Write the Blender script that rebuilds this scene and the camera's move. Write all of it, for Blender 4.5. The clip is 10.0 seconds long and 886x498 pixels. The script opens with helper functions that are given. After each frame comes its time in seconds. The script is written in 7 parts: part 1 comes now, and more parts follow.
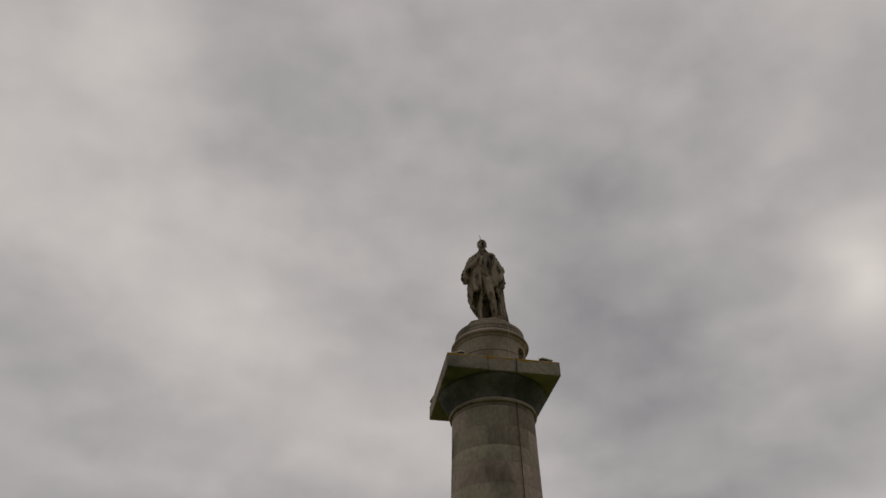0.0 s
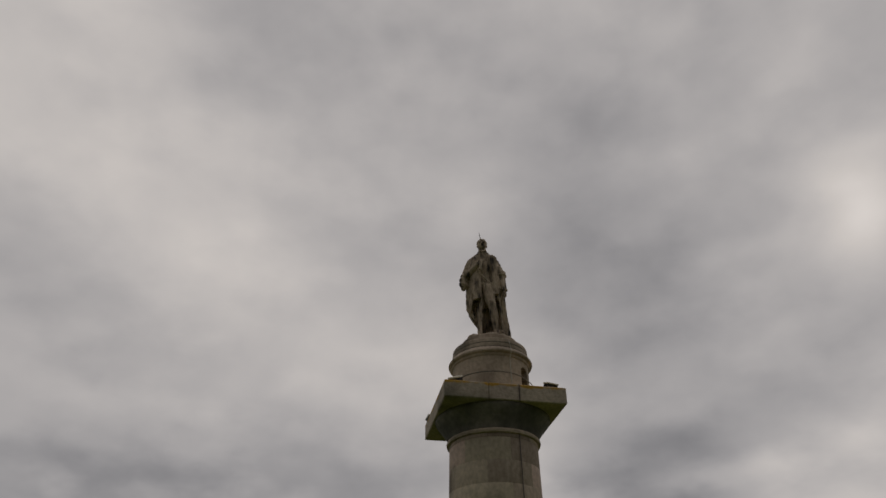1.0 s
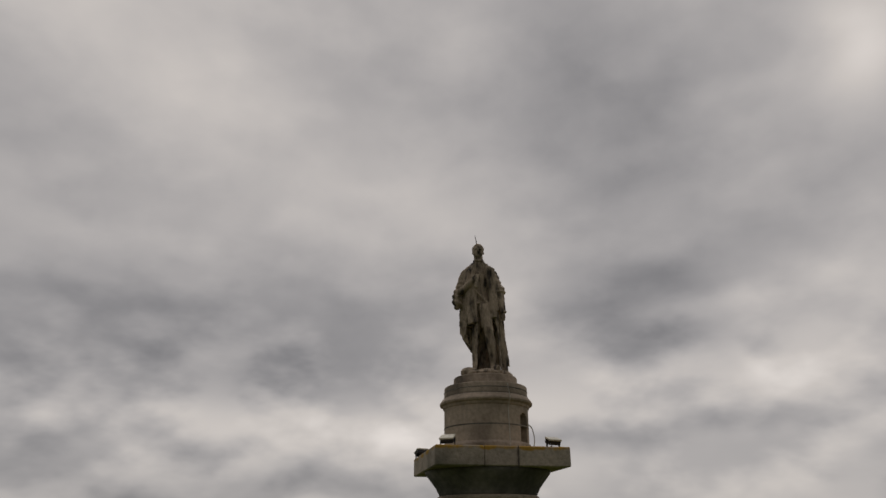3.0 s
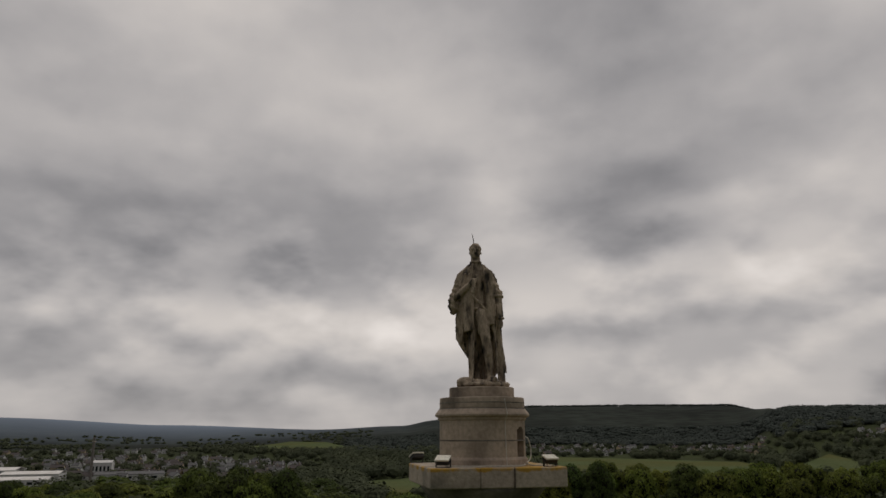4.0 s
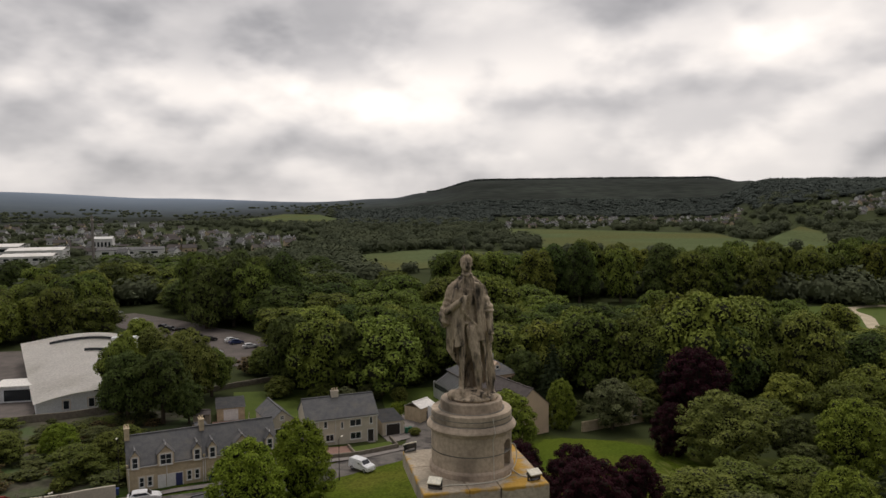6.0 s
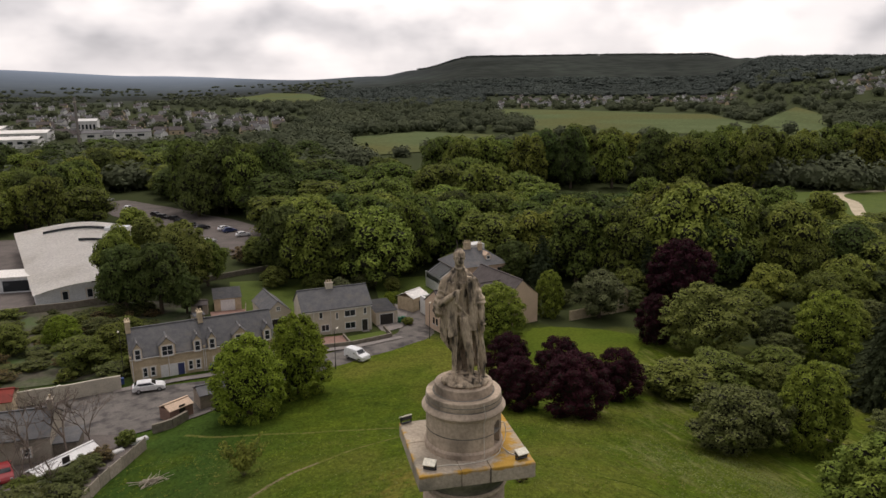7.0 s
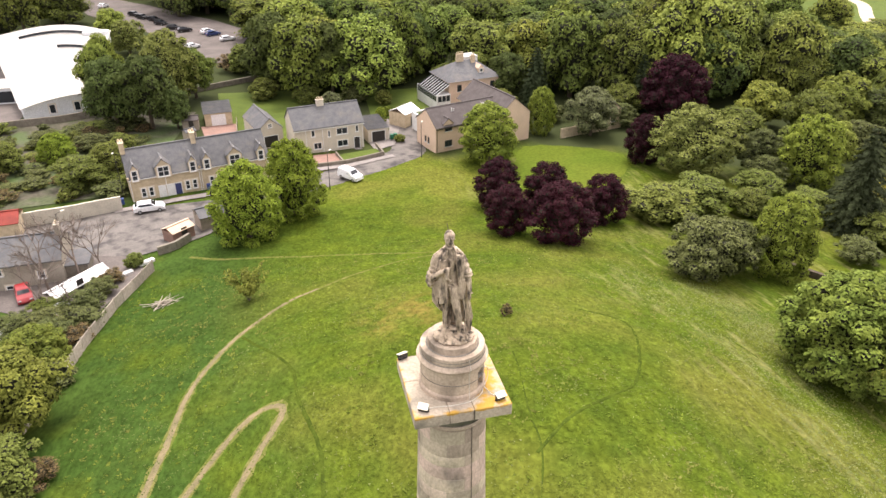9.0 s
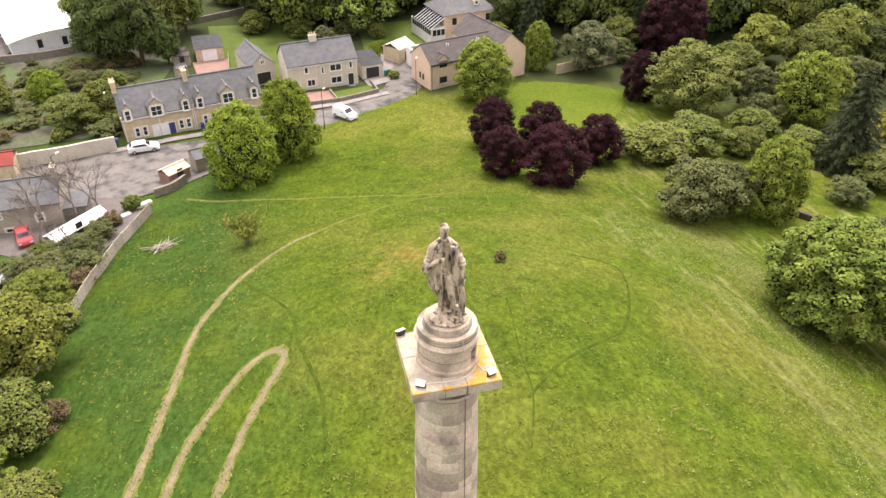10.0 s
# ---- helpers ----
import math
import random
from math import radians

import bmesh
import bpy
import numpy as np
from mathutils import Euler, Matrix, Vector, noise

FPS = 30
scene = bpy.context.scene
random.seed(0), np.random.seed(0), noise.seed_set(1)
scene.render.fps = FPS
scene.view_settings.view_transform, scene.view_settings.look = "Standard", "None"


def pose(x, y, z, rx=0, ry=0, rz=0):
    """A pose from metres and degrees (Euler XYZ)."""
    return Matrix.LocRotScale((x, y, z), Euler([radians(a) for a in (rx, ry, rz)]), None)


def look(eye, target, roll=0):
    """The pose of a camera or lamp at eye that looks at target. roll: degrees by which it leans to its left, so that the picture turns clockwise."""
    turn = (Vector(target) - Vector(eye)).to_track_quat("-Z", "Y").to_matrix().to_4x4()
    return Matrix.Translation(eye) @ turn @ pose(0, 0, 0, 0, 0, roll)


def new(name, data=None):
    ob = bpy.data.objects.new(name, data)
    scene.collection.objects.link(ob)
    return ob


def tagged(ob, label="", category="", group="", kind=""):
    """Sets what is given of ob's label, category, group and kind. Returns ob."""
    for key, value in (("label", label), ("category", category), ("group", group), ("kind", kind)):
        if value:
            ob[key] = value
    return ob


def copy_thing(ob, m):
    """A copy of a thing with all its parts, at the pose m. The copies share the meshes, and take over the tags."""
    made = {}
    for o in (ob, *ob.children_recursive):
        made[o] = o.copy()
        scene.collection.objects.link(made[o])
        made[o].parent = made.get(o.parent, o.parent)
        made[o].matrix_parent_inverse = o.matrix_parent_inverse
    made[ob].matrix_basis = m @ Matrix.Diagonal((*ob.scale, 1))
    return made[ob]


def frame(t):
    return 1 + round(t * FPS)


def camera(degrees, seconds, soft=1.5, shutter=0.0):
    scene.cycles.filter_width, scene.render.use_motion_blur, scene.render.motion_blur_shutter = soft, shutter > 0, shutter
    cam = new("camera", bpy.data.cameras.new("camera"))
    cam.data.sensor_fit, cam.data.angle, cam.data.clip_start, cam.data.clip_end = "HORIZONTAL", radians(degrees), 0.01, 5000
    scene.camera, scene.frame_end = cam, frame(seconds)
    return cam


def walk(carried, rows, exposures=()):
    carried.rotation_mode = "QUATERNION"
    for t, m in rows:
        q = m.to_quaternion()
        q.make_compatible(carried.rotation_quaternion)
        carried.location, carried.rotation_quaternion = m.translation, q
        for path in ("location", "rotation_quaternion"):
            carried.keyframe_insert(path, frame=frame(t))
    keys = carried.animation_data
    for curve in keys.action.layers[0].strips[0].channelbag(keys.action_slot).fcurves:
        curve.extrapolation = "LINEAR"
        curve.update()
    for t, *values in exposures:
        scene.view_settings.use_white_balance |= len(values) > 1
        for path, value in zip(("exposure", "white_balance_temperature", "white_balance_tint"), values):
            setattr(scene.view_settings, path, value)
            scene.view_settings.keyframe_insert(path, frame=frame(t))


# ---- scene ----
# ---- camera: seconds, x, y, z, heading, tilt, roll ----
cam = camera(62.60, 10.0)
PATH = [
    (0.0, -3.618, -14.772, 13.357, -9.42, 40.28, 0.15),
    (0.5, -3.642, -14.726, 14.551, -9.68, 37.59, 0.09),
    (1.0, -3.660, -14.682, 15.732, -9.94, 34.82, -0.01),
    (1.5, -3.666, -14.641, 16.887, -10.22, 31.89, -0.20),
    (2.0, -3.666, -14.603, 18.029, -10.48, 28.84, -0.41),
    (3.5, -3.673, -14.573, 21.470, -11.05, 18.24, -0.10),
    (4.0, -3.703, -14.567, 22.641, -11.32, 14.05, -0.20),
    (4.5, -3.729, -14.576, 23.843, -11.57, 9.81, -0.27),
    (5.0, -3.740, -14.619, 25.094, -11.66, 5.48, -0.40),
    (5.5, -3.739, -14.684, 26.357, -11.83, 0.98, -0.42),
    (7.0, -3.780, -14.753, 30.051, -12.73, -13.09, -0.45),
    (7.5, -3.778, -14.780, 31.242, -12.89, -17.65, -0.41),
    (8.0, -3.787, -14.810, 32.402, -13.06, -21.97, -0.34),
    (8.5, -3.782, -14.859, 33.530, -13.26, -25.83, -0.26),
    (9.0, -3.793, -14.914, 34.597, -13.36, -29.13, 0.02),
    (9.5, -3.812, -14.991, 35.588, -13.59, -32.08, 0.01),
    (10.0, -3.829, -15.070, 36.511, -13.81, -34.68, 0.12),
]
# ---- exposure of the filming camera, in stops ----
EXPO = [(0, -0.37, 6500, 13), (1, -0.37, 6500, 13), (2, -0.3, 6500, 13), (3.5, -0.4, 6500, 13), (4, -0.32, 6500, 13), (4.5, -0.12, 6500, 13), (5.5, 0.18, 6500, 13),
        (6.2, 0.5, 6500, 13), (7, 0.76, 6500, 16), (7.5, 1.24, 6500, 18), (8, 1.74, 6500, 18), (8.5, 2.31, 6500, 18), (9, 2.48, 6500, 18), (9.5, 2.55, 6500, 18), (10, 2.57, 6500, 18)]
walk(cam, [(t, pose(x, y, z) @ pose(0, 0, 0, 0, 0, yaw) @ pose(0, 0, 0, 90 + pitch) @ pose(0, 0, 0, 0, 0, roll))
           for t, x, y, z, yaw, pitch, roll in PATH], EXPO)

# ---- sky: overcast cloud layer over a clear-sky base ----
SUN_EL, SUN_AZ = radians(66), radians(12)
world = bpy.data.worlds.new("overcast_sky")
scene.world = world
world.use_nodes = True
wt = world.node_tree
wt.nodes.clear()


def wnode(kind, **props):
    n = wt.nodes.new(kind)
    for k, v in props.items():
        setattr(n, k, v)
    return n


def wmath(op, a, b=None, c=None, clamp=False):
    n = wnode("ShaderNodeMath", operation=op, use_clamp=clamp)
    for i, v in enumerate((a, b, c)):
        if v is None:
            continue
        if isinstance(v, (int, float)):
            n.inputs[i].default_value = v
        else:
            wt.links.new(v, n.inputs[i])
    return n.outputs[0]


coord = wnode("ShaderNodeTexCoord").outputs["Generated"]
sep = wnode("ShaderNodeSeparateXYZ")
wt.links.new(coord, sep.inputs[0])
dx, dy, dz = sep.outputs
up = wmath("ADD", wmath("MAXIMUM", dz, 0.0), 0.10)
plane = wnode("ShaderNodeCombineXYZ")
wt.links.new(wmath("DIVIDE", dx, up), plane.inputs[0])
wt.links.new(wmath("DIVIDE", dy, up), plane.inputs[1])


def wnoise(vec, scale, detail, rough=0.55, distort=0.0, off=(0, 0, 0)):
    mp = wnode("ShaderNodeMapping")
    mp.inputs["Location"].default_value = off
    wt.links.new(vec, mp.inputs["Vector"])
    n = wnode("ShaderNodeTexNoise")
    n.inputs["Scale"].default_value, n.inputs["Detail"].default_value = scale, detail
    n.inputs["Roughness"].default_value, n.inputs["Distortion"].default_value = rough, distort
    wt.links.new(mp.outputs[0], n.inputs["Vector"])
    return n.outputs["Fac"]


n_big = wnoise(plane.outputs[0], 0.9, 3, 0.45, 0.2, (3.1, 1.7, 0))
flat = wnode("ShaderNodeMapping")
flat.inputs["Scale"].default_value = (1, 1, 1.8)
wt.links.new(coord, flat.inputs["Vector"])
n_mid = wnoise(flat.outputs[0], 4.2, 4, 0.48, 0.0, (0.4, 0.2, 0.9))
def billow(off):
    """Soft heaps of cloud: rounded patches with uneven edges."""
    mp = wnode("ShaderNodeMapping")
    mp.inputs["Location"].default_value = (0, 0, off)
    wt.links.new(flat.outputs[0], mp.inputs["Vector"])
    n = wnoise(mp.outputs[0], 6.5, 4, 0.45, 0.0, (1.4, 0.7, 0.3))
    mr = wnode("ShaderNodeMapRange", interpolation_type="SMOOTHSTEP")
    mr.inputs[1].default_value, mr.inputs[2].default_value = 0.36, 0.64
    wt.links.new(n, mr.inputs[0])
    return mr.outputs[0]


heap, heap_up = billow(0.0), billow(0.05)
n_warp = wnoise(coord, 3.6, 2, 0.40, 0.0, (5.2, 1.1, 2.3))
n_warp2 = wnoise(coord, 3.6, 2, 0.40, 0.0, (1.2, 7.1, 4.3))
az = wmath("MULTIPLY", wmath("ARCTAN2", dx, dy), 57.2958)
el = wmath("MULTIPLY", wmath("ARCSINE", dz), 57.2958)
az = wmath("ADD", az, wmath("MULTIPLY", wmath("SUBTRACT", n_warp, 0.5), 13.0))
sag = wmath("MULTIPLY_ADD", wmath("MINIMUM", wmath("MAXIMUM", el, 0.0), 30.0), 0.22, 3.0)
el = wmath("ADD", el, wmath("MULTIPLY", wmath("SUBTRACT", n_warp2, 0.5), sag))
# large cloud masses: azimuth, elevation, half widths in degrees, brightness
CLOUDS = [(-28, 43, 12, 10, 0.18), (44, 32, 4, 4, 0.32), (-12, 52, 14, 9, -0.07), (25, 39, 11, 11, -0.11), (-11, 33, 10, 6, 0.14), (6, 26, 8, 4, 0.10),
          (-22, 26, 9, 5, -0.05), (-2, 15, 13, 4.5, -0.15), (-20, 12, 9, 4, -0.13), (28, 18.0, 9, 4, -0.15), (14, 18, 4, 2.6, 0.24),
          (37, 13, 6, 4.5, 0.26), (21, 9.5, 9, 2.6, 0.14), (-9, 7.8, 11, 2.0, 0.20), (8, 7.8, 6, 2.6, 0.24), (20.5, 4.9, 3, 1.5, 0.14),
          (-4, 3.4, 9, 1.4, -0.09), (30, 3.6, 12, 1.3, 0.05), (27, 13.5, 9, 1.8, -0.09), (43, 8, 5, 3, -0.10), (-22, 4, 9, 3, -0.10), (24, 31, 10, 4, -0.08)]
total = wmath("MULTIPLY", wmath("SUBTRACT", n_big, 0.5), 0.07)
total = wmath("ADD", total, wmath("MULTIPLY", wmath("SUBTRACT", n_mid, 0.5), 0.20))
n_high = wnoise(coord, 7.5, 5, 0.50, 0.0, (2.2, 3.4, 0.6))
lift = wmath("MULTIPLY", wmath("MINIMUM", wmath("MAXIMUM", wmath("SUBTRACT", el, 4.0), 0.0), 20.0), 0.05)
total = wmath("ADD", total, wmath("MULTIPLY", wmath("MULTIPLY", wmath("SUBTRACT", n_high, 0.5), 0.24), lift))
low = wmath("DIVIDE", wmath("SUBTRACT", el, 8.0), 7.0)
low = wmath("MULTIPLY_ADD", wmath("EXPONENT", wmath("MULTIPLY", wmath("MULTIPLY", low, low), -0.7)), 0.85, 0.22)
puff = wmath("ADD", wmath("MULTIPLY", wmath("SUBTRACT", heap, heap_up), 0.17), wmath("MULTIPLY", wmath("SUBTRACT", heap, 0.5), 0.12))
total = wmath("ADD", total, wmath("MULTIPLY", puff, low))
for a, e, sa, se, w in CLOUDS:
    u = wmath("DIVIDE", wmath("SUBTRACT", az, a), sa)
    v = wmath("DIVIDE", wmath("SUBTRACT", el, e), se)
    q = wmath("ADD", wmath("MULTIPLY", u, u), wmath("MULTIPLY", v, v))
    total = wmath("ADD", total, wmath("MULTIPLY", wmath("EXPONENT", wmath("MULTIPLY", q, -0.7)), w))
sunward = wmath("ADD", wmath("MULTIPLY", dx, math.sin(SUN_AZ)), wmath("MULTIPLY", dy, math.cos(SUN_AZ)))
bright = wmath("MAXIMUM", wmath("ADD", total, 0.535), 0.12)
bright = wmath("MULTIPLY", bright, wmath("MULTIPLY_ADD", wmath("MINIMUM", sunward, 0.4), 0.46, 0.816))
# the cloud thins overhead, towards the hidden sun
crown = wnode("ShaderNodeMapRange", interpolation_type="SMOOTHSTEP")
for i, v in enumerate((0.86, 1.0, 1.0, 1.8)):
    crown.inputs[i + 1].default_value = v
wt.links.new(dz, crown.inputs[0])
bright = wmath("MULTIPLY", bright, crown.outputs[0])
tint = wnode("ShaderNodeValToRGB")
tint.color_ramp.elements[0].color = (0.985, 0.975, 0.985, 1)
tint.color_ramp.elements[0].position = 0.25
tint.color_ramp.elements[1].color = (1.0, 0.945, 0.875, 1)
tint.color_ramp.elements[1].position = 0.75
wt.links.new(bright, tint.inputs[0])
cloud = wnode("ShaderNodeVectorMath", operation="SCALE")
wt.links.new(tint.outputs[0], cloud.inputs[0])
wt.links.new(bright, cloud.inputs["Scale"])
clear = wnode("ShaderNodeTexSky", sky_type="NISHITA", sun_disc=False, sun_elevation=SUN_EL, sun_rotation=SUN_AZ)
dim = wnode("ShaderNodeVectorMath", operation="SCALE")
dim.inputs["Scale"].default_value = 0.08
wt.links.new(clear.outputs[0], dim.inputs[0])
cover = wnode("ShaderNodeMix", data_type="VECTOR")
cover.inputs["Factor"].default_value = 0.97
wt.links.new(dim.outputs[0], cover.inputs[4])
wt.links.new(cloud.outputs[0], cover.inputs[5])
bg = wnode("ShaderNodeBackground")
wt.links.new(cover.outputs[1], bg.inputs[0])
wout = wnode("ShaderNodeOutputWorld")
wt.links.new(bg.outputs[0], wout.inputs[0])

sun = bpy.data.lights.new("sun", "SUN")
sun.energy, sun.angle, sun.color = 0.70, radians(20), (1.0, 0.95, 0.88)
sun_ob = new("sun", sun)
sun_dir = Vector((math.sin(SUN_AZ) * math.cos(SUN_EL), math.cos(SUN_AZ) * math.cos(SUN_EL), math.sin(SUN_EL)))
sun_ob.matrix_basis = look(sun_dir * 60, (0, 0, 0))


# ---- materials ----
def material(name, base, second=None, scale=3.0, rough=0.85, fine=None, bump=0.3, bump_scale=None, vary=0.0, island=0.0,
             metal=0.0, third=None, third_scale=0.3, spec=0.3, stretch=None, third_from=0.5, world_space=False):
    """Two-scale procedural surface: base and second mixed by noise, a third by larger noise, fine value grain, bump."""
    m = bpy.data.materials.new(name)
    m.use_nodes = True
    t = m.node_tree
    b = t.nodes["Principled BSDF"]
    b.inputs["Roughness"].default_value, b.inputs["Metallic"].default_value = rough, metal
    b.inputs["Specular IOR Level"].default_value = spec
    geo = t.nodes.new("ShaderNodeTexCoord")
    vec = geo.outputs["Object"]
    if world_space:
        vec = t.nodes.new("ShaderNodeNewGeometry").outputs["Position"]
    if stretch:
        mp = t.nodes.new("ShaderNodeMapping")
        mp.inputs["Scale"].default_value = stretch
        t.links.new(vec, mp.inputs[0])
        vec = mp.outputs[0]

    def nz(s, d=4.0):
        n = t.nodes.new("ShaderNodeTexNoise")
        n.inputs["Scale"].default_value, n.inputs["Detail"].default_value = s, d
        t.links.new(vec, n.inputs["Vector"])
        return n.outputs["Fac"]

    def ramp(fac, lo, hi):
        n = t.nodes.new("ShaderNodeMapRange")
        n.inputs[1].default_value, n.inputs[2].default_value = lo, hi
        t.links.new(fac, n.inputs[0])
        return n.outputs[0]

    def mix(fac, a, c, kind="MIX"):
        n = t.nodes.new("ShaderNodeMix")
        n.data_type, n.blend_type = "RGBA", kind
        for sock, v in ((n.inputs[0], fac), (n.inputs[6], a), (n.inputs[7], c)):
            if isinstance(v, (int, float)):
                sock.default_value = v
            elif isinstance(v, tuple):
                sock.default_value = (*v[:3], 1)
            else:
                t.links.new(v, sock)
        return n.outputs[2]

    col = mix(ramp(nz(scale), 0.35, 0.65), base, second or tuple(c * 0.8 for c in base))
    if third:
        col = mix(ramp(nz(third_scale, 3), third_from - 0.07, third_from + 0.12), col, third)
    g = ramp(nz(fine or scale * 6, 3), 0.25, 0.75)
    rg = t.nodes.new("ShaderNodeMapRange")
    rg.inputs[3].default_value, rg.inputs[4].default_value = 0.78, 1.18
    t.links.new(g, rg.inputs[0])
    hsv = t.nodes.new("ShaderNodeHueSaturation")
    t.links.new(col, hsv.inputs["Color"])
    val = rg.outputs[0]
    for amount, src in ((vary, "obj"), (island, "isl")):
        if not amount:
            continue
        if src == "obj":
            r = t.nodes.new("ShaderNodeObjectInfo").outputs["Random"]
        else:
            r = t.nodes.new("ShaderNodeNewGeometry").outputs["Random Per Island"]
        mr = t.nodes.new("ShaderNodeMapRange")
        mr.inputs[3].default_value, mr.inputs[4].default_value = 1 - amount, 1 + amount
        t.links.new(r, mr.inputs[0])
        mm = t.nodes.new("ShaderNodeMath")
        mm.operation = "MULTIPLY"
        t.links.new(val, mm.inputs[0])
        t.links.new(mr.outputs[0], mm.inputs[1])
        val = mm.outputs[0]
        if src == "obj":
            h = t.nodes.new("ShaderNodeMapRange")
            h.inputs[3].default_value, h.inputs[4].default_value = 0.5 - amount * 0.08, 0.5 + amount * 0.06
            fr = t.nodes.new("ShaderNodeMath")
            fr.operation, fr.inputs[1].default_value = "MULTIPLY", 7.31
            f2 = t.nodes.new("ShaderNodeMath")
            f2.operation = "FRACT"
            t.links.new(r, fr.inputs[0])
            t.links.new(fr.outputs[0], f2.inputs[0])
            t.links.new(f2.outputs[0], h.inputs[0])
            t.links.new(h.outputs[0], hsv.inputs["Hue"])
    t.links.new(val, hsv.inputs["Value"])
    t.links.new(hsv.outputs[0], b.inputs["Base Color"])
    if bump:
        bp = t.nodes.new("ShaderNodeBump")
        bp.inputs["Strength"].default_value, bp.inputs["Distance"].default_value = bump, 0.05
        t.links.new(nz(bump_scale or scale * 4, 5), bp.inputs["Height"])
        t.links.new(bp.outputs[0], b.inputs["Normal"])
    return m


def glass_dark(name, col=(0.02, 0.025, 0.03)):
    m = bpy.data.materials.new(name)
    m.use_nodes = True
    b = m.node_tree.nodes["Principled BSDF"]
    b.inputs["Base Color"].default_value = (*col, 1)
    b.inputs["Roughness"].default_value = 0.08
    return m


M = {}
M["stone"] = material("sandstone", (0.55, 0.445, 0.335), (0.43, 0.345, 0.258), 1.0, 0.9, 14, 0.4, 9, vary=0.06, third=(0.20, 0.165, 0.125), third_scale=1.1, third_from=0.555, stretch=(1, 1, 0.9), world_space=True)
M["stone_statue"] = material("weathered_sandstone", (0.60, 0.485, 0.350), (0.40, 0.318, 0.228), 3.0, 0.9, 22, 0.8, 16, third=(0.055, 0.046, 0.036), third_scale=4.6, third_from=0.538, stretch=(1.4, 1.4, 0.55))
M["stone_block"] = material("sandstone_blocks", (0.55, 0.450, 0.345), (0.42, 0.342, 0.262), 1.3, 0.9, 14, 0.5, 9, vary=0.30, third=(0.15, 0.135, 0.108), third_scale=0.8, third_from=0.58, stretch=(1, 1, 0.7), world_space=True)
M["stone_dark"] = material("damp_stone", (0.25, 0.225, 0.185), (0.18, 0.165, 0.14), 2.0, 0.95, 12, 0.5, 9, third=(0.10, 0.096, 0.078), third_scale=1.2)
M["grass"] = material("rough_grass", (0.078, 0.106, 0.010), (0.055, 0.083, 0.009), 0.35, 0.95, 3.0, 0.6, 1.5, third=(0.106, 0.115, 0.018), third_scale=0.07, third_from=0.53, spec=0.03)
M["dirt"] = material("trodden_earth", (0.205, 0.165, 0.092), (0.145, 0.125, 0.066), 0.8, 0.95, 6, 0.5, 4, spec=0.05)
M["thin_track"] = material("flattened_grass", (0.038, 0.056, 0.009), (0.062, 0.086, 0.012), 0.8, 0.95, 5, 0.5, 4, spec=0.0)
M["asphalt"] = material("worn_asphalt", (0.165, 0.148, 0.132), (0.128, 0.116, 0.104), 0.5, 0.9, 5, 0.3, 9, third=(0.055, 0.050, 0.048), third_scale=0.45, third_from=0.56)
M["pave"] = material("pavement", (0.26, 0.23, 0.21), (0.20, 0.18, 0.165), 0.8, 0.9, 6, 0.3, 9)
M["gravel"] = material("car_park_gravel", (0.15, 0.128, 0.115), (0.11, 0.095, 0.085), 0.3, 0.95, 4, 0.3, 5)
M["garden"] = material("garden_soil", (0.060, 0.062, 0.034), (0.105, 0.092, 0.068), 0.5, 0.95, 2, 0.6, 3, third=(0.07, 0.11, 0.03), third_scale=0.12)
M["lawn"] = material("lawn", (0.085, 0.118, 0.014), (0.066, 0.098, 0.012), 0.4, 0.95, 4, 0.5, 5)
M["field"] = material("pasture", (0.115, 0.140, 0.066), (0.096, 0.120, 0.055), 0.02, 0.95, 0.3, 0.0, third=(0.115, 0.118, 0.05), third_scale=0.006, spec=0.0)
M["sand"] = material("sandy_path", (0.55, 0.47, 0.33), (0.45, 0.38, 0.27), 0.4, 0.95, 3, 0.2)
M["harl"] = material("grey_harling", (0.62, 0.55, 0.45), (0.55, 0.49, 0.40), 0.6, 0.9, 8, 0.3, 12)
M["cream_stone"] = material("buff_stone", (0.58, 0.47, 0.32), (0.46, 0.37, 0.25), 1.4, 0.9, 8, 0.4, 8)
M["pink_harl"] = material("peach_harling", (0.66, 0.49, 0.36), (0.60, 0.45, 0.33), 0.5, 0.9, 8, 0.2, 12)
M["white_wall"] = material("white_render", (0.72, 0.71, 0.68), (0.62, 0.61, 0.59), 0.5, 0.85, 8, 0.2, 12)
M["slate"] = material("slate_roof", (0.082, 0.083, 0.088), (0.115, 0.113, 0.112), 1.2, 0.65, 9, 0.5, 6, vary=0.12, third=(0.135, 0.125, 0.112), third_scale=0.4, third_from=0.6)
M["tile_dark"] = material("brown_roof_tiles", (0.075, 0.062, 0.058), (0.10, 0.085, 0.08), 1.2, 0.8, 9, 0.4, 6)
M["metal_roof"] = material("white_metal_roof", (0.80, 0.77, 0.72), (0.74, 0.71, 0.66), 0.15, 0.5, 2, 0.05, 3, third=(0.66, 0.63, 0.57), third_scale=0.1, third_from=0.6)
M["red_roof"] = material("red_tin_roof", (0.24, 0.035, 0.022), (0.18, 0.028, 0.018), 0.8, 0.7, 8, 0.2)
M["white_paint"] = material("white_paint", (0.78, 0.77, 0.75), (0.72, 0.71, 0.69), 2.0, 0.45, 12, 0.0)
M["dark_trim"] = material("dark_trim", (0.04, 0.035, 0.03), None, 2, 0.6, 10, 0.0)
M["blue_door"] = material("blue_paint", (0.05, 0.06, 0.16), None, 2, 0.5, 10, 0.0)
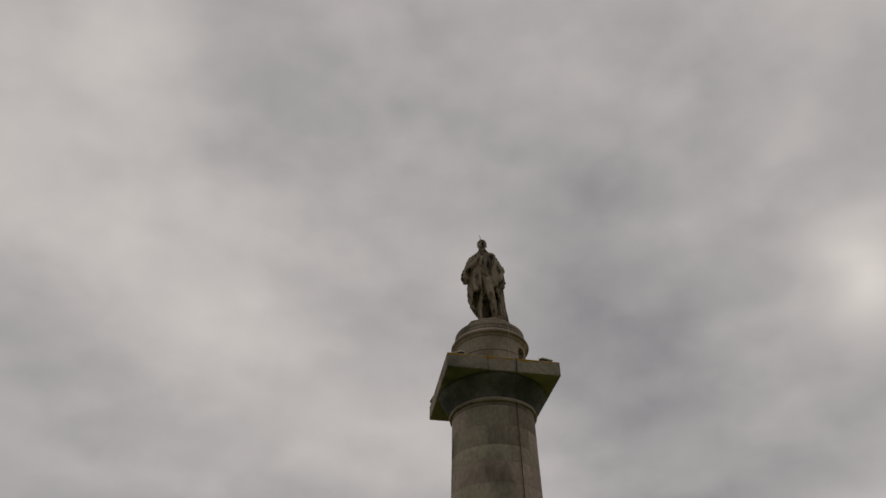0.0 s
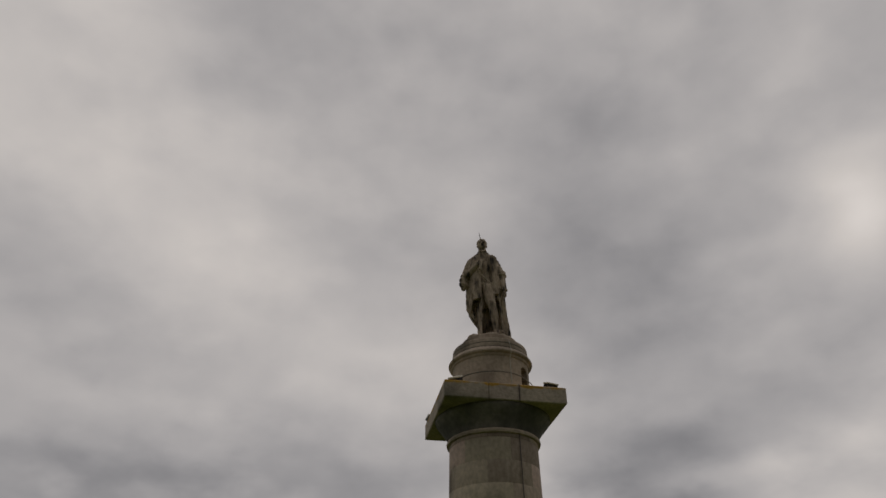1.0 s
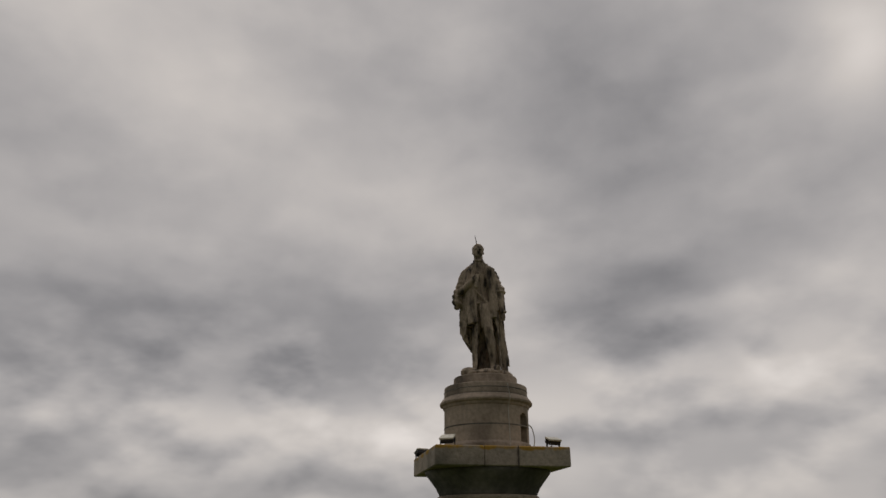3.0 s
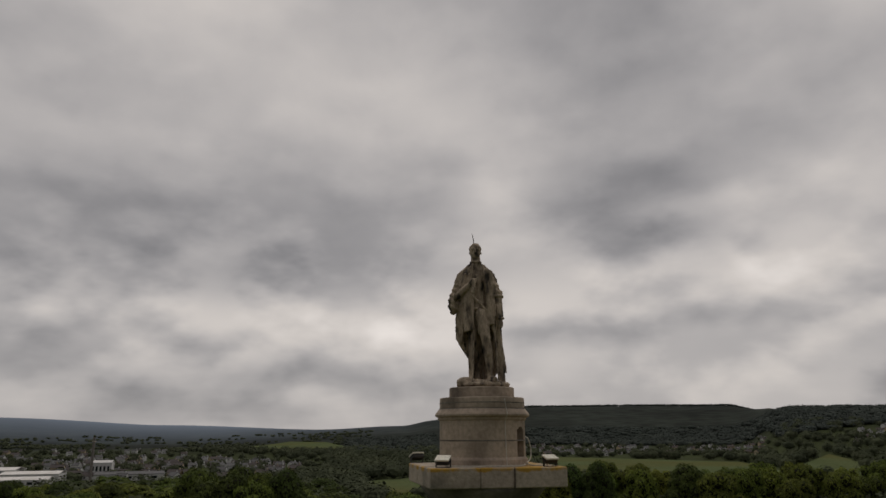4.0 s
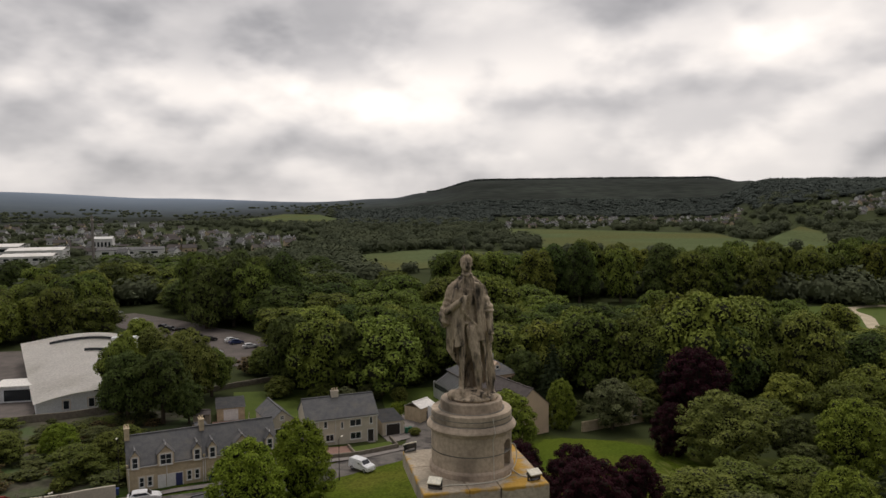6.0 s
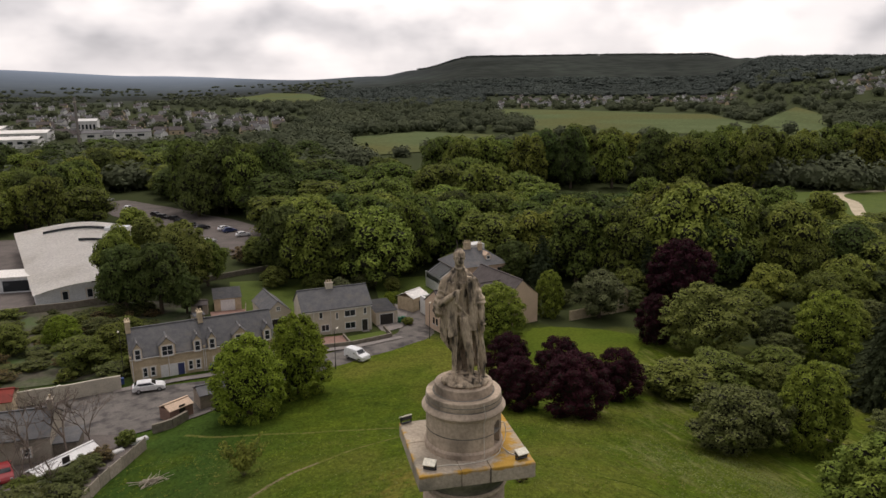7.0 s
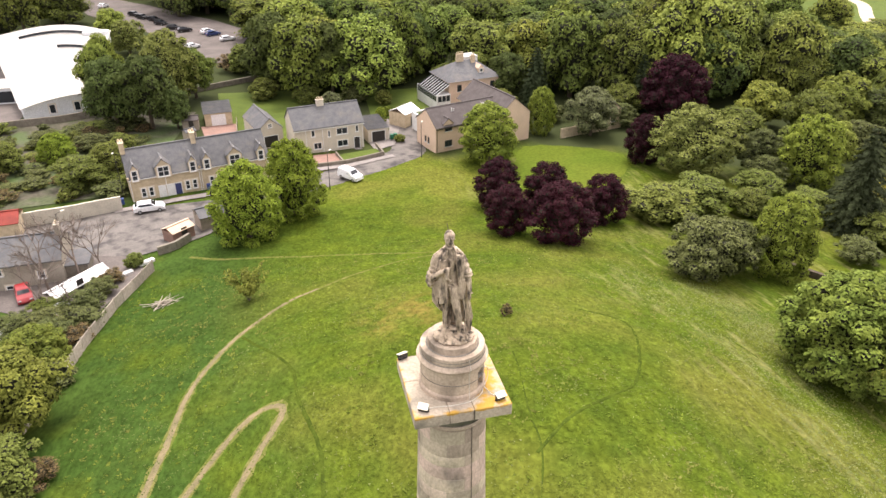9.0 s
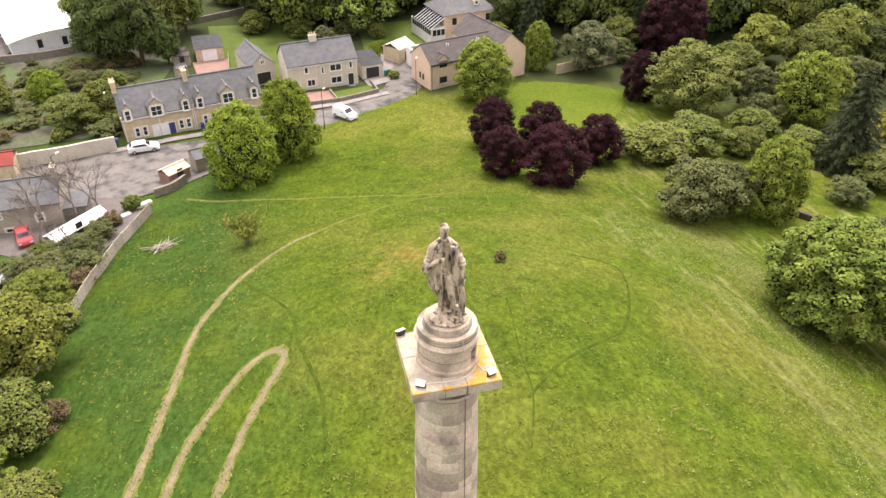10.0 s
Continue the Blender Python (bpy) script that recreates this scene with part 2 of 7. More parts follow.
M["wood"] = material("grey_timber", (0.36, 0.31, 0.24), (0.28, 0.24, 0.18), 2.0, 0.9, 12, 0.4, 10, vary=0.15)
M["bark"] = material("bark", (0.11, 0.085, 0.06), (0.07, 0.055, 0.04), 3.0, 0.95, 12, 0.6, 8, stretch=(1, 1, 0.3))
M["twig"] = material("bare_twigs", (0.19, 0.15, 0.12), (0.13, 0.10, 0.085), 3.0, 0.95, 12, 0.3, 8)
M["tyre"] = material("rubber", (0.02, 0.02, 0.02), None, 4, 0.8, 12, 0.0)
M["rim"] = material("alloy", (0.5, 0.5, 0.52), None, 4, 0.35, 12, 0.0, metal=0.8)
M["pane"] = glass_dark("window_glass")
M["car_glass"] = glass_dark("car_glass", (0.012, 0.015, 0.02))
M["lamp_white"] = material("cream_enamel", (0.80, 0.76, 0.62), (0.72, 0.68, 0.55), 3, 0.4, 20, 0.0)
M["cable"] = material("white_cable", (0.70, 0.66, 0.56), None, 4, 0.5, 12, 0.0)
M["iron"] = material("dark_metal", (0.06, 0.058, 0.055), None, 4, 0.5, 12, 0.0, metal=0.6)
M["copper"] = material("dull_rod", (0.16, 0.13, 0.11), None, 4, 0.5, 12, 0.0, metal=0.5)
for k, c in (("white", (0.80, 0.80, 0.80)), ("black", (0.015, 0.015, 0.017)), ("red", (0.28, 0.015, 0.018)), ("blue", (0.03, 0.05, 0.14)),
             ("silver", (0.45, 0.46, 0.47))):
    M["car_" + k] = material("car_paint_" + k, c, tuple(v * 0.95 for v in c), 1.0, 0.3, 5, 0.0, spec=0.5)


def leaf_material(name, a, b, vary=0.25):
    return material(name, a, b, 0.6, 0.8, 3.0, 0.0, vary=vary, island=0.26, spec=0.08)


M["leaf"] = leaf_material("leaves_green", (0.150, 0.185, 0.036), (0.105, 0.138, 0.030))
M["leaf_yellow"] = leaf_material("leaves_yellow_green", (0.200, 0.235, 0.042), (0.142, 0.178, 0.034))
M["leaf_dark"] = leaf_material("leaves_dark", (0.086, 0.114, 0.029), (0.060, 0.084, 0.023))
M["leaf_bright"] = leaf_material("leaves_bright", (0.205, 0.250, 0.036), (0.150, 0.195, 0.028), 0.08)
M["leaf_purple"] = leaf_material("leaves_purple", (0.040, 0.0100, 0.0150), (0.024, 0.0065, 0.010), 0.1)
M["leaf_pale"] = leaf_material("leaves_pale", (0.1384, 0.1560, 0.0696), (0.1080, 0.1200, 0.0544), 0.1)
M["leaf_olive"] = leaf_material("leaves_olive", (0.150, 0.172, 0.037), (0.112, 0.134, 0.030), 0.15)
M["leaf_rust"] = leaf_material("leaves_rust", (0.1840, 0.1320, 0.0560), (0.1360, 0.1040, 0.0440), 0.1)
M["needle"] = leaf_material("needles_dark", (0.040, 0.052, 0.022), (0.026, 0.035, 0.015), 0.15)
M["needle_gold"] = leaf_material("needles_gold", (0.280, 0.240, 0.030), (0.200, 0.180, 0.030), 0.1)
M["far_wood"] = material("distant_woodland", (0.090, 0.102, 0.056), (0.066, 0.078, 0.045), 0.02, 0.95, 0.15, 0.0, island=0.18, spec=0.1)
# paler and greyer than plain forest green: some distance haze is in the colour
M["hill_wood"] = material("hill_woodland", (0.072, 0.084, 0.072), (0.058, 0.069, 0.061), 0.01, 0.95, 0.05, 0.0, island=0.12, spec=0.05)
M["slab"] = material("lichened_sandstone", (0.44, 0.370, 0.285), (0.33, 0.280, 0.215), 1.8, 0.9, 14, 0.5, 9, vary=0.08, third=(0.20, 0.18, 0.14), third_scale=0.9, third_from=0.6)
M["leaf_olive2"] = leaf_material("leaves_mid_olive", (0.198, 0.255, 0.028), (0.147, 0.201, 0.022), 0.08)
M["leaf_pale2"] = leaf_material("leaves_grey_green", (0.118, 0.132, 0.044), (0.088, 0.101, 0.034), 0.12)
M["hall_wall"] = material("pale_cladding", (0.74, 0.75, 0.75), (0.68, 0.69, 0.69), 0.5, 0.7, 5, 0.1, 6)
M["yard"] = material("red_pavers", (0.30, 0.18, 0.14), (0.24, 0.15, 0.12), 0.8, 0.9, 6, 0.3, 9)
M["stone_old"] = material("old_rubble_stone", (0.25, 0.22, 0.17), (0.18, 0.155, 0.125), 1.6, 0.95, 7, 0.7, 7)
M["bin_green"] = material("green_plastic", (0.03, 0.16, 0.09), None, 2, 0.5, 10, 0.0)
M["bin_blue"] = material("blue_plastic", (0.03, 0.06, 0.2), None, 2, 0.5, 10, 0.0)
M["pale_wood"] = material("pale_dead_wood", (0.42, 0.37, 0.29), (0.32, 0.28, 0.22), 3, 0.9, 12, 0.3, 10, vary=0.15)
M["blade"] = material("grass_blades", (0.086, 0.119, 0.012), (0.060, 0.092, 0.010), 0.35, 0.9, 2, 0.0, island=0.20, third=(0.112, 0.123, 0.021), third_scale=0.07, third_from=0.53, spec=0.03)
M["tussock"] = material("coarse_grass", (0.118, 0.152, 0.020), (0.088, 0.124, 0.015), 0.3, 0.9, 2, 0.0, island=0.30, third=(0.135, 0.140, 0.035), third_scale=0.12, third_from=0.52, spec=0.03)
M["blade_dry"] = material("dry_grass_heads", (0.135, 0.150, 0.042), (0.105, 0.128, 0.030), 0.3, 0.9, 2, 0.0, island=0.3)
M["petal"] = material("pale_flowers", (0.55, 0.55, 0.36), (0.45, 0.46, 0.28), 0.5, 0.8, 2, 0.0, island=0.3)
M["leaf_yellow2"] = leaf_material("leaves_clustered", (0.160, 0.192, 0.032), (0.100, 0.135, 0.024), 0.1)
M["leaf_feather"] = leaf_material("leaves_feathery", (0.185, 0.205, 0.050), (0.140, 0.162, 0.040), 0.08)
M["white_old"] = material("cream_render", (0.56, 0.51, 0.41), (0.47, 0.43, 0.35), 0.6, 0.9, 8, 0.2, 12)
# near-black: the shade deep inside a crown, put into the colour
M["inner"] = material("crown_inner_shade", (0.020, 0.020, 0.010), (0.014, 0.015, 0.008), 1.0, 0.95, 4, 0.0)
M["mown"] = material("mown_lawn", (0.088, 0.122, 0.014), (0.074, 0.108, 0.012), 0.15, 0.95, 2, 0.2, 2, third=(0.100, 0.125, 0.016), third_scale=0.05, spec=0.03)

M["faint_dirt"] = material("half_grown_earth", (0.150, 0.145, 0.045), (0.100, 0.118, 0.024), 0.9, 0.95, 6, 0.5, 4, spec=0.03)


def meadow_tones(m):
    """Tussock mottling, pale wind-laid streaks along the rim, greener lower slope and a worn yellow spot behind the column."""
    t = m.node_tree
    b = t.nodes["Principled BSDF"]
    col = b.inputs["Base Color"].links[0].from_socket
    pos = t.nodes.new("ShaderNodeNewGeometry").outputs["Position"]

    def nz(scale, detail, stretch=(1, 1, 1), turn=0.0):
        mp = t.nodes.new("ShaderNodeMapping")
        mp.inputs["Scale"].default_value, mp.inputs["Rotation"].default_value = stretch, (0, 0, turn)
        t.links.new(pos, mp.inputs[0])
        n = t.nodes.new("ShaderNodeTexNoise")
        n.inputs["Scale"].default_value, n.inputs["Detail"].default_value = scale, detail
        t.links.new(mp.outputs[0], n.inputs["Vector"])
        return n.outputs["Fac"]

    def rng(v, a, c, lo=0.0, hi=1.0):
        n = t.nodes.new("ShaderNodeMapRange")
        for i, q in enumerate((a, c, lo, hi)):
            n.inputs[i + 1].default_value = q
        t.links.new(v, n.inputs[0])
        return n.outputs[0]

    def mul(a, c):
        n = t.nodes.new("ShaderNodeMath")
        n.operation = "MULTIPLY"
        t.links.new(a, n.inputs[0])
        t.links.new(c, n.inputs[1])
        return n.outputs[0]

    def mix(f, a, c):
        n = t.nodes.new("ShaderNodeMix")
        n.data_type = "RGBA"
        t.links.new(f, n.inputs[0])
        t.links.new(a, n.inputs[6])
        n.inputs[7].default_value = (*c, 1)
        return n.outputs[2]

    xyz = t.nodes.new("ShaderNodeSeparateXYZ")
    t.links.new(pos, xyz.inputs[0])
    x, y = xyz.outputs[0], xyz.outputs[1]
    col = mix(mul(rng(x, -2, -13, 0, 0.9), rng(nz(0.12, 3), 0.25, 0.5)), col, (0.036, 0.070, 0.013))
    streak = mul(rng(nz(0.9, 4, (1.0, 0.16, 1), -0.12), 0.50, 0.66), rng(x, 20, 31, 0.0, 0.8))
    col = mix(mul(streak, rng(nz(0.11, 2), 0.40, 0.62)), col, (0.185, 0.180, 0.062))
    dist = t.nodes.new("ShaderNodeVectorMath")
    dist.operation = "DISTANCE"
    dist.inputs[1].default_value = (SPOT[0], SPOT[1], 0.0)
    t.links.new(pos, dist.inputs[0])
    col = mix(mul(rng(dist.outputs["Value"], 8.0, 2.0, 0, 0.9), rng(nz(0.5, 4), 0.40, 0.60)), col, (0.165, 0.130, 0.030))
    hsv = t.nodes.new("ShaderNodeHueSaturation")
    t.links.new(col, hsv.inputs["Color"])
    t.links.new(mul(rng(nz(0.75, 3), 0.32, 0.68, 0.87, 1.13), rng(nz(2.6, 4, (1, 0.6, 1), 0.5), 0.3, 0.7, 0.74, 1.28)), hsv.inputs["Value"])
    t.links.new(hsv.outputs[0], b.inputs["Base Color"])


SPOT = (6.1, 40.0)
meadow_tones(M["grass"])
meadow_tones(M["blade"])

M["surround"] = material("pale_dressed_stone", (0.70, 0.62, 0.50), (0.62, 0.54, 0.43), 1.2, 0.9, 10, 0.2, 9)
M["old_harl"] = material("stained_harling", (0.40, 0.35, 0.28), (0.30, 0.265, 0.21), 0.6, 0.95, 7, 0.5, 8, third=(0.20, 0.18, 0.15), third_scale=0.5, third_from=0.58)


# ---- builders ----
def mesh_from(name, verts, faces):
    me = bpy.data.meshes.new(name)
    me.from_pydata([tuple(v) for v in verts], [], [tuple(f) for f in faces])
    me.update()
    return me


def thing(name, label, category, group="", at=None, kind=""):
    ob = new(name)
    ob.empty_display_size = 0.1
    if at is not None:
        ob.matrix_basis = at
    return tagged(ob, label, category, group, kind)


def part(name, bm, mat, parent, label="", smooth=False):
    """Link a bmesh or mesh as one mesh object under a thing or a part."""
    if isinstance(bm, bmesh.types.BMesh):
        me = bpy.data.meshes.new(name)
        bm.to_mesh(me)
        bm.free()
    else:
        me = bm
    if not me.materials:
        me.materials.append(M[mat])
    if smooth:
        me.shade_smooth()
    ob = new(name, me)
    if parent is not None:
        ob.parent = parent
    if label:
        ob["label"] = label
    return ob


def box(bm, x0, x1, y0, y1, z0, z1, m=None, bevel=0.0):
    vs = [bm.verts.new(Vector((x, y, z)) if m is None else m @ Vector((x, y, z))) for z in (z0, z1) for x, y in ((x0, y0), (x1, y0), (x1, y1), (x0, y1))]
    for f in ((0, 3, 2, 1), (4, 5, 6, 7), (0, 1, 5, 4), (1, 2, 6, 5), (2, 3, 7, 6), (3, 0, 4, 7)):
        bm.faces.new([vs[i] for i in f])
    if bevel:
        es = {e for v in vs for e in v.link_edges}
        bmesh.ops.bevel(bm, geom=list(es), offset=bevel, segments=1, affect="EDGES")
    return bm


def boxes(*rows, bevel=0.0):
    bm = bmesh.new()
    for r in rows:
        box(bm, *r, bevel=bevel)
    return bm


def tube(bm, pts, radii, n=8, cap=True):
    """Tapered tube along a line of points."""
    rings = []
    for i, p in enumerate(pts):
        p = Vector(p)
        d = (Vector(pts[min(i + 1, len(pts) - 1)]) - Vector(pts[max(i - 1, 0)])).normalized()
        a = d.cross(Vector((0, 0, 1)))
        a = Vector((1, 0, 0)) if a.length < 0.05 else a.normalized()
        b = d.cross(a)
        r = radii[i] if isinstance(radii, (list, tuple)) else radii
        rings.append([bm.verts.new(p + a * (r * math.cos(2 * math.pi * k / n)) + b * (r * math.sin(2 * math.pi * k / n))) for k in range(n)])
    for u, v in zip(rings, rings[1:]):
        for k in range(n):
            bm.faces.new((u[k], u[(k + 1) % n], v[(k + 1) % n], v[k]))
    if cap:
        bm.faces.new(rings[0][::-1])
        bm.faces.new(rings[-1])
    return bm


def lathe(bm, profile, n=64, z0=0.0):
    """Turned solid from (radius, height) rows."""
    rings = [[bm.verts.new((r * math.cos(2 * math.pi * k / n), r * math.sin(2 * math.pi * k / n), z0 + z)) for k in range(n)] for r, z in profile]
    for u, v in zip(rings, rings[1:]):
        for k in range(n):
            bm.faces.new((u[k], u[(k + 1) % n], v[(k + 1) % n], v[k]))
    bm.faces.new(rings[0][::-1])
    bm.faces.new(rings[-1])
    return bm


# ---- terrain ----
def smooth(t):
    t = min(max(t, 0.0), 1.0)
    return t * t * (3 - 2 * t)


SKYLINE = ((-60, 1.0), (-20, 1.1), (-9, 0.62), (2, 0.30), (8, 0.55), (10.8, 0.98), (15.2, 1.87), (32, 1.85), (34, 1.6), (43, 1.55), (70, 1.2))


def skyline(a):
    for (a0, e0), (a1, e1) in zip(SKYLINE, SKYLINE[1:]):
        if a0 <= a <= a1:
            return e0 + (e1 - e0) * smooth((a - a0) / (a1 - a0))
    return 0.8


def land(x, y):
    """Height of the ground: the grassy hill under the column, the valley floor and the far hills."""
    dy = y - 22.2
    r = math.hypot((x - 11.8) / 35.6, dy / (38.5 if dy > 0 else 90.0))
    z = 1.6 - 16.2 * (1 - math.exp(-r ** 1.61))
    d = math.hypot(x + 3.7, y + 14.7)
    if d < 300:
        z += 0.12 * noise.noise((x * 0.22, y * 0.22, 0)) + 0.35 * noise.noise((x * 0.05, y * 0.05, 3))
    if d > 500:
        a = math.degrees(math.atan2(x + 3.7, y + 14.7))
        side = smooth((a - 32) / 5)
        near = smooth((6 - a) / 14)
        far = 3700 + 850 * near - 1300 * side
        start = 1380 + 900 * near - 880 * side
        top = 26.0 + far * math.tan(radians(skyline(a))) + 2
        z += top * smooth((d - start) / (far - start)) * (1 + 0.03 * noise.noise((x * 0.002, y * 0.002, 1)))
    return z


def on(x, y, lift=0.0):
    return (x, y, land(x, y) + lift)


def steps(lo, hi, fine, reach, grow):
    out = list(np.arange(lo, hi + 0.01, fine))
    s, v = fine, hi
    while v < reach:
        s *= grow
        v += s
        out.append(v)
    s, v = fine, lo
    while v > -reach:
        s *= grow
        v -= s
        out.insert(0, v)
    return out


def ground_sheet():
    xs, ys = steps(-46, 70, 1.0, 4900, 1.045), steps(-20, 100, 1.0, 4900, 1.045)
    verts = [on(x, y) for y in ys for x in xs]
    n = len(xs)
    faces = [(j * n + i, j * n + i + 1, (j + 1) * n + i + 1, (j + 1) * n + i) for j in range(len(ys) - 1) for i in range(n - 1)]
    me = mesh_from("ground", verts, faces)
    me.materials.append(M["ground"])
    me.shade_smooth()
    return tagged(new("ground", me), "rough green grass hill running out to a wooded valley", "ground", kind="structure")


def ground_material():
    """Meadow on the hill, bare woodland floor under the trees, dull woods far off, painted haze beyond."""
    m = M["grass"]
    t = m.node_tree
    b = t.nodes["Principled BSDF"]
    meadow = b.inputs["Base Color"].links[0].from_socket
    geo = t.nodes.new("ShaderNodeNewGeometry")
    dist = t.nodes.new("ShaderNodeVectorMath")
    dist.operation = "DISTANCE"
    dist.inputs[1].default_value = (11, 30, 0)
    t.links.new(geo.outputs["Position"], dist.inputs[0])
    nz = t.nodes.new("ShaderNodeTexNoise")
    nz.inputs["Scale"].default_value = 0.06
    t.links.new(geo.outputs["Position"], nz.inputs["Vector"])
    wob = t.nodes.new("ShaderNodeMath")
    wob.operation = "MULTIPLY_ADD"
    wob.inputs[1].default_value = 30.0
    t.links.new(nz.outputs["Fac"], wob.inputs[0])
    t.links.new(dist.outputs["Value"], wob.inputs[2])
    col = meadow
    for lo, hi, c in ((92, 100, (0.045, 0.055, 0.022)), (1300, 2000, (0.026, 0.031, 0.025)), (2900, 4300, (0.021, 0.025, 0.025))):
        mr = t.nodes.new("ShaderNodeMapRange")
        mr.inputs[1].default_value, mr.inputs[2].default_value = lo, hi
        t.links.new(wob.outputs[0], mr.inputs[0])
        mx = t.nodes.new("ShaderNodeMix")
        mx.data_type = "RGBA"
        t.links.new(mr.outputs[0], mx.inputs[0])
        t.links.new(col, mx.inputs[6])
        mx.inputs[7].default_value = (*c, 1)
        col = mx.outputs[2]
    # forest blocks and clearings on the hills: broad and fine mottling
    for sc, lo, hi in ((0.0022, 0.75, 1.3), (0.018, 0.72, 1.3)):
        nh = t.nodes.new("ShaderNodeTexNoise")
        nh.inputs["Scale"].default_value, nh.inputs["Detail"].default_value = sc, 5
        t.links.new(geo.outputs["Position"], nh.inputs["Vector"])
        mr = t.nodes.new("ShaderNodeMapRange")
        for i, q in enumerate((0.38, 0.62, lo, hi)):
            mr.inputs[i + 1].default_value = q
        t.links.new(nh.outputs["Fac"], mr.inputs[0])
        only = t.nodes.new("ShaderNodeMapRange")
        only.inputs[1].default_value, only.inputs[2].default_value = 900, 1500
        t.links.new(dist.outputs["Value"], only.inputs[0])
        f = t.nodes.new("ShaderNodeMix")
        f.inputs[2].default_value = 1.0
        t.links.new(only.outputs[0], f.inputs[0])
        t.links.new(mr.outputs[0], f.inputs[3])
        hv = t.nodes.new("ShaderNodeHueSaturation")
        t.links.new(col, hv.inputs["Color"])
        t.links.new(f.outputs[0], hv.inputs["Value"])
        col = hv.outputs[0]
    # distance haze painted as a pale blue tint on the farthest hills
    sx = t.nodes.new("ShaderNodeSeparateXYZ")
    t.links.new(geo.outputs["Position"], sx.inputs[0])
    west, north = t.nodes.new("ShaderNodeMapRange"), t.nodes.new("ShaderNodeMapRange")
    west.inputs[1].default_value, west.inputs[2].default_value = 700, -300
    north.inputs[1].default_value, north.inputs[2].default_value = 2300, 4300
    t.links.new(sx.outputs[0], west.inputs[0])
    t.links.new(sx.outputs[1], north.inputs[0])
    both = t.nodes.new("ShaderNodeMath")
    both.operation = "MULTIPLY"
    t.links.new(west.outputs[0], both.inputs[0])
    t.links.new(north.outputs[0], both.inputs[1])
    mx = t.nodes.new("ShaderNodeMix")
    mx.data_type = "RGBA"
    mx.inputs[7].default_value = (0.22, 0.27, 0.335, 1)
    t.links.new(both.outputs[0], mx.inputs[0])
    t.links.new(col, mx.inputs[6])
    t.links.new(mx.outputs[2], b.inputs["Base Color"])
    M["ground"] = m


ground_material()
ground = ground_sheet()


def smooth_line(pts, step=0.8):
    """Catmull-Rom line through plan points."""
    out = []
    p = [Vector(q) for q in pts]
    p = [p[0] * 2 - p[1]] + p + [p[-1] * 2 - p[-2]]
    for i in range(1, len(p) - 2):
        k = max(2, int((p[i + 1] - p[i]).length / step))
        for j in range(k):
            u = j / k
            out.append(0.5 * ((2 * p[i]) + (p[i + 1] - p[i - 1]) * u + (2 * p[i - 1] - 5 * p[i] + 4 * p[i + 1] - p[i + 2]) * u * u
                              + (3 * p[i] - p[i - 1] - 3 * p[i + 1] + p[i + 2]) * u ** 3))
    out.append(p[-2])
    return out


def ribbon(name, label, category, pts, width, mat, lift=0.05, rag=0.25, seed=0):
    """A worn strip that follows the ground, with ragged edges."""
    line = smooth_line(pts)
    verts, faces = [], []
    for i, c in enumerate(line):
        d = (line[min(i + 1, len(line) - 1)] - line[max(i - 1, 0)]).normalized()
        s = Vector((d.y, -d.x))
        for k in range(5):
            u = k / 2 - 1
            wd = width if isinstance(width, float) else width[0] + (width[1] - width[0]) * i / (len(line) - 1)
            w = wd / 2 * (1 + rag * noise.noise((c.x * 0.9 + 9 * u, c.y * 0.9, seed)))
            q = c + s * (u * w)
            verts.append(on(q.x, q.y, lift - (0.12 if k in (0, 4) else 0)))
        if i:
            for k in range(4):
                a = (i - 1) * 5 + k
                faces.append((a, a + 5, a + 6, a + 1))
    me = mesh_from(name, verts, faces)
    me.materials.append(M[mat])
    me.shade_smooth()
    return tagged(new(name, me), label, category, kind="structure")


def patch(name, label, category, corners, mat, lift=0.06, cell=2.0, soft=False):
    """A filled plan polygon draped on the ground; soft: with a rounded, wavering edge."""
    if soft:
        loop = smooth_line(list(corners) + [corners[0]], 1.5)[:-1]
        corners = [(p.x + 0.8 * noise.noise((p.x * 0.4, p.y * 0.4, 7)), p.y + 0.8 * noise.noise((p.x * 0.4, p.y * 0.4, 9))) for p in loop]
    bm = bmesh.new()
    f = bm.faces.new([bm.verts.new((x, y, 0)) for x, y in corners])
    bmesh.ops.triangulate(bm, faces=[f])
    lim = cell
    for _ in range(5):
        es = [e for e in bm.edges if e.calc_length() > lim]
        if not es or len(bm.edges) > 9000:
            break
        bmesh.ops.subdivide_edges(bm, edges=es, cuts=1)
        bmesh.ops.triangulate(bm, faces=bm.faces[:])
    for v in bm.verts:
        v.co.z = land(v.co.x, v.co.y) + lift
    bmesh.ops.recalc_face_normals(bm, faces=bm.faces[:])
    me = bpy.data.meshes.new(name)
    bm.to_mesh(me)
    bm.free()
    if me.polygons and me.polygons[0].normal.z < 0:
        me.flip_normals()
    me.materials.append(M[mat])
    return tagged(new(name, me), label, category, kind="structure")


# ---- ground cover: tracks, road, gardens, fields ----
TRACK = [(-17.6, 21.2), (-15.2, 30.3), (-13.6, 38.1), (-9.9, 45.4), (-5.2, 50.7), (-1.5, 53.0)]
HAIRPIN = [(-14.9, 19.9), (-13.5, 23.8), (-10.6, 28.1), (-8.3, 30.3), (-6.8, 30.7), (-5.9, 30.0), (-6.1, 28.5), (-7.5, 26.2), (-9.3, 23.1), (-11.3, 18.1)]
ribbon("verge_1", "thin trampled yellowing grass beside the earth track", "verge", TRACK, (2.0, 1.2), "faint_dirt", 0.02, 0.9, 12)
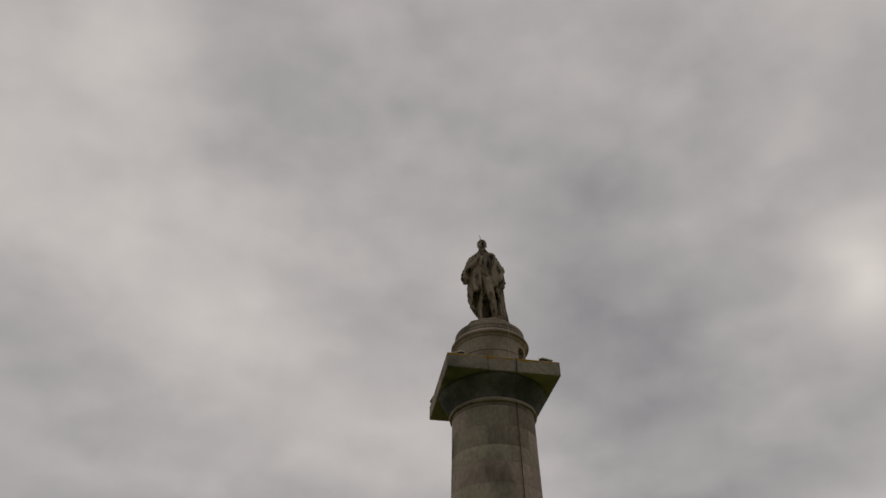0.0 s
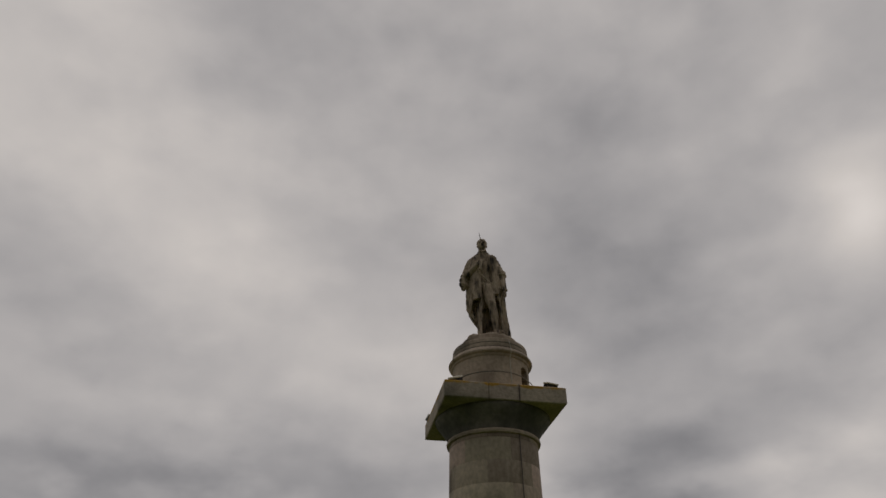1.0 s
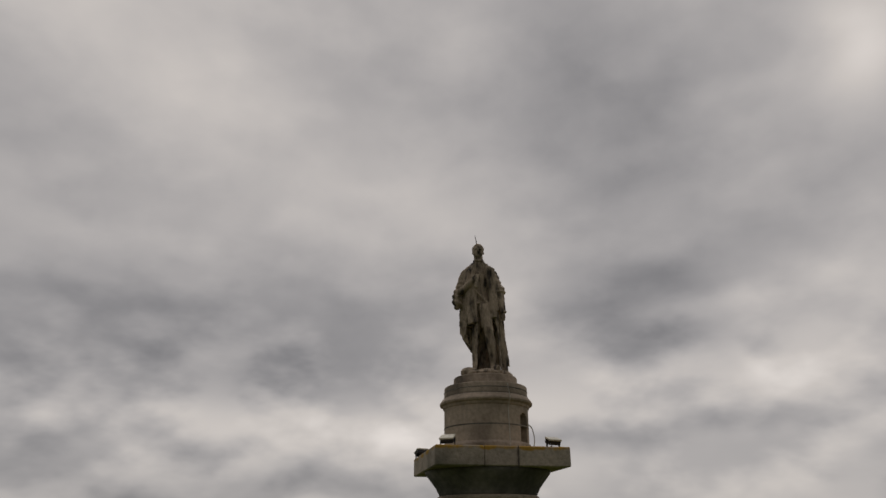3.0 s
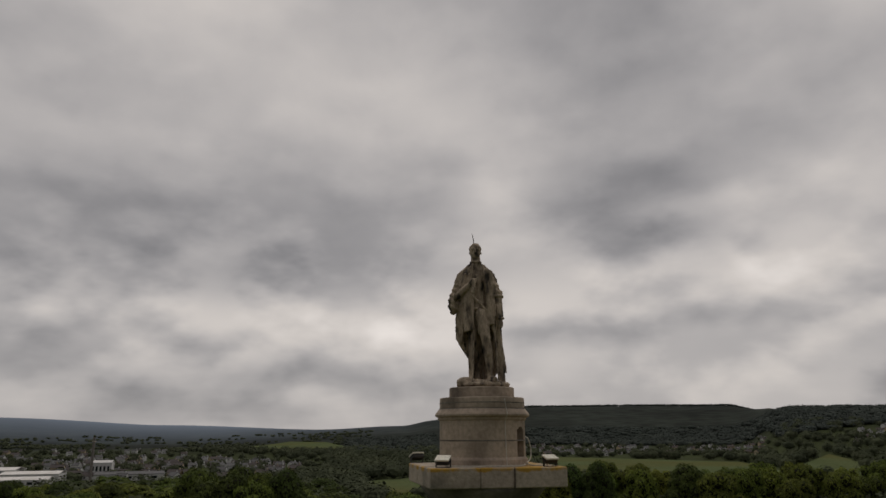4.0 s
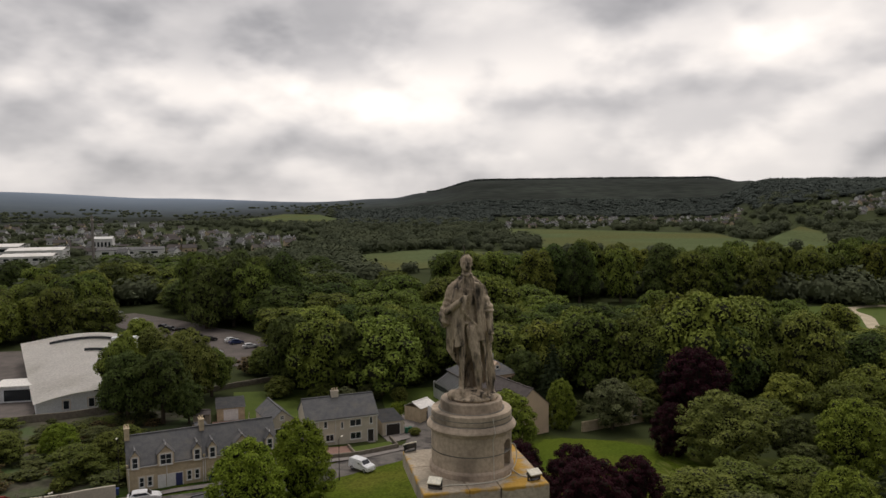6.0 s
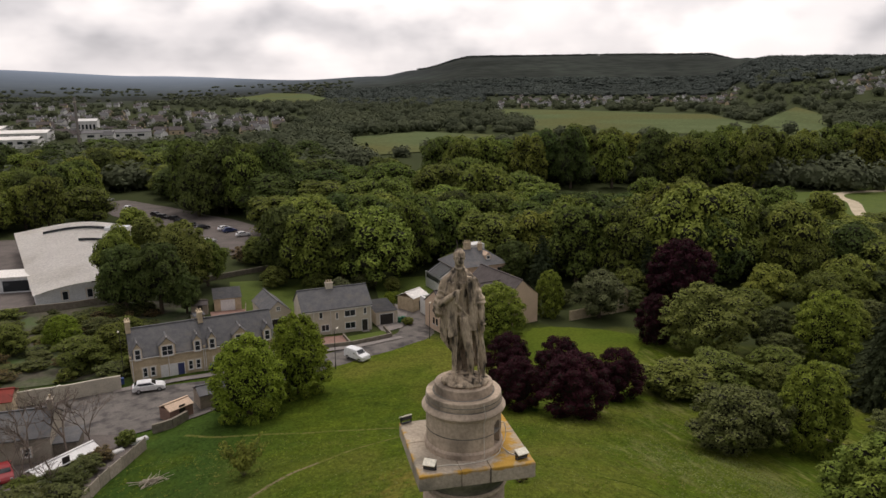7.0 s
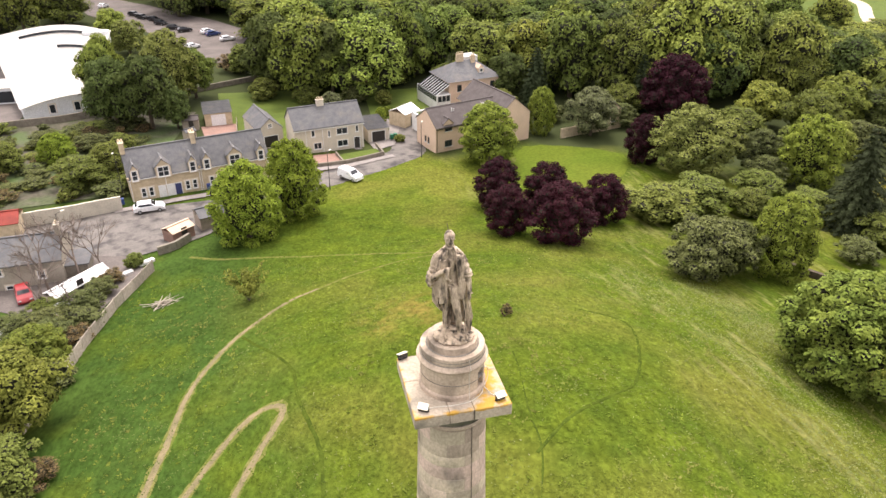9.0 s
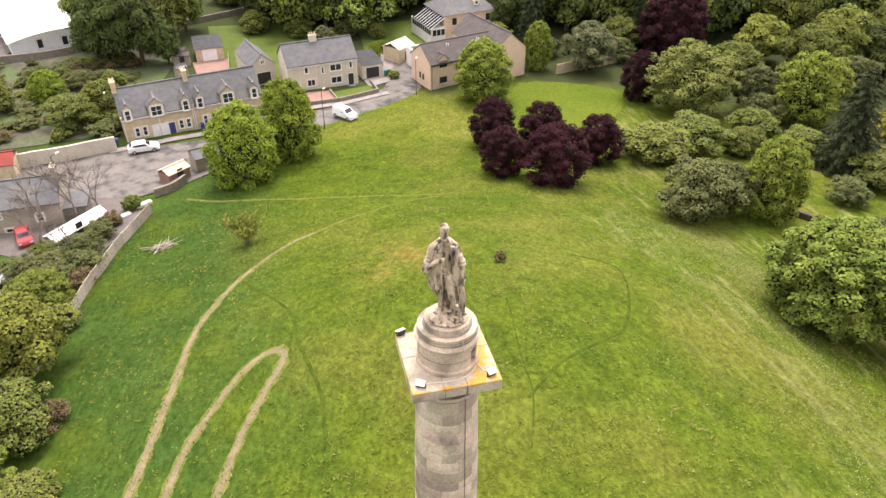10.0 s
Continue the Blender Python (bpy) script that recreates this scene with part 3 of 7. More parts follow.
ribbon("verge_2", "thin trampled yellowing grass beside the hairpin track", "verge", HAIRPIN, 1.75, "faint_dirt", 0.02, 0.9, 13)
ribbon("path_1", "bare earth track worn round the grassy hill", "path", TRACK, (1.0, 0.6), "dirt", rag=0.6)
ribbon("path_7", "half-grown end of the earth track among grass", "path", [(-1.8, 52.8), (1.3, 54.4), (8.3, 57.9), (15.2, 59.2)], (0.6, 0.3), "faint_dirt", 0.04, 0.6, 11)
ribbon("path_2", "trodden footpath across the grass to the road", "path", [(-16.8, 72.7), (-13.5, 70.7), (-6.0, 67.6), (2.3, 64.0), (8.9, 61.2), (16.2, 59.0)], (0.9, 0.35), "faint_dirt", 0.04, 0.6, 2)
ribbon("path_3", "hairpin of bare earth track on the slope", "path", HAIRPIN, 0.85, "dirt", rag=0.6, seed=3)
ribbon("path_4", "thin trail through long grass", "path", [(9.7, 16.4), (13.3, 19.1), (16.6, 20.7), (19.5, 22.4), (22.5, 27.5), (24.2, 33.2), (20.7, 35.4)], 0.42, "thin_track", 0.03, 0.9, 4)
ribbon("path_5", "thin trail through long grass", "path", [(-9.3, 45.0), (-5.2, 36.1), (-4.6, 30.0), (-3.5, 23.8), (-3.6, 19.2)], 0.48, "thin_track", 0.03, 0.9, 5)
ribbon("path_8", "faint trail through long grass below the column", "path", [(11.6, 27.0), (11.2, 24.5), (10.4, 19.8), (10.1, 16.6), (8.6, 12.6)], 0.2, "thin_track", 0.01, 1.3, 8)
ribbon("path_9", "faint trail along the steep rim of the hill", "path", [(29.5, 46.5), (31.5, 43.8), (32.3, 37.8), (34.0, 34.3), (35.3, 28.8)], 0.26, "thin_track", 0.02, 0.9, 9)
ribbon("road_1", "worn grey asphalt street with dark patches", "road", [(-75, 84), (-44, 85.5), (-24, 85.0), (-14, 88.5), (-3, 93.6), (6, 98.6), (14, 103.2), (19, 108.5), (20.5, 123)], 7.0, "asphalt", 0.10, 0.06, 6)
patch("road_2", "worn asphalt turning area with patches and puddle stains", "road", [(-30, 92), (-15, 93), (-12, 86), (-13, 81), (-18, 77.5), (-24, 75.5), (-30, 78)], "asphalt", 0.13)
patch("road_4", "worn asphalt beside the boundary wall", "road", [(-45.0, 92.0), (-41.3, 90.9), (-29.2, 92.9), (-25.7, 88.2), (-22.7, 81.8), (-22.9, 76.5), (-26, 74.5), (-31, 74.5), (-33.3, 79.0), (-43.1, 82.0)], "asphalt", 0.08)
patch("road_3", "narrow worn lane beside the stone house", "road", [(-31.5, 78), (-24.2, 77), (-22, 70), (-25.5, 62), (-30, 50), (-36, 40), (-40, 44), (-33, 62), (-38, 66), (-40, 72)], "gravel", 0.10)
patch("pavement_1", "paved footway in front of the cottages", "pavement", [(-29, 93.0), (-15, 96.6), (-4, 100.6), (-3.5, 99.4), (-14, 95.0), (-29, 91.6)], "pave", 0.22)
patch("pavement_2", "paved drive beside the house", "pavement", [(13, 109), (17, 111), (20, 122), (17, 127), (14.5, 116), (12.2, 115)], "pave", 0.16)
patch("pavement_3", "pale paved footway along the garden", "pavement", [(-1, 101.9), (6.8, 102.7), (15.5, 105.8), (16, 104.4), (7.2, 101.2), (-0.5, 100.4)], "pave", 0.22)
patch("parking_1", "brown gravel car park among trees", "parking", [(-9, 176), (-12, 190), (-8, 214), (-20, 232), (-42, 262), (-62, 285), (-72, 280), (-60, 250), (-42, 226), (-30, 205), (-26, 190), (-20, 180)], "gravel", 0.12, 6)
patch("parking_2", "grey yard beside the hall", "parking", [(-62, 130), (-55, 139), (-54, 150), (-60, 162), (-75, 215), (-95, 215), (-90, 130)], "gravel", 0.12, 6)
patch("garden_1", "overgrown garden ground with soil and weeds", "garden", [(-70, 96), (-29, 99), (-26, 108), (-20, 140), (-40, 141), (-70, 134)], "garden", 0.10, 4)
patch("garden_2", "green back gardens with lawn", "garden", [(-14, 118), (-8, 122), (-2, 118), (-2, 140), (16, 142), (14, 150), (-16, 152)], "lawn", 0.10, 4)
patch("garden_3", "small lawn beside the glazed house", "garden", [(15, 128), (26, 122), (30, 132), (28, 146), (16, 146)], "lawn", 0.10, 4)
patch("lawn_1", "mown lawn in front of the house", "lawn", [(6.0, 107.6), (13.2, 109.8), (13.7, 106.4), (7.0, 103.6)], "lawn", 0.24)
patch("pavement_5", "reddish paved front garden", "pavement", [(1.6, 108.6), (5.8, 108.8), (6.6, 103.6), (2.0, 103.0)], "yard", 0.2)
patch("lawn_2", "bright mown lawn sloping below the houses", "lawn", [(39.7, 105.0), (47, 103.6), (55.5, 97.5), (52, 88), (44, 82), (35, 84), (35.5, 96)], "mown", 0.05, soft=True)
patch("field_1", "pale green pasture beyond the wood", "field", [(40, 420), (130, 455), (170, 560), (115, 620), (40, 560)], "field", 0.6, 40)
patch("field_2", "green pasture below the wooded hill", "field", [(215, 560), (330, 520), (420, 560), (520, 800), (430, 960), (330, 1060), (270, 900)], "field", 0.6, 60)
patch("field_3", "dry pasture with rough tussocks", "field", [(300, 420), (372, 430), (520, 600), (560, 700), (470, 620), (340, 500)], "field", 0.8, 60)
patch("field_4", "distant green pasture", "field", [(-60, 1500), (70, 1380), (130, 1600), (90, 2100), (-10, 2300), (-120, 2000)], "field", 1.2, 120)
patch("field_5", "park lawn inside a sandy path", "field", [(120, 190), (200, 176), (300, 200), (300, 245), (210, 232), (96, 236), (100, 210)], "lawn", 0.25, 12)
patch("field_6", "clearing of bright grass in the wood", "field", [(105, 205), (130, 205), (140, 232), (100, 236)], "lawn", 0.3, 12)
ribbon("path_6", "pale sandy park path bending round a lawn", "path", [(178, 178), (186, 190), (198, 206), (203, 219), (212, 226), (230, 226), (262, 214)], 4.2, "sand", 0.4, 0.08, 7)


# ---- the column monument ----
TOP = 22.0          # upper face of the square capital slab
FOOT = land(0, 0) - 0.15


def shaft_radius(z):
    return 0.945 + 0.10 * smooth((21.1 - z) / 5.0) + 0.006 * max(0.0, 16.0 - z)


def column_monument():
    mon = thing("column_monument", "tall round sandstone column with a square slab capital", "monument")
    # stepped plinth and base mouldings
    part("plinth", boxes((-1.9, 1.9, -1.9, 1.9, FOOT - 0.6, FOOT + 0.35), (-1.6, 1.6, -1.6, 1.6, FOOT + 0.35, FOOT + 1.6), bevel=0.03), "stone", mon)
    part("base_moulding", lathe(bmesh.new(), [(1.5, 0), (1.5, 0.2), (1.38, 0.28), (1.42, 0.4), (1.25, 0.5)], 48, FOOT + 1.6), "stone", mon)
    # plain lower shaft with incised courses
    prof, z = [], FOOT + 2.1
    while z < 11.9:
        r = shaft_radius(z)
        prof += [(r - 0.012, z), (r, z + 0.02), (r - 0.001, z + 0.44), (r - 0.013, z + 0.46)]
        z += 0.46
    part("lower_shaft", lathe(bmesh.new(), prof, 48), "stone", mon)
    z_low = z
    part("core", lathe(bmesh.new(), [(shaft_radius(z_low) - 0.05, z_low - 0.1), (0.90, 21.12)], 32), "stone_dark", mon)
    # upper shaft: separate curved blocks, six to a course
    bm = bmesh.new()
    n, inner = 8, 0.86
    half = math.pi / 6 - 0.0014
    cols = []
    for k in range(n + 1):
        a = -half + 2 * half * k / n
        c, s = math.cos(a), math.sin(a)
        e = 0.9985 if k in (0, n) else 1.0
        cols.append([bm.verts.new((inner * c, inner * s, 0.002)), bm.verts.new((0.9985 * c, 0.9985 * s, 0.002)), bm.verts.new((e * c, e * s, 0.014)),
                     bm.verts.new((e * 0.992 * c, e * 0.992 * s, 0.986)), bm.verts.new((0.991 * c, 0.991 * s, 0.998)), bm.verts.new((inner * c, inner * s, 0.998))])
    for u, v in zip(cols, cols[1:]):
        for i in range(5):
            bm.faces.new((u[i], v[i], v[i + 1], u[i + 1]))
    bm.faces.new(cols[0])
    bm.faces.new(cols[-1][::-1])
    bmesh.ops.recalc_face_normals(bm, faces=bm.faces[:])
    block = bpy.data.meshes.new("block")
    bm.to_mesh(block)
    bm.free()
    block.materials.append(M["stone_block"])
    block.shade_smooth()
    block.set_sharp_from_angle(angle=radians(35))
    rnd = random.Random(4)
    z, i = z_low, 0
    while z < 21.08:
        h = min(0.46 if i % 3 else 0.36, 21.1 - z)
        for k in range(6):
            r = shaft_radius(z + h / 2) + rnd.uniform(-0.0015, 0.0015)
            ob = part("block", block, "stone_block", mon)
            ob.matrix_basis = pose(0, 0, z, 0, 0, 60 * k + (30 if i % 2 else 0) + 8) @ Matrix.Diagonal((r, r, h, 1))
        z += h
        i += 1
    part("necking", lathe(bmesh.new(), [(0.94, 0), (0.99, 0.01), (1.0, 0.05), (0.985, 0.09), (0.95, 0.10)], 64, 21.08), "stone", mon, smooth=False)
    part("echinus", lathe(bmesh.new(), [(0.95, 0), (0.96, 0.04), (1.02, 0.16), (1.12, 0.29), (1.21, 0.40), (1.245, 0.47)], 64, 21.17), "stone_dark", mon, "dark damp underside moulding", smooth=True)
    # square slab in four stones with open joints
    for x0, x1, y0, y1 in ((-1.28, -0.372, -1.28, 0.2), (-0.366, 0.27, -1.28, 0.2), (0.276, 1.28, -1.28, 0.2), (-1.28, 1.28, 0.206, 1.28)):
        part("slab_stone", boxes((x0, x1, y0, y1, TOP - 0.36, TOP), bevel=0.018), "slab", mon, "lichen-stained capital slab")
    # drum: plain wall with an arched niche
    bm = bmesh.new()
    n, r0, r1 = 96, 0.85, 0.55
    nich0, nich1 = radians(-53), radians(-33)
    zs = [0.14, 0.2, 0.26, 0.34, 0.42, 0.5, 0.55, 0.6, 0.64, 0.68, 0.72, 0.78, 0.86]

    def in_niche(a, zz):
        mid, w = (nich0 + nich1) / 2, (nich1 - nich0) / 2
        u = abs(((a - mid + math.pi) % (2 * math.pi)) - math.pi) / w
        return u < 1 and zz < 0.58 + 0.16 * math.sqrt(max(0.0, 1 - u * u))

    grid = [[bm.verts.new((r0 * math.cos(2 * math.pi * k / n), r0 * math.sin(2 * math.pi * k / n), zz)) for k in range(n)] for zz in zs]
    hole = []
    for j in range(len(zs) - 1):
        for k in range(n):
            f = bm.faces.new((grid[j][k], grid[j][(k + 1) % n], grid[j + 1][(k + 1) % n], grid[j + 1][k]))
            if in_niche(2 * math.pi * (k + 0.5) / n, (zs[j] + zs[j + 1]) / 2):
                hole.append(f)
    out = bmesh.ops.extrude_face_region(bm, geom=hole)
    for v in [g for g in out["geom"] if isinstance(g, bmesh.types.BMVert)]:
        k = 0.52
        v.co.x *= k
        v.co.y *= k
    bmesh.ops.delete(bm, geom=hole, context="FACES")
    for v in bm.verts:
        v.co.z += TOP
    part("drum", bm, "stone", mon, "round sandstone drum with an arched niche")
    part("drum_band", lathe(bmesh.new(), [(0.852, 0.455), (0.855, 0.46), (0.855, 0.475), (0.852, 0.48)], 64, TOP), "stone_dark", mon, "weathered course joint")
    part("drum_base", lathe(bmesh.new(), [(0.895, 0.0), (0.895, 0.11), (0.875, 0.14), (0.852, 0.16)], 64, TOP), "stone", mon)
    part("cornice", lathe(bmesh.new(), [(0.852, 0.84), (0.875, 0.86), (0.885, 0.90), (0.935, 0.925), (0.945, 0.955), (0.93, 0.985), (0.87, 1.06), (0.845, 1.075)], 96, TOP), "stone", mon)
    part("upper_band", lathe(bmesh.new(), [(0.842, 1.075), (0.85, 1.1), (0.85, 1.17), (0.842, 1.175), (0.85, 1.18), (0.845, 1.27), (0.835, 1.285), (0.6, 1.285)], 96, TOP), "stone", mon)
    part("top_step", lathe(bmesh.new(), [(0.665, 1.285), (0.655, 1.30), (0.652, 1.47), (0.64, 1.49), (0.3, 1.495)], 96, TOP), "stone", mon)
    # open, dirt-filled joints between the turned courses
    part("joint", lathe(bmesh.new(), [(0.848, 1.172), (0.853, 1.174), (0.853, 1.190), (0.848, 1.192)], 96, TOP), "stone_dark", mon, "dark open joint")
    part("joint", lathe(bmesh.new(), [(0.70, 1.280), (0.70, 1.292), (0.66, 1.296)], 96, TOP), "stone_dark", mon, "dark open joint")
    part("joint", lathe(bmesh.new(), [(0.86, 1.064), (0.866, 1.068), (0.862, 1.078), (0.85, 1.080)], 96, TOP), "stone_dark", mon, "dark open joint")
    # vertical cable run down the drum and shaft
    bm = bmesh.new()
    a = radians(-74)
    pts = [(0.86 * math.cos(a), 0.86 * math.sin(a), TOP + 1.25), (0.952 * math.cos(a), 0.952 * math.sin(a), TOP + 0.96), (0.862 * math.cos(a), 0.862 * math.sin(a), TOP + 0.8), (0.9 * math.cos(a), 0.9 * math.sin(a), TOP + 0.02)]
    tube(bm, pts, 0.009, 5)
    part("cable_run", bm, "cable", mon, "thin pale cable down the drum")
    bm = bmesh.new()
    tube(bm, [(0.27, -1.29, TOP), (0.27, -1.29, TOP - 0.36)], 0.011, 5)
    a = radians(-70)
    tube(bm, [((shaft_radius(z) + 0.012) * math.cos(a), (shaft_radius(z) + 0.012) * math.sin(a), z) for z in (21.1, 18, 15, 12, 9, 5, 2)], 0.011, 5)
    part("lightning_strip", bm, "copper", mon, "thin metal strip")
    return mon




def lichen():
    """Orange lichen along the front edge and one corner of the slab."""
    t = M["slab"].node_tree
    b = t.nodes["Principled BSDF"]
    col = b.inputs["Base Color"].links[0].from_socket
    geo = t.nodes.new("ShaderNodeNewGeometry")
    sp = t.nodes.new("ShaderNodeSeparateXYZ")
    t.links.new(geo.outputs["Position"], sp.inputs[0])
    nz = t.nodes.new("ShaderNodeTexNoise")
    nz.inputs["Scale"].default_value, nz.inputs["Detail"].default_value = 3.2, 6
    t.links.new(geo.outputs["Position"], nz.inputs["Vector"])

    def mth(op, a, c):
        n = t.nodes.new("ShaderNodeMath")
        n.operation, n.use_clamp = op, False
        for i, v in enumerate((a, c)):
            if isinstance(v, (int, float)):
                n.inputs[i].default_value = v
            else:
                t.links.new(v, n.inputs[i])
        return n.outputs[0]

    edge = mth("MULTIPLY", mth("SUBTRACT", -1.10, sp.outputs[1]), 4.5)
    corner = mth("MULTIPLY", mth("ADD", sp.outputs[0], -0.22), 2.8)
    side = mth("MULTIPLY", mth("SUBTRACT", -1.17, sp.outputs[0]), 5.0)
    top = mth("MULTIPLY", mth("SUBTRACT", sp.outputs[2], 21.90), 14.0)
    amount = mth("MAXIMUM", mth("MAXIMUM", edge, corner), side)
    amount = mth("MINIMUM", amount, top)
    amount = mth("MINIMUM", amount, 0.80)
    fac = mth("MULTIPLY", mth("ADD", amount, mth("MULTIPLY", mth("SUBTRACT", nz.outputs["Fac"], 0.62), 3.0)), 2.2)
    cl = t.nodes.new("ShaderNodeClamp")
    t.links.new(fac, cl.inputs[0])
    mx = t.nodes.new("ShaderNodeMix")
    mx.data_type = "RGBA"
    mx.inputs[7].default_value = (0.46, 0.27, 0.05, 1)
    t.links.new(cl.outputs[0], mx.inputs[0])
    t.links.new(col, mx.inputs[6])
    t.links.new(mx.outputs[2], b.inputs["Base Color"])


lichen()
column_monument()


def statue():
    """Robed figure modelled as a solid field of rounded forms, then meshed."""
    step = 0.0145
    xs, ys, zs = np.arange(-0.80, 0.64, step), np.arange(-0.62, 0.50, step), np.arange(-0.16, 2.98, step)
    X, Y, Z = np.meshgrid(xs, ys, zs, indexing="ij")
    X, Y, Z = X.astype(np.float32), Y.astype(np.float32), Z.astype(np.float32)

    def ell(c, r, lean=0.0):
        px, py, pz = X - c[0], Y - c[1], Z - c[2]
        if lean:
            a = radians(lean)
            px, pz = px * math.cos(a) - pz * math.sin(a), px * math.sin(a) + pz * math.cos(a)
        k0 = np.sqrt((px / r[0]) ** 2 + (py / r[1]) ** 2 + (pz / r[2]) ** 2)
        k1 = np.sqrt((px / r[0] ** 2) ** 2 + (py / r[1] ** 2) ** 2 + (pz / r[2] ** 2) ** 2) + 1e-6
        return k0 * (k0 - 1) / k1

    def rod_(a, b, r0, r1=None):
        r1 = r0 if r1 is None else r1
        a, b = np.array(a), np.array(b)
        d = b - a
        t = np.clip(((X - a[0]) * d[0] + (Y - a[1]) * d[1] + (Z - a[2]) * d[2]) / (d @ d), 0, 1)
        return np.sqrt((X - a[0] - t * d[0]) ** 2 + (Y - a[1] - t * d[1]) ** 2 + (Z - a[2] - t * d[2]) ** 2) - (r0 + (r1 - r0) * t)

    def join(a, b, k=0.02):
        h = np.clip(0.5 + 0.5 * (b - a) / k, 0, 1)
        return b + (a - b) * h - k * h * (1 - h)

    def line(rows):
        zz = np.array([r[0] for r in rows])
        return [np.interp(Z, zz, [r[k] for r in rows]) for k in range(1, len(rows[0]))]

    # trunk of the body
    body = ell((-0.09, -0.01, 2.04), (0.23, 0.135, 0.42))
    body = join(body, ell((-0.05, -0.03, 1.50), (0.18, 0.13, 0.30)), 0.05)
    body = join(body, rod_((-0.33, 0.02, 2.14), (0.17, 0.03, 2.16), 0.12), 0.06)
    body = join(body, rod_((-0.085, 0.0, 2.66), (-0.08, 0.01, 2.36), 0.088, 0.12), 0.03)
    # legs: breeches, garter, stocking, shoe
    leg = rod_((0.02, -0.12, 1.38), (0.085, -0.25, 0.86), 0.138, 0.098)
    leg = join(leg, rod_((0.085, -0.25, 0.86), (0.13, -0.235, 0.56), 0.086, 0.098), 0.02)
    leg = join(leg, rod_((0.13, -0.235, 0.56), (0.165, -0.215, 0.10), 0.088, 0.05), 0.02)
    leg = join(leg, rod_((0.165, -0.23, 0.055), (0.25, -0.43, 0.035), 0.062, 0.05), 0.02)
    leg = np.minimum(leg, rod_((0.045, -0.165, 1.06), (0.052, -0.175, 1.03), 0.122))
    leg2 = rod_((-0.12, 0.0, 1.38), (-0.18, -0.04, 0.80), 0.11, 0.08)
    leg2 = join(leg2, rod_((-0.18, -0.04, 0.80), (-0.21, 0.0, 0.10), 0.075, 0.048), 0.02)
    leg2 = join(leg2, rod_((-0.22, -0.03, 0.055), (-0.34, -0.22, 0.035), 0.062, 0.05), 0.02)
    fig = np.minimum(join(body, leg, 0.02), leg2)
    # coat with a split skirt
    cx, cy, rx, ry = line([(0.95, -0.04, 0.0, 0.31, 0.23), (1.35, -0.05, 0.0, 0.25, 0.17), (1.65, -0.07, 0.0, 0.22, 0.15), (2.25, -0.08, 0.0, 0.26, 0.15)])
    th = np.arctan2(Y - cy, X - cx)
    coat = (np.sqrt(((X - cx) / rx) ** 2 + ((Y - cy) / ry) ** 2) - 1) * np.minimum(rx, ry) + 0.012 * np.sin(th * 11) * np.clip((1.7 - Z) / 0.6, 0, 1)
    coat = np.maximum(np.maximum(coat, 1.02 + 0.25 * np.clip(X, 0, 1) - Z), Z - 2.2)
    gap = np.maximum(np.maximum(-(X + 0.19), X - 0.20), Y - 0.06)
    gap = np.maximum(gap, Z - 1.42)
    coat = np.maximum(coat, -gap)
    fig = np.minimum(fig, coat)
    # long cloak: a thin folded shell, open in front
    cx, cy, rx, ry = line([(-0.1, 0.06, 0.13, 0.40, 0.27), (0.35, 0.035, 0.13, 0.41, 0.26), (0.82, -0.02, 0.11, 0.41, 0.25), (1.25, -0.045, 0.06, 0.42, 0.25),
                           (1.7, -0.085, 0.03, 0.40, 0.245), (1.95, -0.10, 0.03, 0.40, 0.23), (2.12, -0.09, 0.03, 0.37, 0.21), (2.25, -0.09, 0.03, 0.315, 0.18), (2.34, -0.085, 0.02, 0.23, 0.16), (2.42, -0.08, 0.02, 0.15, 0.14)])
    th = np.arctan2((Y - cy) / ry, (X - cx) / rx)
    fold = 1.1 - 2.2 * np.abs(np.sin(th * 5 + 0.9 * np.sin(Z * 1.7))) + 0.4 * np.sin(th * 17 + Z * 0.9)
    rad = np.sqrt(((X - cx) / rx) ** 2 + ((Y - cy) / ry) ** 2)
    outer = (rad - 1) * np.minimum(rx, ry) + fold * (0.014 + 0.034 * np.clip((2.2 - Z) / 2.0, 0, 1))
    thick = np.where(Z > 2.2, 0.2, 0.06)
    cloak = np.maximum(outer, -(outer + thick))
    left, right = line([(-0.1, -0.42, 0.31), (0.7, -0.42, 0.30), (1.0, -0.36, 0.27), (1.45, -0.26, 0.20), (1.75, -0.20, 0.12), (2.2, -0.17, 0.04), (2.45, -0.13, -0.02)])
    opening = np.maximum(np.maximum(left - X, X - right), Y - 0.05)
    cloak = np.maximum(cloak, -opening)
    # the cloak is caught up over the bent arm: its edge rises on that side
    hem = np.maximum(np.maximum(X + 0.20, Y - 0.34), Z - (0.72 - 1.5 * (X + 0.40)))
    cloak = np.maximum(cloak, -hem)
    cloak = np.maximum(cloak, -np.maximum(0.22 - X, Z - (0.16 + 0.05 * np.sin(X * 40))))
    cloak = np.maximum(cloak, Z - 2.46)
    fig = np.minimum(fig, cloak)
    for a, b, r0, r1 in (((-0.22, -0.20, 2.20), (-0.27, -0.23, 1.15), 0.035, 0.045), ((-0.31, -0.17, 2.2), (-0.33, -0.19, 1.20), 0.035, 0.045), ((-0.40, -0.08, 1.55), (-0.40, -0.04, 0.82), 0.055, 0.03),
                         ((0.10, -0.19, 2.22), (0.20, -0.22, 1.22), 0.035, 0.05), ((0.19, -0.15, 2.28), (0.27, -0.17, 1.05), 0.035, 0.045),
                         ((0.38, 0.02, 1.3), (0.43, 0.03, 0.02), 0.04, 0.065)):
        fig = join(fig, rod_(a, b, r0, r1), 0.012)
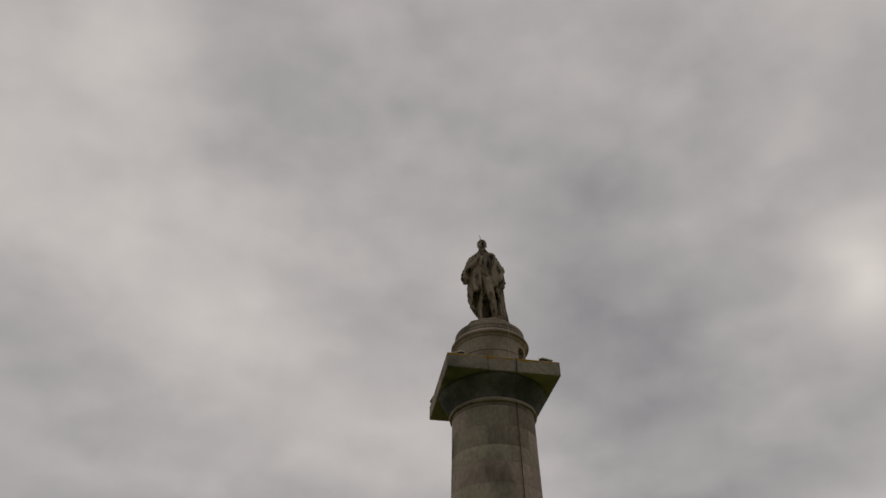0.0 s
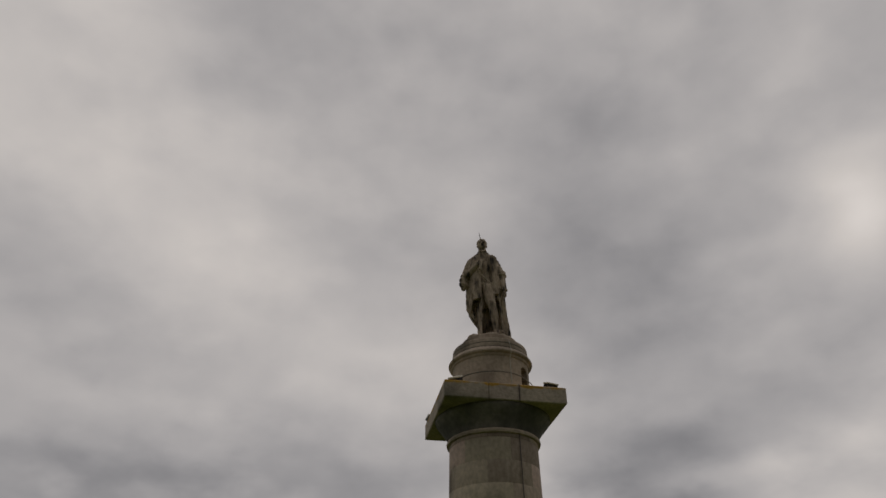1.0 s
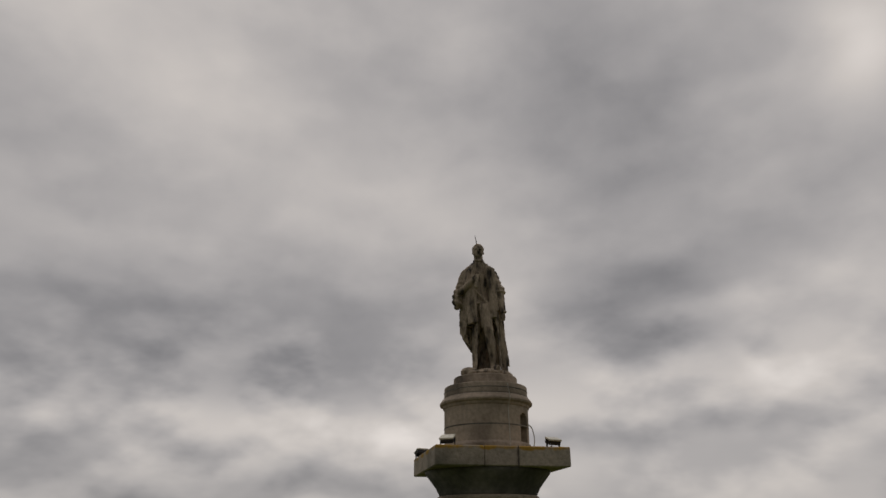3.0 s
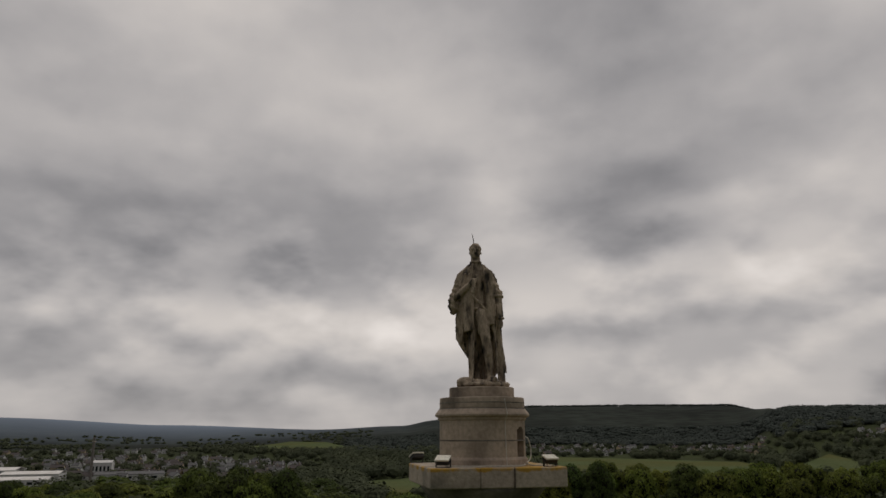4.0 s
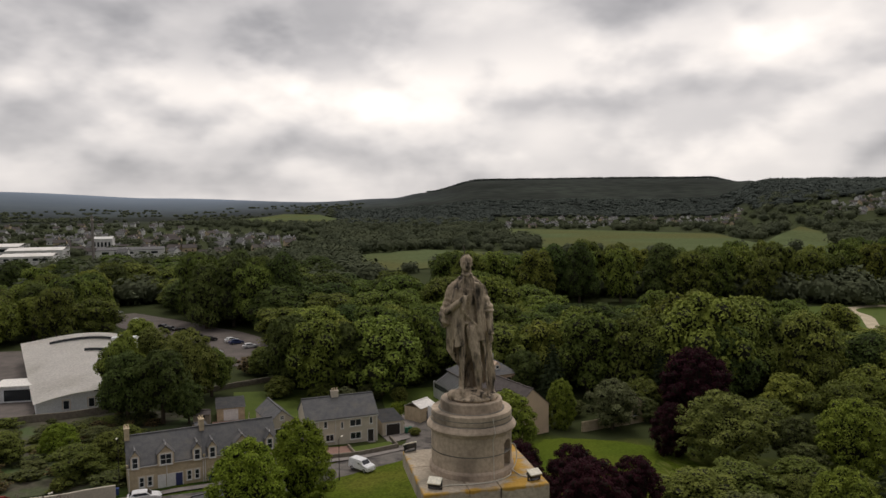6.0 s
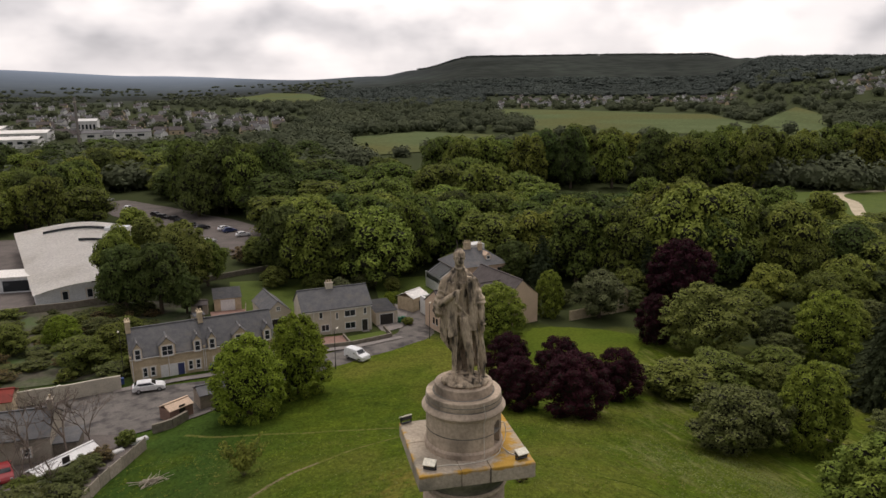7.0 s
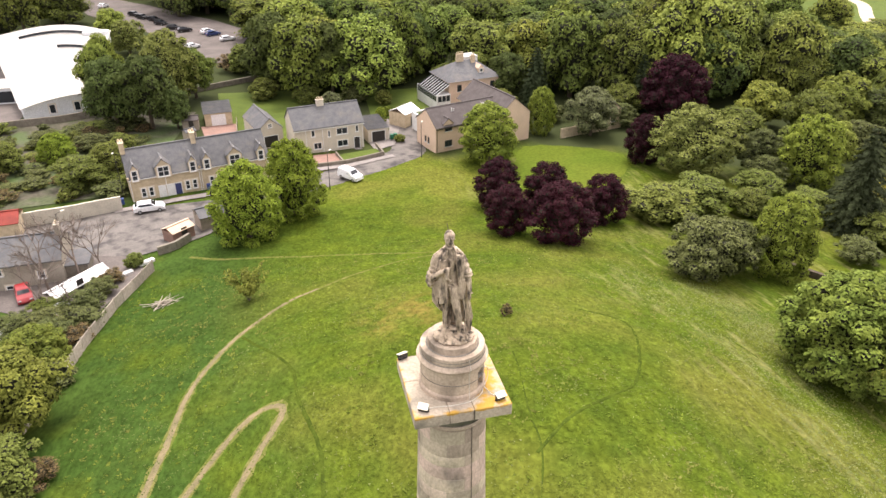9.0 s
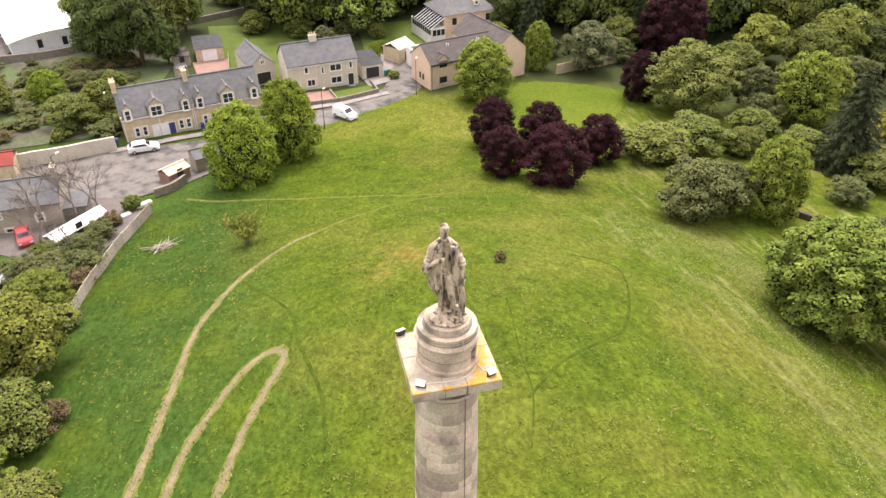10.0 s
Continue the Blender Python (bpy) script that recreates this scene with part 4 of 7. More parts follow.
    # hanging front panels: the robe's turned-back edges, with a square hem and a few creases
    def panel(x0, x1, y0, y1, top, hem, lean, seed):
        mid = x0 + (x1 - x0) * 0.5 + lean * (top - Z)
        half = (x1 - x0) / 2 * (0.8 + 0.2 * np.clip((top - Z) / (top - hem), 0, 1))
        face = y0 + (y1 - y0) * np.clip((top - Z) / (top - hem), 0, 1) + 0.022 * np.abs(np.sin((X - mid) * 32 + seed + 1.2 * Z))
        slab = np.maximum(np.abs(X - mid) - half, np.abs(Y - face - 0.02) - 0.040)
        return np.maximum(np.maximum(slab, (hem + 0.25 * (X - mid)) - Z), Z - top)

    fig = np.minimum(fig, panel(-0.325, -0.125, -0.17, -0.27, 2.12, 1.02, -0.02, 0.0))
    fig = np.minimum(fig, panel(0.045, 0.185, -0.17, -0.26, 2.34, 1.14, 0.075, 1.7))
    fig = np.minimum(fig, panel(0.165, 0.265, -0.13, -0.20, 2.30, 1.30, 0.055, 0.6))
    # shoulder cape with scalloped trimming
    cape = outer - 0.028
    cape = np.maximum(np.maximum(cape, -(cape + 0.07)), np.maximum((1.93 + 0.03 * np.sin(th * 14)) - Z, Z - 2.44))
    cape = np.maximum(cape, -np.maximum(np.abs(X + 0.05) - 0.09 - 0.1 * (2.42 - Z), Y))
    fig = np.minimum(fig, cape)
    # bent arm, full sleeve, hand at the breast
    arm = rod_((-0.385, 0.0, 2.10), (-0.53, -0.03, 1.74), 0.10, 0.115)
    arm = join(arm, ell((-0.555, -0.03, 1.60), (0.115, 0.14, 0.21)), 0.04)
    arm = arm + 0.012 * np.sin(Z * 48 + X * 20)
    arm = np.minimum(arm, rod_((-0.50, -0.15, 1.74), (-0.20, -0.29, 1.99), 0.078, 0.058))
    arm = join(arm, ell((-0.145, -0.31, 2.04), (0.065, 0.05, 0.055)), 0.015)
    arm = np.minimum(arm, rod_((-0.13, -0.33, 2.07), (-0.06, -0.32, 2.10), 0.02, 0.017))
    arm = np.minimum(arm, rod_((-0.135, -0.34, 2.03), (-0.165, -0.35, 1.80), 0.030, 0.042))
    # hanging arm: gathered sleeve, forearm, cuff, hand
    arm2 = rod_((0.215, 0.0, 2.12), (0.345, -0.07, 1.80), 0.10, 0.118) + 0.013 * np.sin(Z * 40)
    arm2 = np.minimum(arm2, ell((0.355, -0.08, 1.75), (0.132, 0.135, 0.05)))
    arm2 = np.minimum(arm2, rod_((0.365, -0.10, 1.74), (0.405, -0.18, 1.30), 0.080, 0.060))
    arm2 = np.minimum(arm2, ell((0.41, -0.185, 1.28), (0.074, 0.074, 0.028)))
    arm2 = join(arm2, ell((0.405, -0.20, 1.17), (0.048, 0.058, 0.10)), 0.01)
    fig = np.minimum(np.minimum(fig, arm), arm2)
    # head: skull, jaw, brow, nose, ears, short hair, high collar
    head = join(ell((-0.088, 0.01, 2.785), (0.126, 0.148, 0.134)), ell((-0.092, -0.045, 2.67), (0.102, 0.108, 0.122)), 0.04)
    head = join(head, rod_((-0.16, -0.132, 2.755), (-0.025, -0.132, 2.755), 0.019), 0.012)
    head = join(head, rod_((-0.094, -0.150, 2.735), (-0.094, -0.180, 2.685), 0.014, 0.021), 0.01)
    head = join(head, ell((-0.094, -0.115, 2.605), (0.035, 0.03, 0.025)), 0.015)
    for ex in (-0.132, -0.056):
        head = np.maximum(head, -ell((ex, -0.152, 2.722), (0.021, 0.022, 0.013)))
    for ex in (-0.206, 0.030):
        head = np.minimum(head, ell((ex, 0.01, 2.70), (0.016, 0.024, 0.035)))
    head = head + np.where(Z > 2.76, 0.008 * np.sin(X * 70 + 2 * np.sin(Y * 50)) * np.sin(Y * 60), 0)
    head = np.minimum(head, np.maximum(np.sqrt((X + 0.082) ** 2 + (Y + 0.01) ** 2) - 0.125, np.abs(Z - 2.49) - 0.022))
    fig = join(fig, head, 0.015)
    # sash, belt, sword and stick, buttons
    for a, b, r in (((-0.20, -0.20, 1.78), (0.14, -0.22, 1.42), 0.022), ((-0.22, -0.17, 1.50), (0.16, -0.17, 1.47), 0.028), ((-0.15, -0.20, 1.15), (-0.20, -0.40, 0.0), 0.019), ((0.26, -0.17, 1.2), (0.33, -0.34, 0.0), 0.019),
                    ((-0.05, -0.19, 2.2), (-0.05, -0.19, 1.6), 0.012)):
        fig = np.minimum(fig, rod_(a, b, r))
    # rough rock under the feet
    rock = ell((0.03, -0.05, -0.06), (0.52, 0.48, 0.115)) + 0.018 * np.sin(X * 19 + 3 * np.sin(Y * 13)) * np.sin(Y * 17)
    rock = join(rock, ell((-0.34, -0.16, 0.0), (0.17, 0.18, 0.10)), 0.04)
    rock = np.maximum(rock, -ell((-0.14, -0.36, 0.06), (0.14, 0.12, 0.09)))
    fig = join(fig, rock, 0.02)
    fig = fig + 0.004 * np.sin(X * 61 + 2.0 * np.sin(Z * 23)) * np.sin(Z * 53 + 2.0 * np.sin(Y * 31))

    # surface net: one vertex in every cell that the surface crosses
    ins = fig < 0
    nx, ny, nz = fig.shape
    cnt = np.zeros((nx - 1, ny - 1, nz - 1), np.float32)
    acc = np.zeros((3, nx - 1, ny - 1, nz - 1), np.float32)
    corner = [(i, j, k) for i in (0, 1) for j in (0, 1) for k in (0, 1)]

    def cell(a, c):
        return a[c[0]:nx - 1 + c[0], c[1]:ny - 1 + c[1], c[2]:nz - 1 + c[2]]

    for p in corner:
        for ax in range(3):
            if p[ax]:
                continue
            q = tuple(v + (1 if n == ax else 0) for n, v in enumerate(p))
            fa, fb = cell(fig, p), cell(fig, q)
            cross = cell(ins, p) != cell(ins, q)
            t = np.where(cross, fa / np.where(cross, fa - fb, 1), 0)
            cnt += cross
            for n in range(3):
                acc[n] += np.where(cross, p[n] + (t if n == ax else 0), 0)
    live = cnt > 0
    index = -np.ones(cnt.shape, np.int64)
    index[live] = np.arange(int(live.sum()))
    where = np.argwhere(live)
    off = (acc[:, live] / cnt[live]).T
    verts = (where + off) * step + np.array([xs[0], ys[0], zs[0]])
    faces = []
    for ax in range(3):
        u, v = (ax + 1) % 3, (ax + 2) % 3
        lo, hi = [slice(1, -1)] * 3, [slice(1, -1)] * 3
        lo[ax], hi[ax] = slice(0, -1), slice(1, None)
        a, b = ins[tuple(lo)], ins[tuple(hi)]
        for flip, mask in ((False, a & ~b), (True, b & ~a)):
            at = np.argwhere(mask)
            base = at + np.array([0 if n == ax else 1 for n in range(3)])
            eu, ev = np.eye(3, dtype=int)[u], np.eye(3, dtype=int)[v]
            quad = [index[tuple((base - d).T)] for d in (0 * eu, eu, eu + ev, ev)]
            quad = np.stack(quad[::-1] if flip else quad, 1)
            faces.append(quad[(quad >= 0).all(1)])
    me = bpy.data.meshes.new("statue")
    me.from_pydata(verts.tolist(), [], np.concatenate(faces).tolist())
    me.update()
    me.shade_smooth()
    me.materials.append(M["stone_statue"])
    ob = tagged(new("statue", me), "weathered sandstone statue of a robed standing figure on a column", "statue")
    ob.matrix_basis = pose(0, 0, 23.60, 0, 0, -11)
    return ob


statue()
rod = part("lightning_rod", tube(bmesh.new(), [(0, 0, 0), (0.0, 0, 0.1), (-0.03, 0, 0.24)], [0.012, 0.010, 0.005], 6), "copper", None)
tagged(rod, "short thin metal lightning rod on the statue", "lightning rod")
rod.matrix_basis = pose(-0.118, 0.03, 26.49)


def floodlight(x, y, turn, tilt):
    """Box floodlight on a stirrup, leaning back to shine up at the statue."""
    f = thing("floodlight", "small cream box floodlight on the capital slab", "floodlight", "floodlights round the statue", pose(x, y, TOP, 0, 0, turn))
    part("bracket", boxes((-0.13, 0.13, -0.04, 0.04, 0.0, 0.012), (-0.145, -0.13, -0.02, 0.02, 0.0, 0.13), (0.13, 0.145, -0.02, 0.02, 0.0, 0.13)), "iron", f, "dark metal stirrup")
    m = pose(0, 0, 0.12, tilt)
    bm = bmesh.new()
    box(bm, -0.13, 0.13, -0.085, 0.085, -0.05, 0.05, m, bevel=0.015)
    h = part("housing", bm, "iron", f)
    bm = bmesh.new()
    box(bm, -0.138, 0.138, -0.093, 0.093, 0.035, 0.066, m, bevel=0.006)
    part("lens", bm, "lamp_white", h, "bright pale lamp glass")
    return f


floodlight(-1.12, 1.22, 200, 28)
floodlight(-1.00, -1.02, 150, -28)
floodlight(1.03, -1.04, 15, 22)


def cable(name, label, pts, r=0.011):
    cu = bpy.data.curves.new(name, "CURVE")
    cu.dimensions, cu.bevel_depth, cu.bevel_resolution = "3D", r, 1
    sp = cu.splines.new("POLY")
    line = pts
    sp.points.add(len(line) - 1)
    for p, q in zip(sp.points, line):
        p.co = (*q, 1)
    cu.materials.append(M["cable"])
    me_src = new(name, cu)
    return tagged(me_src, label, "cable")


def arc_pts(pts, k=6):
    v = [Vector(p) for p in pts]
    v = [v[0]] + v + [v[-1]]
    out = []
    for i in range(1, len(v) - 2):
        for j in range(k):
            u = j / k
            out.append(0.5 * ((2 * v[i]) + (v[i + 1] - v[i - 1]) * u + (2 * v[i - 1] - 5 * v[i] + 4 * v[i + 1] - v[i + 2]) * u * u + (3 * v[i] - v[i - 1] - 3 * v[i + 1] + v[i + 2]) * u ** 3))
    out.append(v[-1])
    return [tuple(p) for p in out]


cable("cable", "pale cable running from the niche to a floodlight", arc_pts([(0.66, -0.42, TOP + 0.12), (0.78, -0.58, TOP + 0.02), (0.85, -0.80, TOP + 0.015), (0.98, -0.92, TOP + 0.02), (1.02, -1.0, TOP + 0.05)]))
cable("cable", "pale cable lying along the foot of the drum", arc_pts([(0.66, -0.44, TOP + 0.1), (0.66, -0.66, TOP + 0.015), (0.3, -0.95, TOP + 0.015), (-0.2, -1.02, TOP + 0.015), (-0.6, -0.98, TOP + 0.015), (-0.95, -1.0, TOP + 0.03)]))
cable("cable", "looped pale cable hanging beside the niche", arc_pts([(0.68, -0.38, TOP + 0.55), (0.86, -0.26, TOP + 0.50), (0.93, -0.22, TOP + 0.30), (0.88, -0.32, TOP + 0.12), (0.76, -0.46, TOP + 0.04)]))


# ---- trees ----
def icosphere(sub):
    bm = bmesh.new()
    bmesh.ops.create_icosphere(bm, subdivisions=sub, radius=1.0)
    out = np.array([v.co[:] for v in bm.verts]), np.array([[v.index for v in f.verts] for f in bm.faces])
    bm.free()
    return out


def leaf_cloud(seed, lobes, count, size, core=0.74, top=0.40, loose=0.46, under=0.12, buried=0.56):
    """Crown mesh: dark inner masses, and small leaf sprays over every lobe, thick on top and thin below."""
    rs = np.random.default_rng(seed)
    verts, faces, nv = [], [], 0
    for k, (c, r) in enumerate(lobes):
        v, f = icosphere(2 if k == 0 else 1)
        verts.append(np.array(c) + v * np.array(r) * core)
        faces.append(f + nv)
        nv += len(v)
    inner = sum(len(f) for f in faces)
    area = np.array([r[0] * r[1] + r[0] * r[2] + r[1] * r[2] for _, r in lobes])
    number = rs.choice(len(lobes), size=count * 4, p=area / area.sum())
    C, R = np.array([c for c, _ in lobes]), np.array([r for _, r in lobes])
    d = rs.normal(size=(count * 4, 3)) + np.array([0, 0, 0.25])
    d /= np.linalg.norm(d, axis=1)[:, None]
    ph = rs.uniform(0, 50, len(lobes))[number]
    wave = np.sin(5.1 * d[:, 0] + ph) + np.sin(4.3 * d[:, 1] + 1.7 * ph) + np.sin(6.0 * d[:, 2] + 2.3 * ph)
    p = C[number] + d * R[number] * (rs.uniform(0.80, 1.08, count * 4) * (1 + 0.055 * wave))[:, None]
    keep = rs.random(count * 4) < np.clip(0.30 + 0.85 * (d[:, 2] + 0.55), under, 1.0)
    for c, r in zip(C, R):
        keep &= (((p - c) / r) ** 2).sum(1) > buried
    p, d = p[keep][:count], d[keep][:count]
    m = len(p)
    n = d + np.array([0, 0, top]) + rs.normal(size=(m, 3)) * loose
    n /= np.linalg.norm(n, axis=1)[:, None]
    a = np.cross(n, rs.normal(size=(m, 3)))
    a /= np.linalg.norm(a, axis=1)[:, None]
    b = np.cross(n, a)
    h = (size * rs.uniform(0.6, 1.35, m))[:, None]
    w = h * rs.uniform(0.5, 0.85, m)[:, None]
    tri = np.stack([p - a * h - b * w, p + a * h - b * (w * rs.uniform(0.2, 1, m)[:, None]), p + b * w + a * (h * rs.uniform(-0.6, 0.6, m)[:, None])], 1)
    verts.append(tri.reshape(-1, 3))
    faces.append(np.arange(nv, nv + 3 * m).reshape(-1, 3))
    return np.concatenate(verts).tolist(), np.concatenate(faces).tolist(), inner


def crown_lobes(rnd, n, low=0.2, high=0.9, lump=0.15, wide=0.36, ragged=0.25, cone=0.0):
    """Lobes of a crown one unit wide and one high: an egg with lumps set over its surface."""
    mid, tall = (low + high) / 2, (high - low) / 2
    out = [((0, 0, mid), (wide * 0.86, wide * 0.86, tall * 0.88))]
    for i in range(n):
        u = (i + 0.5) / n
        cz = 1 - 1.85 * u
        ring = math.sqrt(max(0.0, 1 - cz * cz))
        a = i * 2.399 + rnd.uniform(-0.4, 0.4)
        k = 1 + rnd.uniform(-ragged, ragged * 0.7)
        taper = 1 - cone * (cz * 0.5 + 0.5)
        f = lump * rnd.uniform(0.7, 1.25)
        out.append(((wide * ring * k * taper * math.cos(a), wide * ring * k * taper * math.sin(a), mid + tall * cz * (0.9 + 0.15 * (k - 1))), (f, f, f * rnd.uniform(0.65, 0.9))))
    return out


def trunk_mesh(rnd, h, r, limbs=5, spread=0.3, fork=0.3):
    bm = bmesh.new()
    lean = [(rnd.uniform(-0.02, 0.02) * h * k, rnd.uniform(-0.02, 0.02) * h * k) for k in (0, 0.4, 0.8, 1)]
    tube(bm, [(0, 0, -0.4), (lean[1][0], lean[1][1], h * 0.3), (lean[2][0], lean[2][1], h * 0.55), (lean[3][0], lean[3][1], h * 0.8)], [r * 1.25, r * 0.85, r * 0.6, r * 0.2], 9)
    for i in range(limbs):
        a = i * 2.399 + rnd.uniform(-0.3, 0.3)
        z = h * (fork + 0.09 * i)
        q = Vector((math.cos(a), math.sin(a), 0)) * (spread * h)
        tube(bm, [(0, 0, z), q * 0.5 + Vector((0, 0, z + h * 0.10)), q + Vector((0, 0, z + h * 0.24))], [r * 0.45, r * 0.28, r * 0.08], 6)
    return bm


TEMPLATES = {}


def tree_template(kind, seed, name, label, leaf, n_lobes, count, size, at, shrub=False, group="", category="tree", fine=False, **lobe_args):
    """First tree of a kind, ten metres high and ten wide, placed at the pose."""
    rnd = random.Random(seed)
    ob = thing(name, label, category, group)
    lob = crown_lobes(rnd, n_lobes, **lobe_args)
    lob = [(tuple(10 * v for v in c), tuple(10 * v for v in r)) for c, r in lob]
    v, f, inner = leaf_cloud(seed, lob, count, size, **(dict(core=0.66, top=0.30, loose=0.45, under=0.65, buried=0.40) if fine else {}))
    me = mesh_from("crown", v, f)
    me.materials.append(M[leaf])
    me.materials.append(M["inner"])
    # the inner masses take the dark colour that stands for crown shade
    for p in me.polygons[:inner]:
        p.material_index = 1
    part("trunk", trunk_mesh(rnd, 10, 0.16 if shrub else 0.32, 5, 0.22, 0.08 if shrub else 0.25), "bark", ob, "dark bark trunk and limbs")
    part("crown", me, leaf, ob)
    ob.matrix_basis = at
    return ob


KINDS = {
    # kind: name, label, leaf, lumps, sprays, spray size, shape
    "broad": ("broadleaf_tree", "tall broadleaf tree with a lumpy green crown", "leaf", 34, 9000, 0.21, dict(low=0.16, high=0.93, lump=0.14)),
    "broad2": ("broadleaf_tree", "spreading broadleaf tree with a yellow-green crown", "leaf_yellow", 38, 9000, 0.20, dict(low=0.14, high=0.93, lump=0.13, ragged=0.3)),
    "broad3": ("broadleaf_tree", "dense dark green broadleaf tree", "leaf_dark", 34, 9000, 0.21, dict(low=0.12, high=0.93, lump=0.14)),
    "tall": ("woodland_tree", "tall woodland tree with a billowing green crown", "leaf", 26, 7000, 0.19, dict(low=0.06, high=0.92, lump=0.165, ragged=0.34)),
    "tall2": ("woodland_tree", "tall woodland tree with a fresh yellow-green crown", "leaf_yellow", 30, 7000, 0.19, dict(low=0.05, high=0.92, lump=0.15, ragged=0.34)),
    "tall3": ("woodland_tree", "dark green woodland tree", "leaf_dark", 26, 7000, 0.19, dict(low=0.03, high=0.92, lump=0.16, ragged=0.35, cone=0.25)),
    "round": ("round_tree", "compact round bright green tree on the grass", "leaf_bright", 66, 21000, 0.125, dict(fine=True, low=-0.10, high=0.95, lump=0.078, wide=0.40, ragged=0.10, cone=0.15)),
    "round2": ("round_tree", "rounded green tree with dense fine foliage", "leaf_olive2", 70, 24000, 0.115, dict(fine=True, low=-0.16, high=0.95, lump=0.075, wide=0.42, ragged=0.14, cone=0.28)),
    "purple": ("copper_beech", "dense round dark purple beech tree on the lawn", "leaf_purple", 64, 16000, 0.14, dict(fine=True, low=-0.08, high=0.94, lump=0.085, wide=0.38, ragged=0.12)),
    "shrub": ("shrub", "low spreading olive green shrub", "leaf_olive", 40, 7500, 0.19, dict(low=0.0, high=0.88, lump=0.12, wide=0.38, ragged=0.3)),
    "shrub2": ("shrub", "thick grey-green scrub bush", "leaf_pale2", 60, 11000, 0.145, dict(fine=True, low=0.0, high=0.88, lump=0.085, wide=0.38, ragged=0.34)),
    "bigleaf": ("broadleaf_bush", "large dense bush with clustered yellow-green leaves", "leaf_yellow2", 90, 20000, 0.145, dict(low=0.0, high=0.92, lump=0.075, wide=0.42, ragged=0.10)),
    "pale": ("willow_tree", "pale grey-green willow tree", "leaf_pale", 40, 9000, 0.17, dict(fine=True, low=0.05, high=0.93, lump=0.11, wide=0.37, ragged=0.25)),
    "feather": ("feathery_tree", "feathery yellow-green tree with drooping sprays", "leaf_feather", 80, 18000, 0.125, dict(fine=True, low=0.02, high=0.92, lump=0.07, wide=0.40, ragged=0.36)),
    "bramble": ("shrub", "low tangled green bramble bush", "leaf_olive", 16, 1700, 0.34, dict(low=-0.1, high=0.85, lump=0.16, wide=0.38, ragged=0.4)),
    "weeds": ("shrub", "low grey-green garden weeds and scrub", "leaf_pale2", 16, 1700, 0.34, dict(low=-0.1, high=0.85, lump=0.16, wide=0.38, ragged=0.4)),
    "rust": ("shrub", "straggling rust brown shrub", "leaf_rust", 22, 3000, 0.17, dict(fine=True, low=0.0, high=0.8, lump=0.12, wide=0.36, ragged=0.4)),
}
SEEDS = {k: i * 17 + 3 for i, k in enumerate(KINDS)}


def plant(kind, x, y, h, w, turn=None, sink=0.0, group=""):
    rnd = random.Random(int(x * 131 + y * 17))
    turn = rnd.uniform(0, 360) if turn is None else turn
    m = pose(x, y, land(x, y) - sink, 0, 0, turn)
    if kind not in TEMPLATES:
        name, label, leaf, nl, cnt, size, args = KINDS[kind]
        shrub = kind in ("shrub", "shrub2", "bigleaf", "rust", "bramble", "weeds")
        ob = tree_template(kind, SEEDS[kind], name, label, leaf, nl, cnt, size, m, shrub, group, "bush" if shrub else "tree", **args)
        TEMPLATES[kind] = ob
    else:
        src = TEMPLATES[kind]
        keep = src.scale.copy()
        src.scale = (1, 1, 1)
        ob = copy_thing(src, m)
        src.scale = keep
        if group:
            ob["group"] = group
    ob.scale = (w / 10 * 1.06, w / 10 * 1.06, h / 10 * 1.02)
    return ob


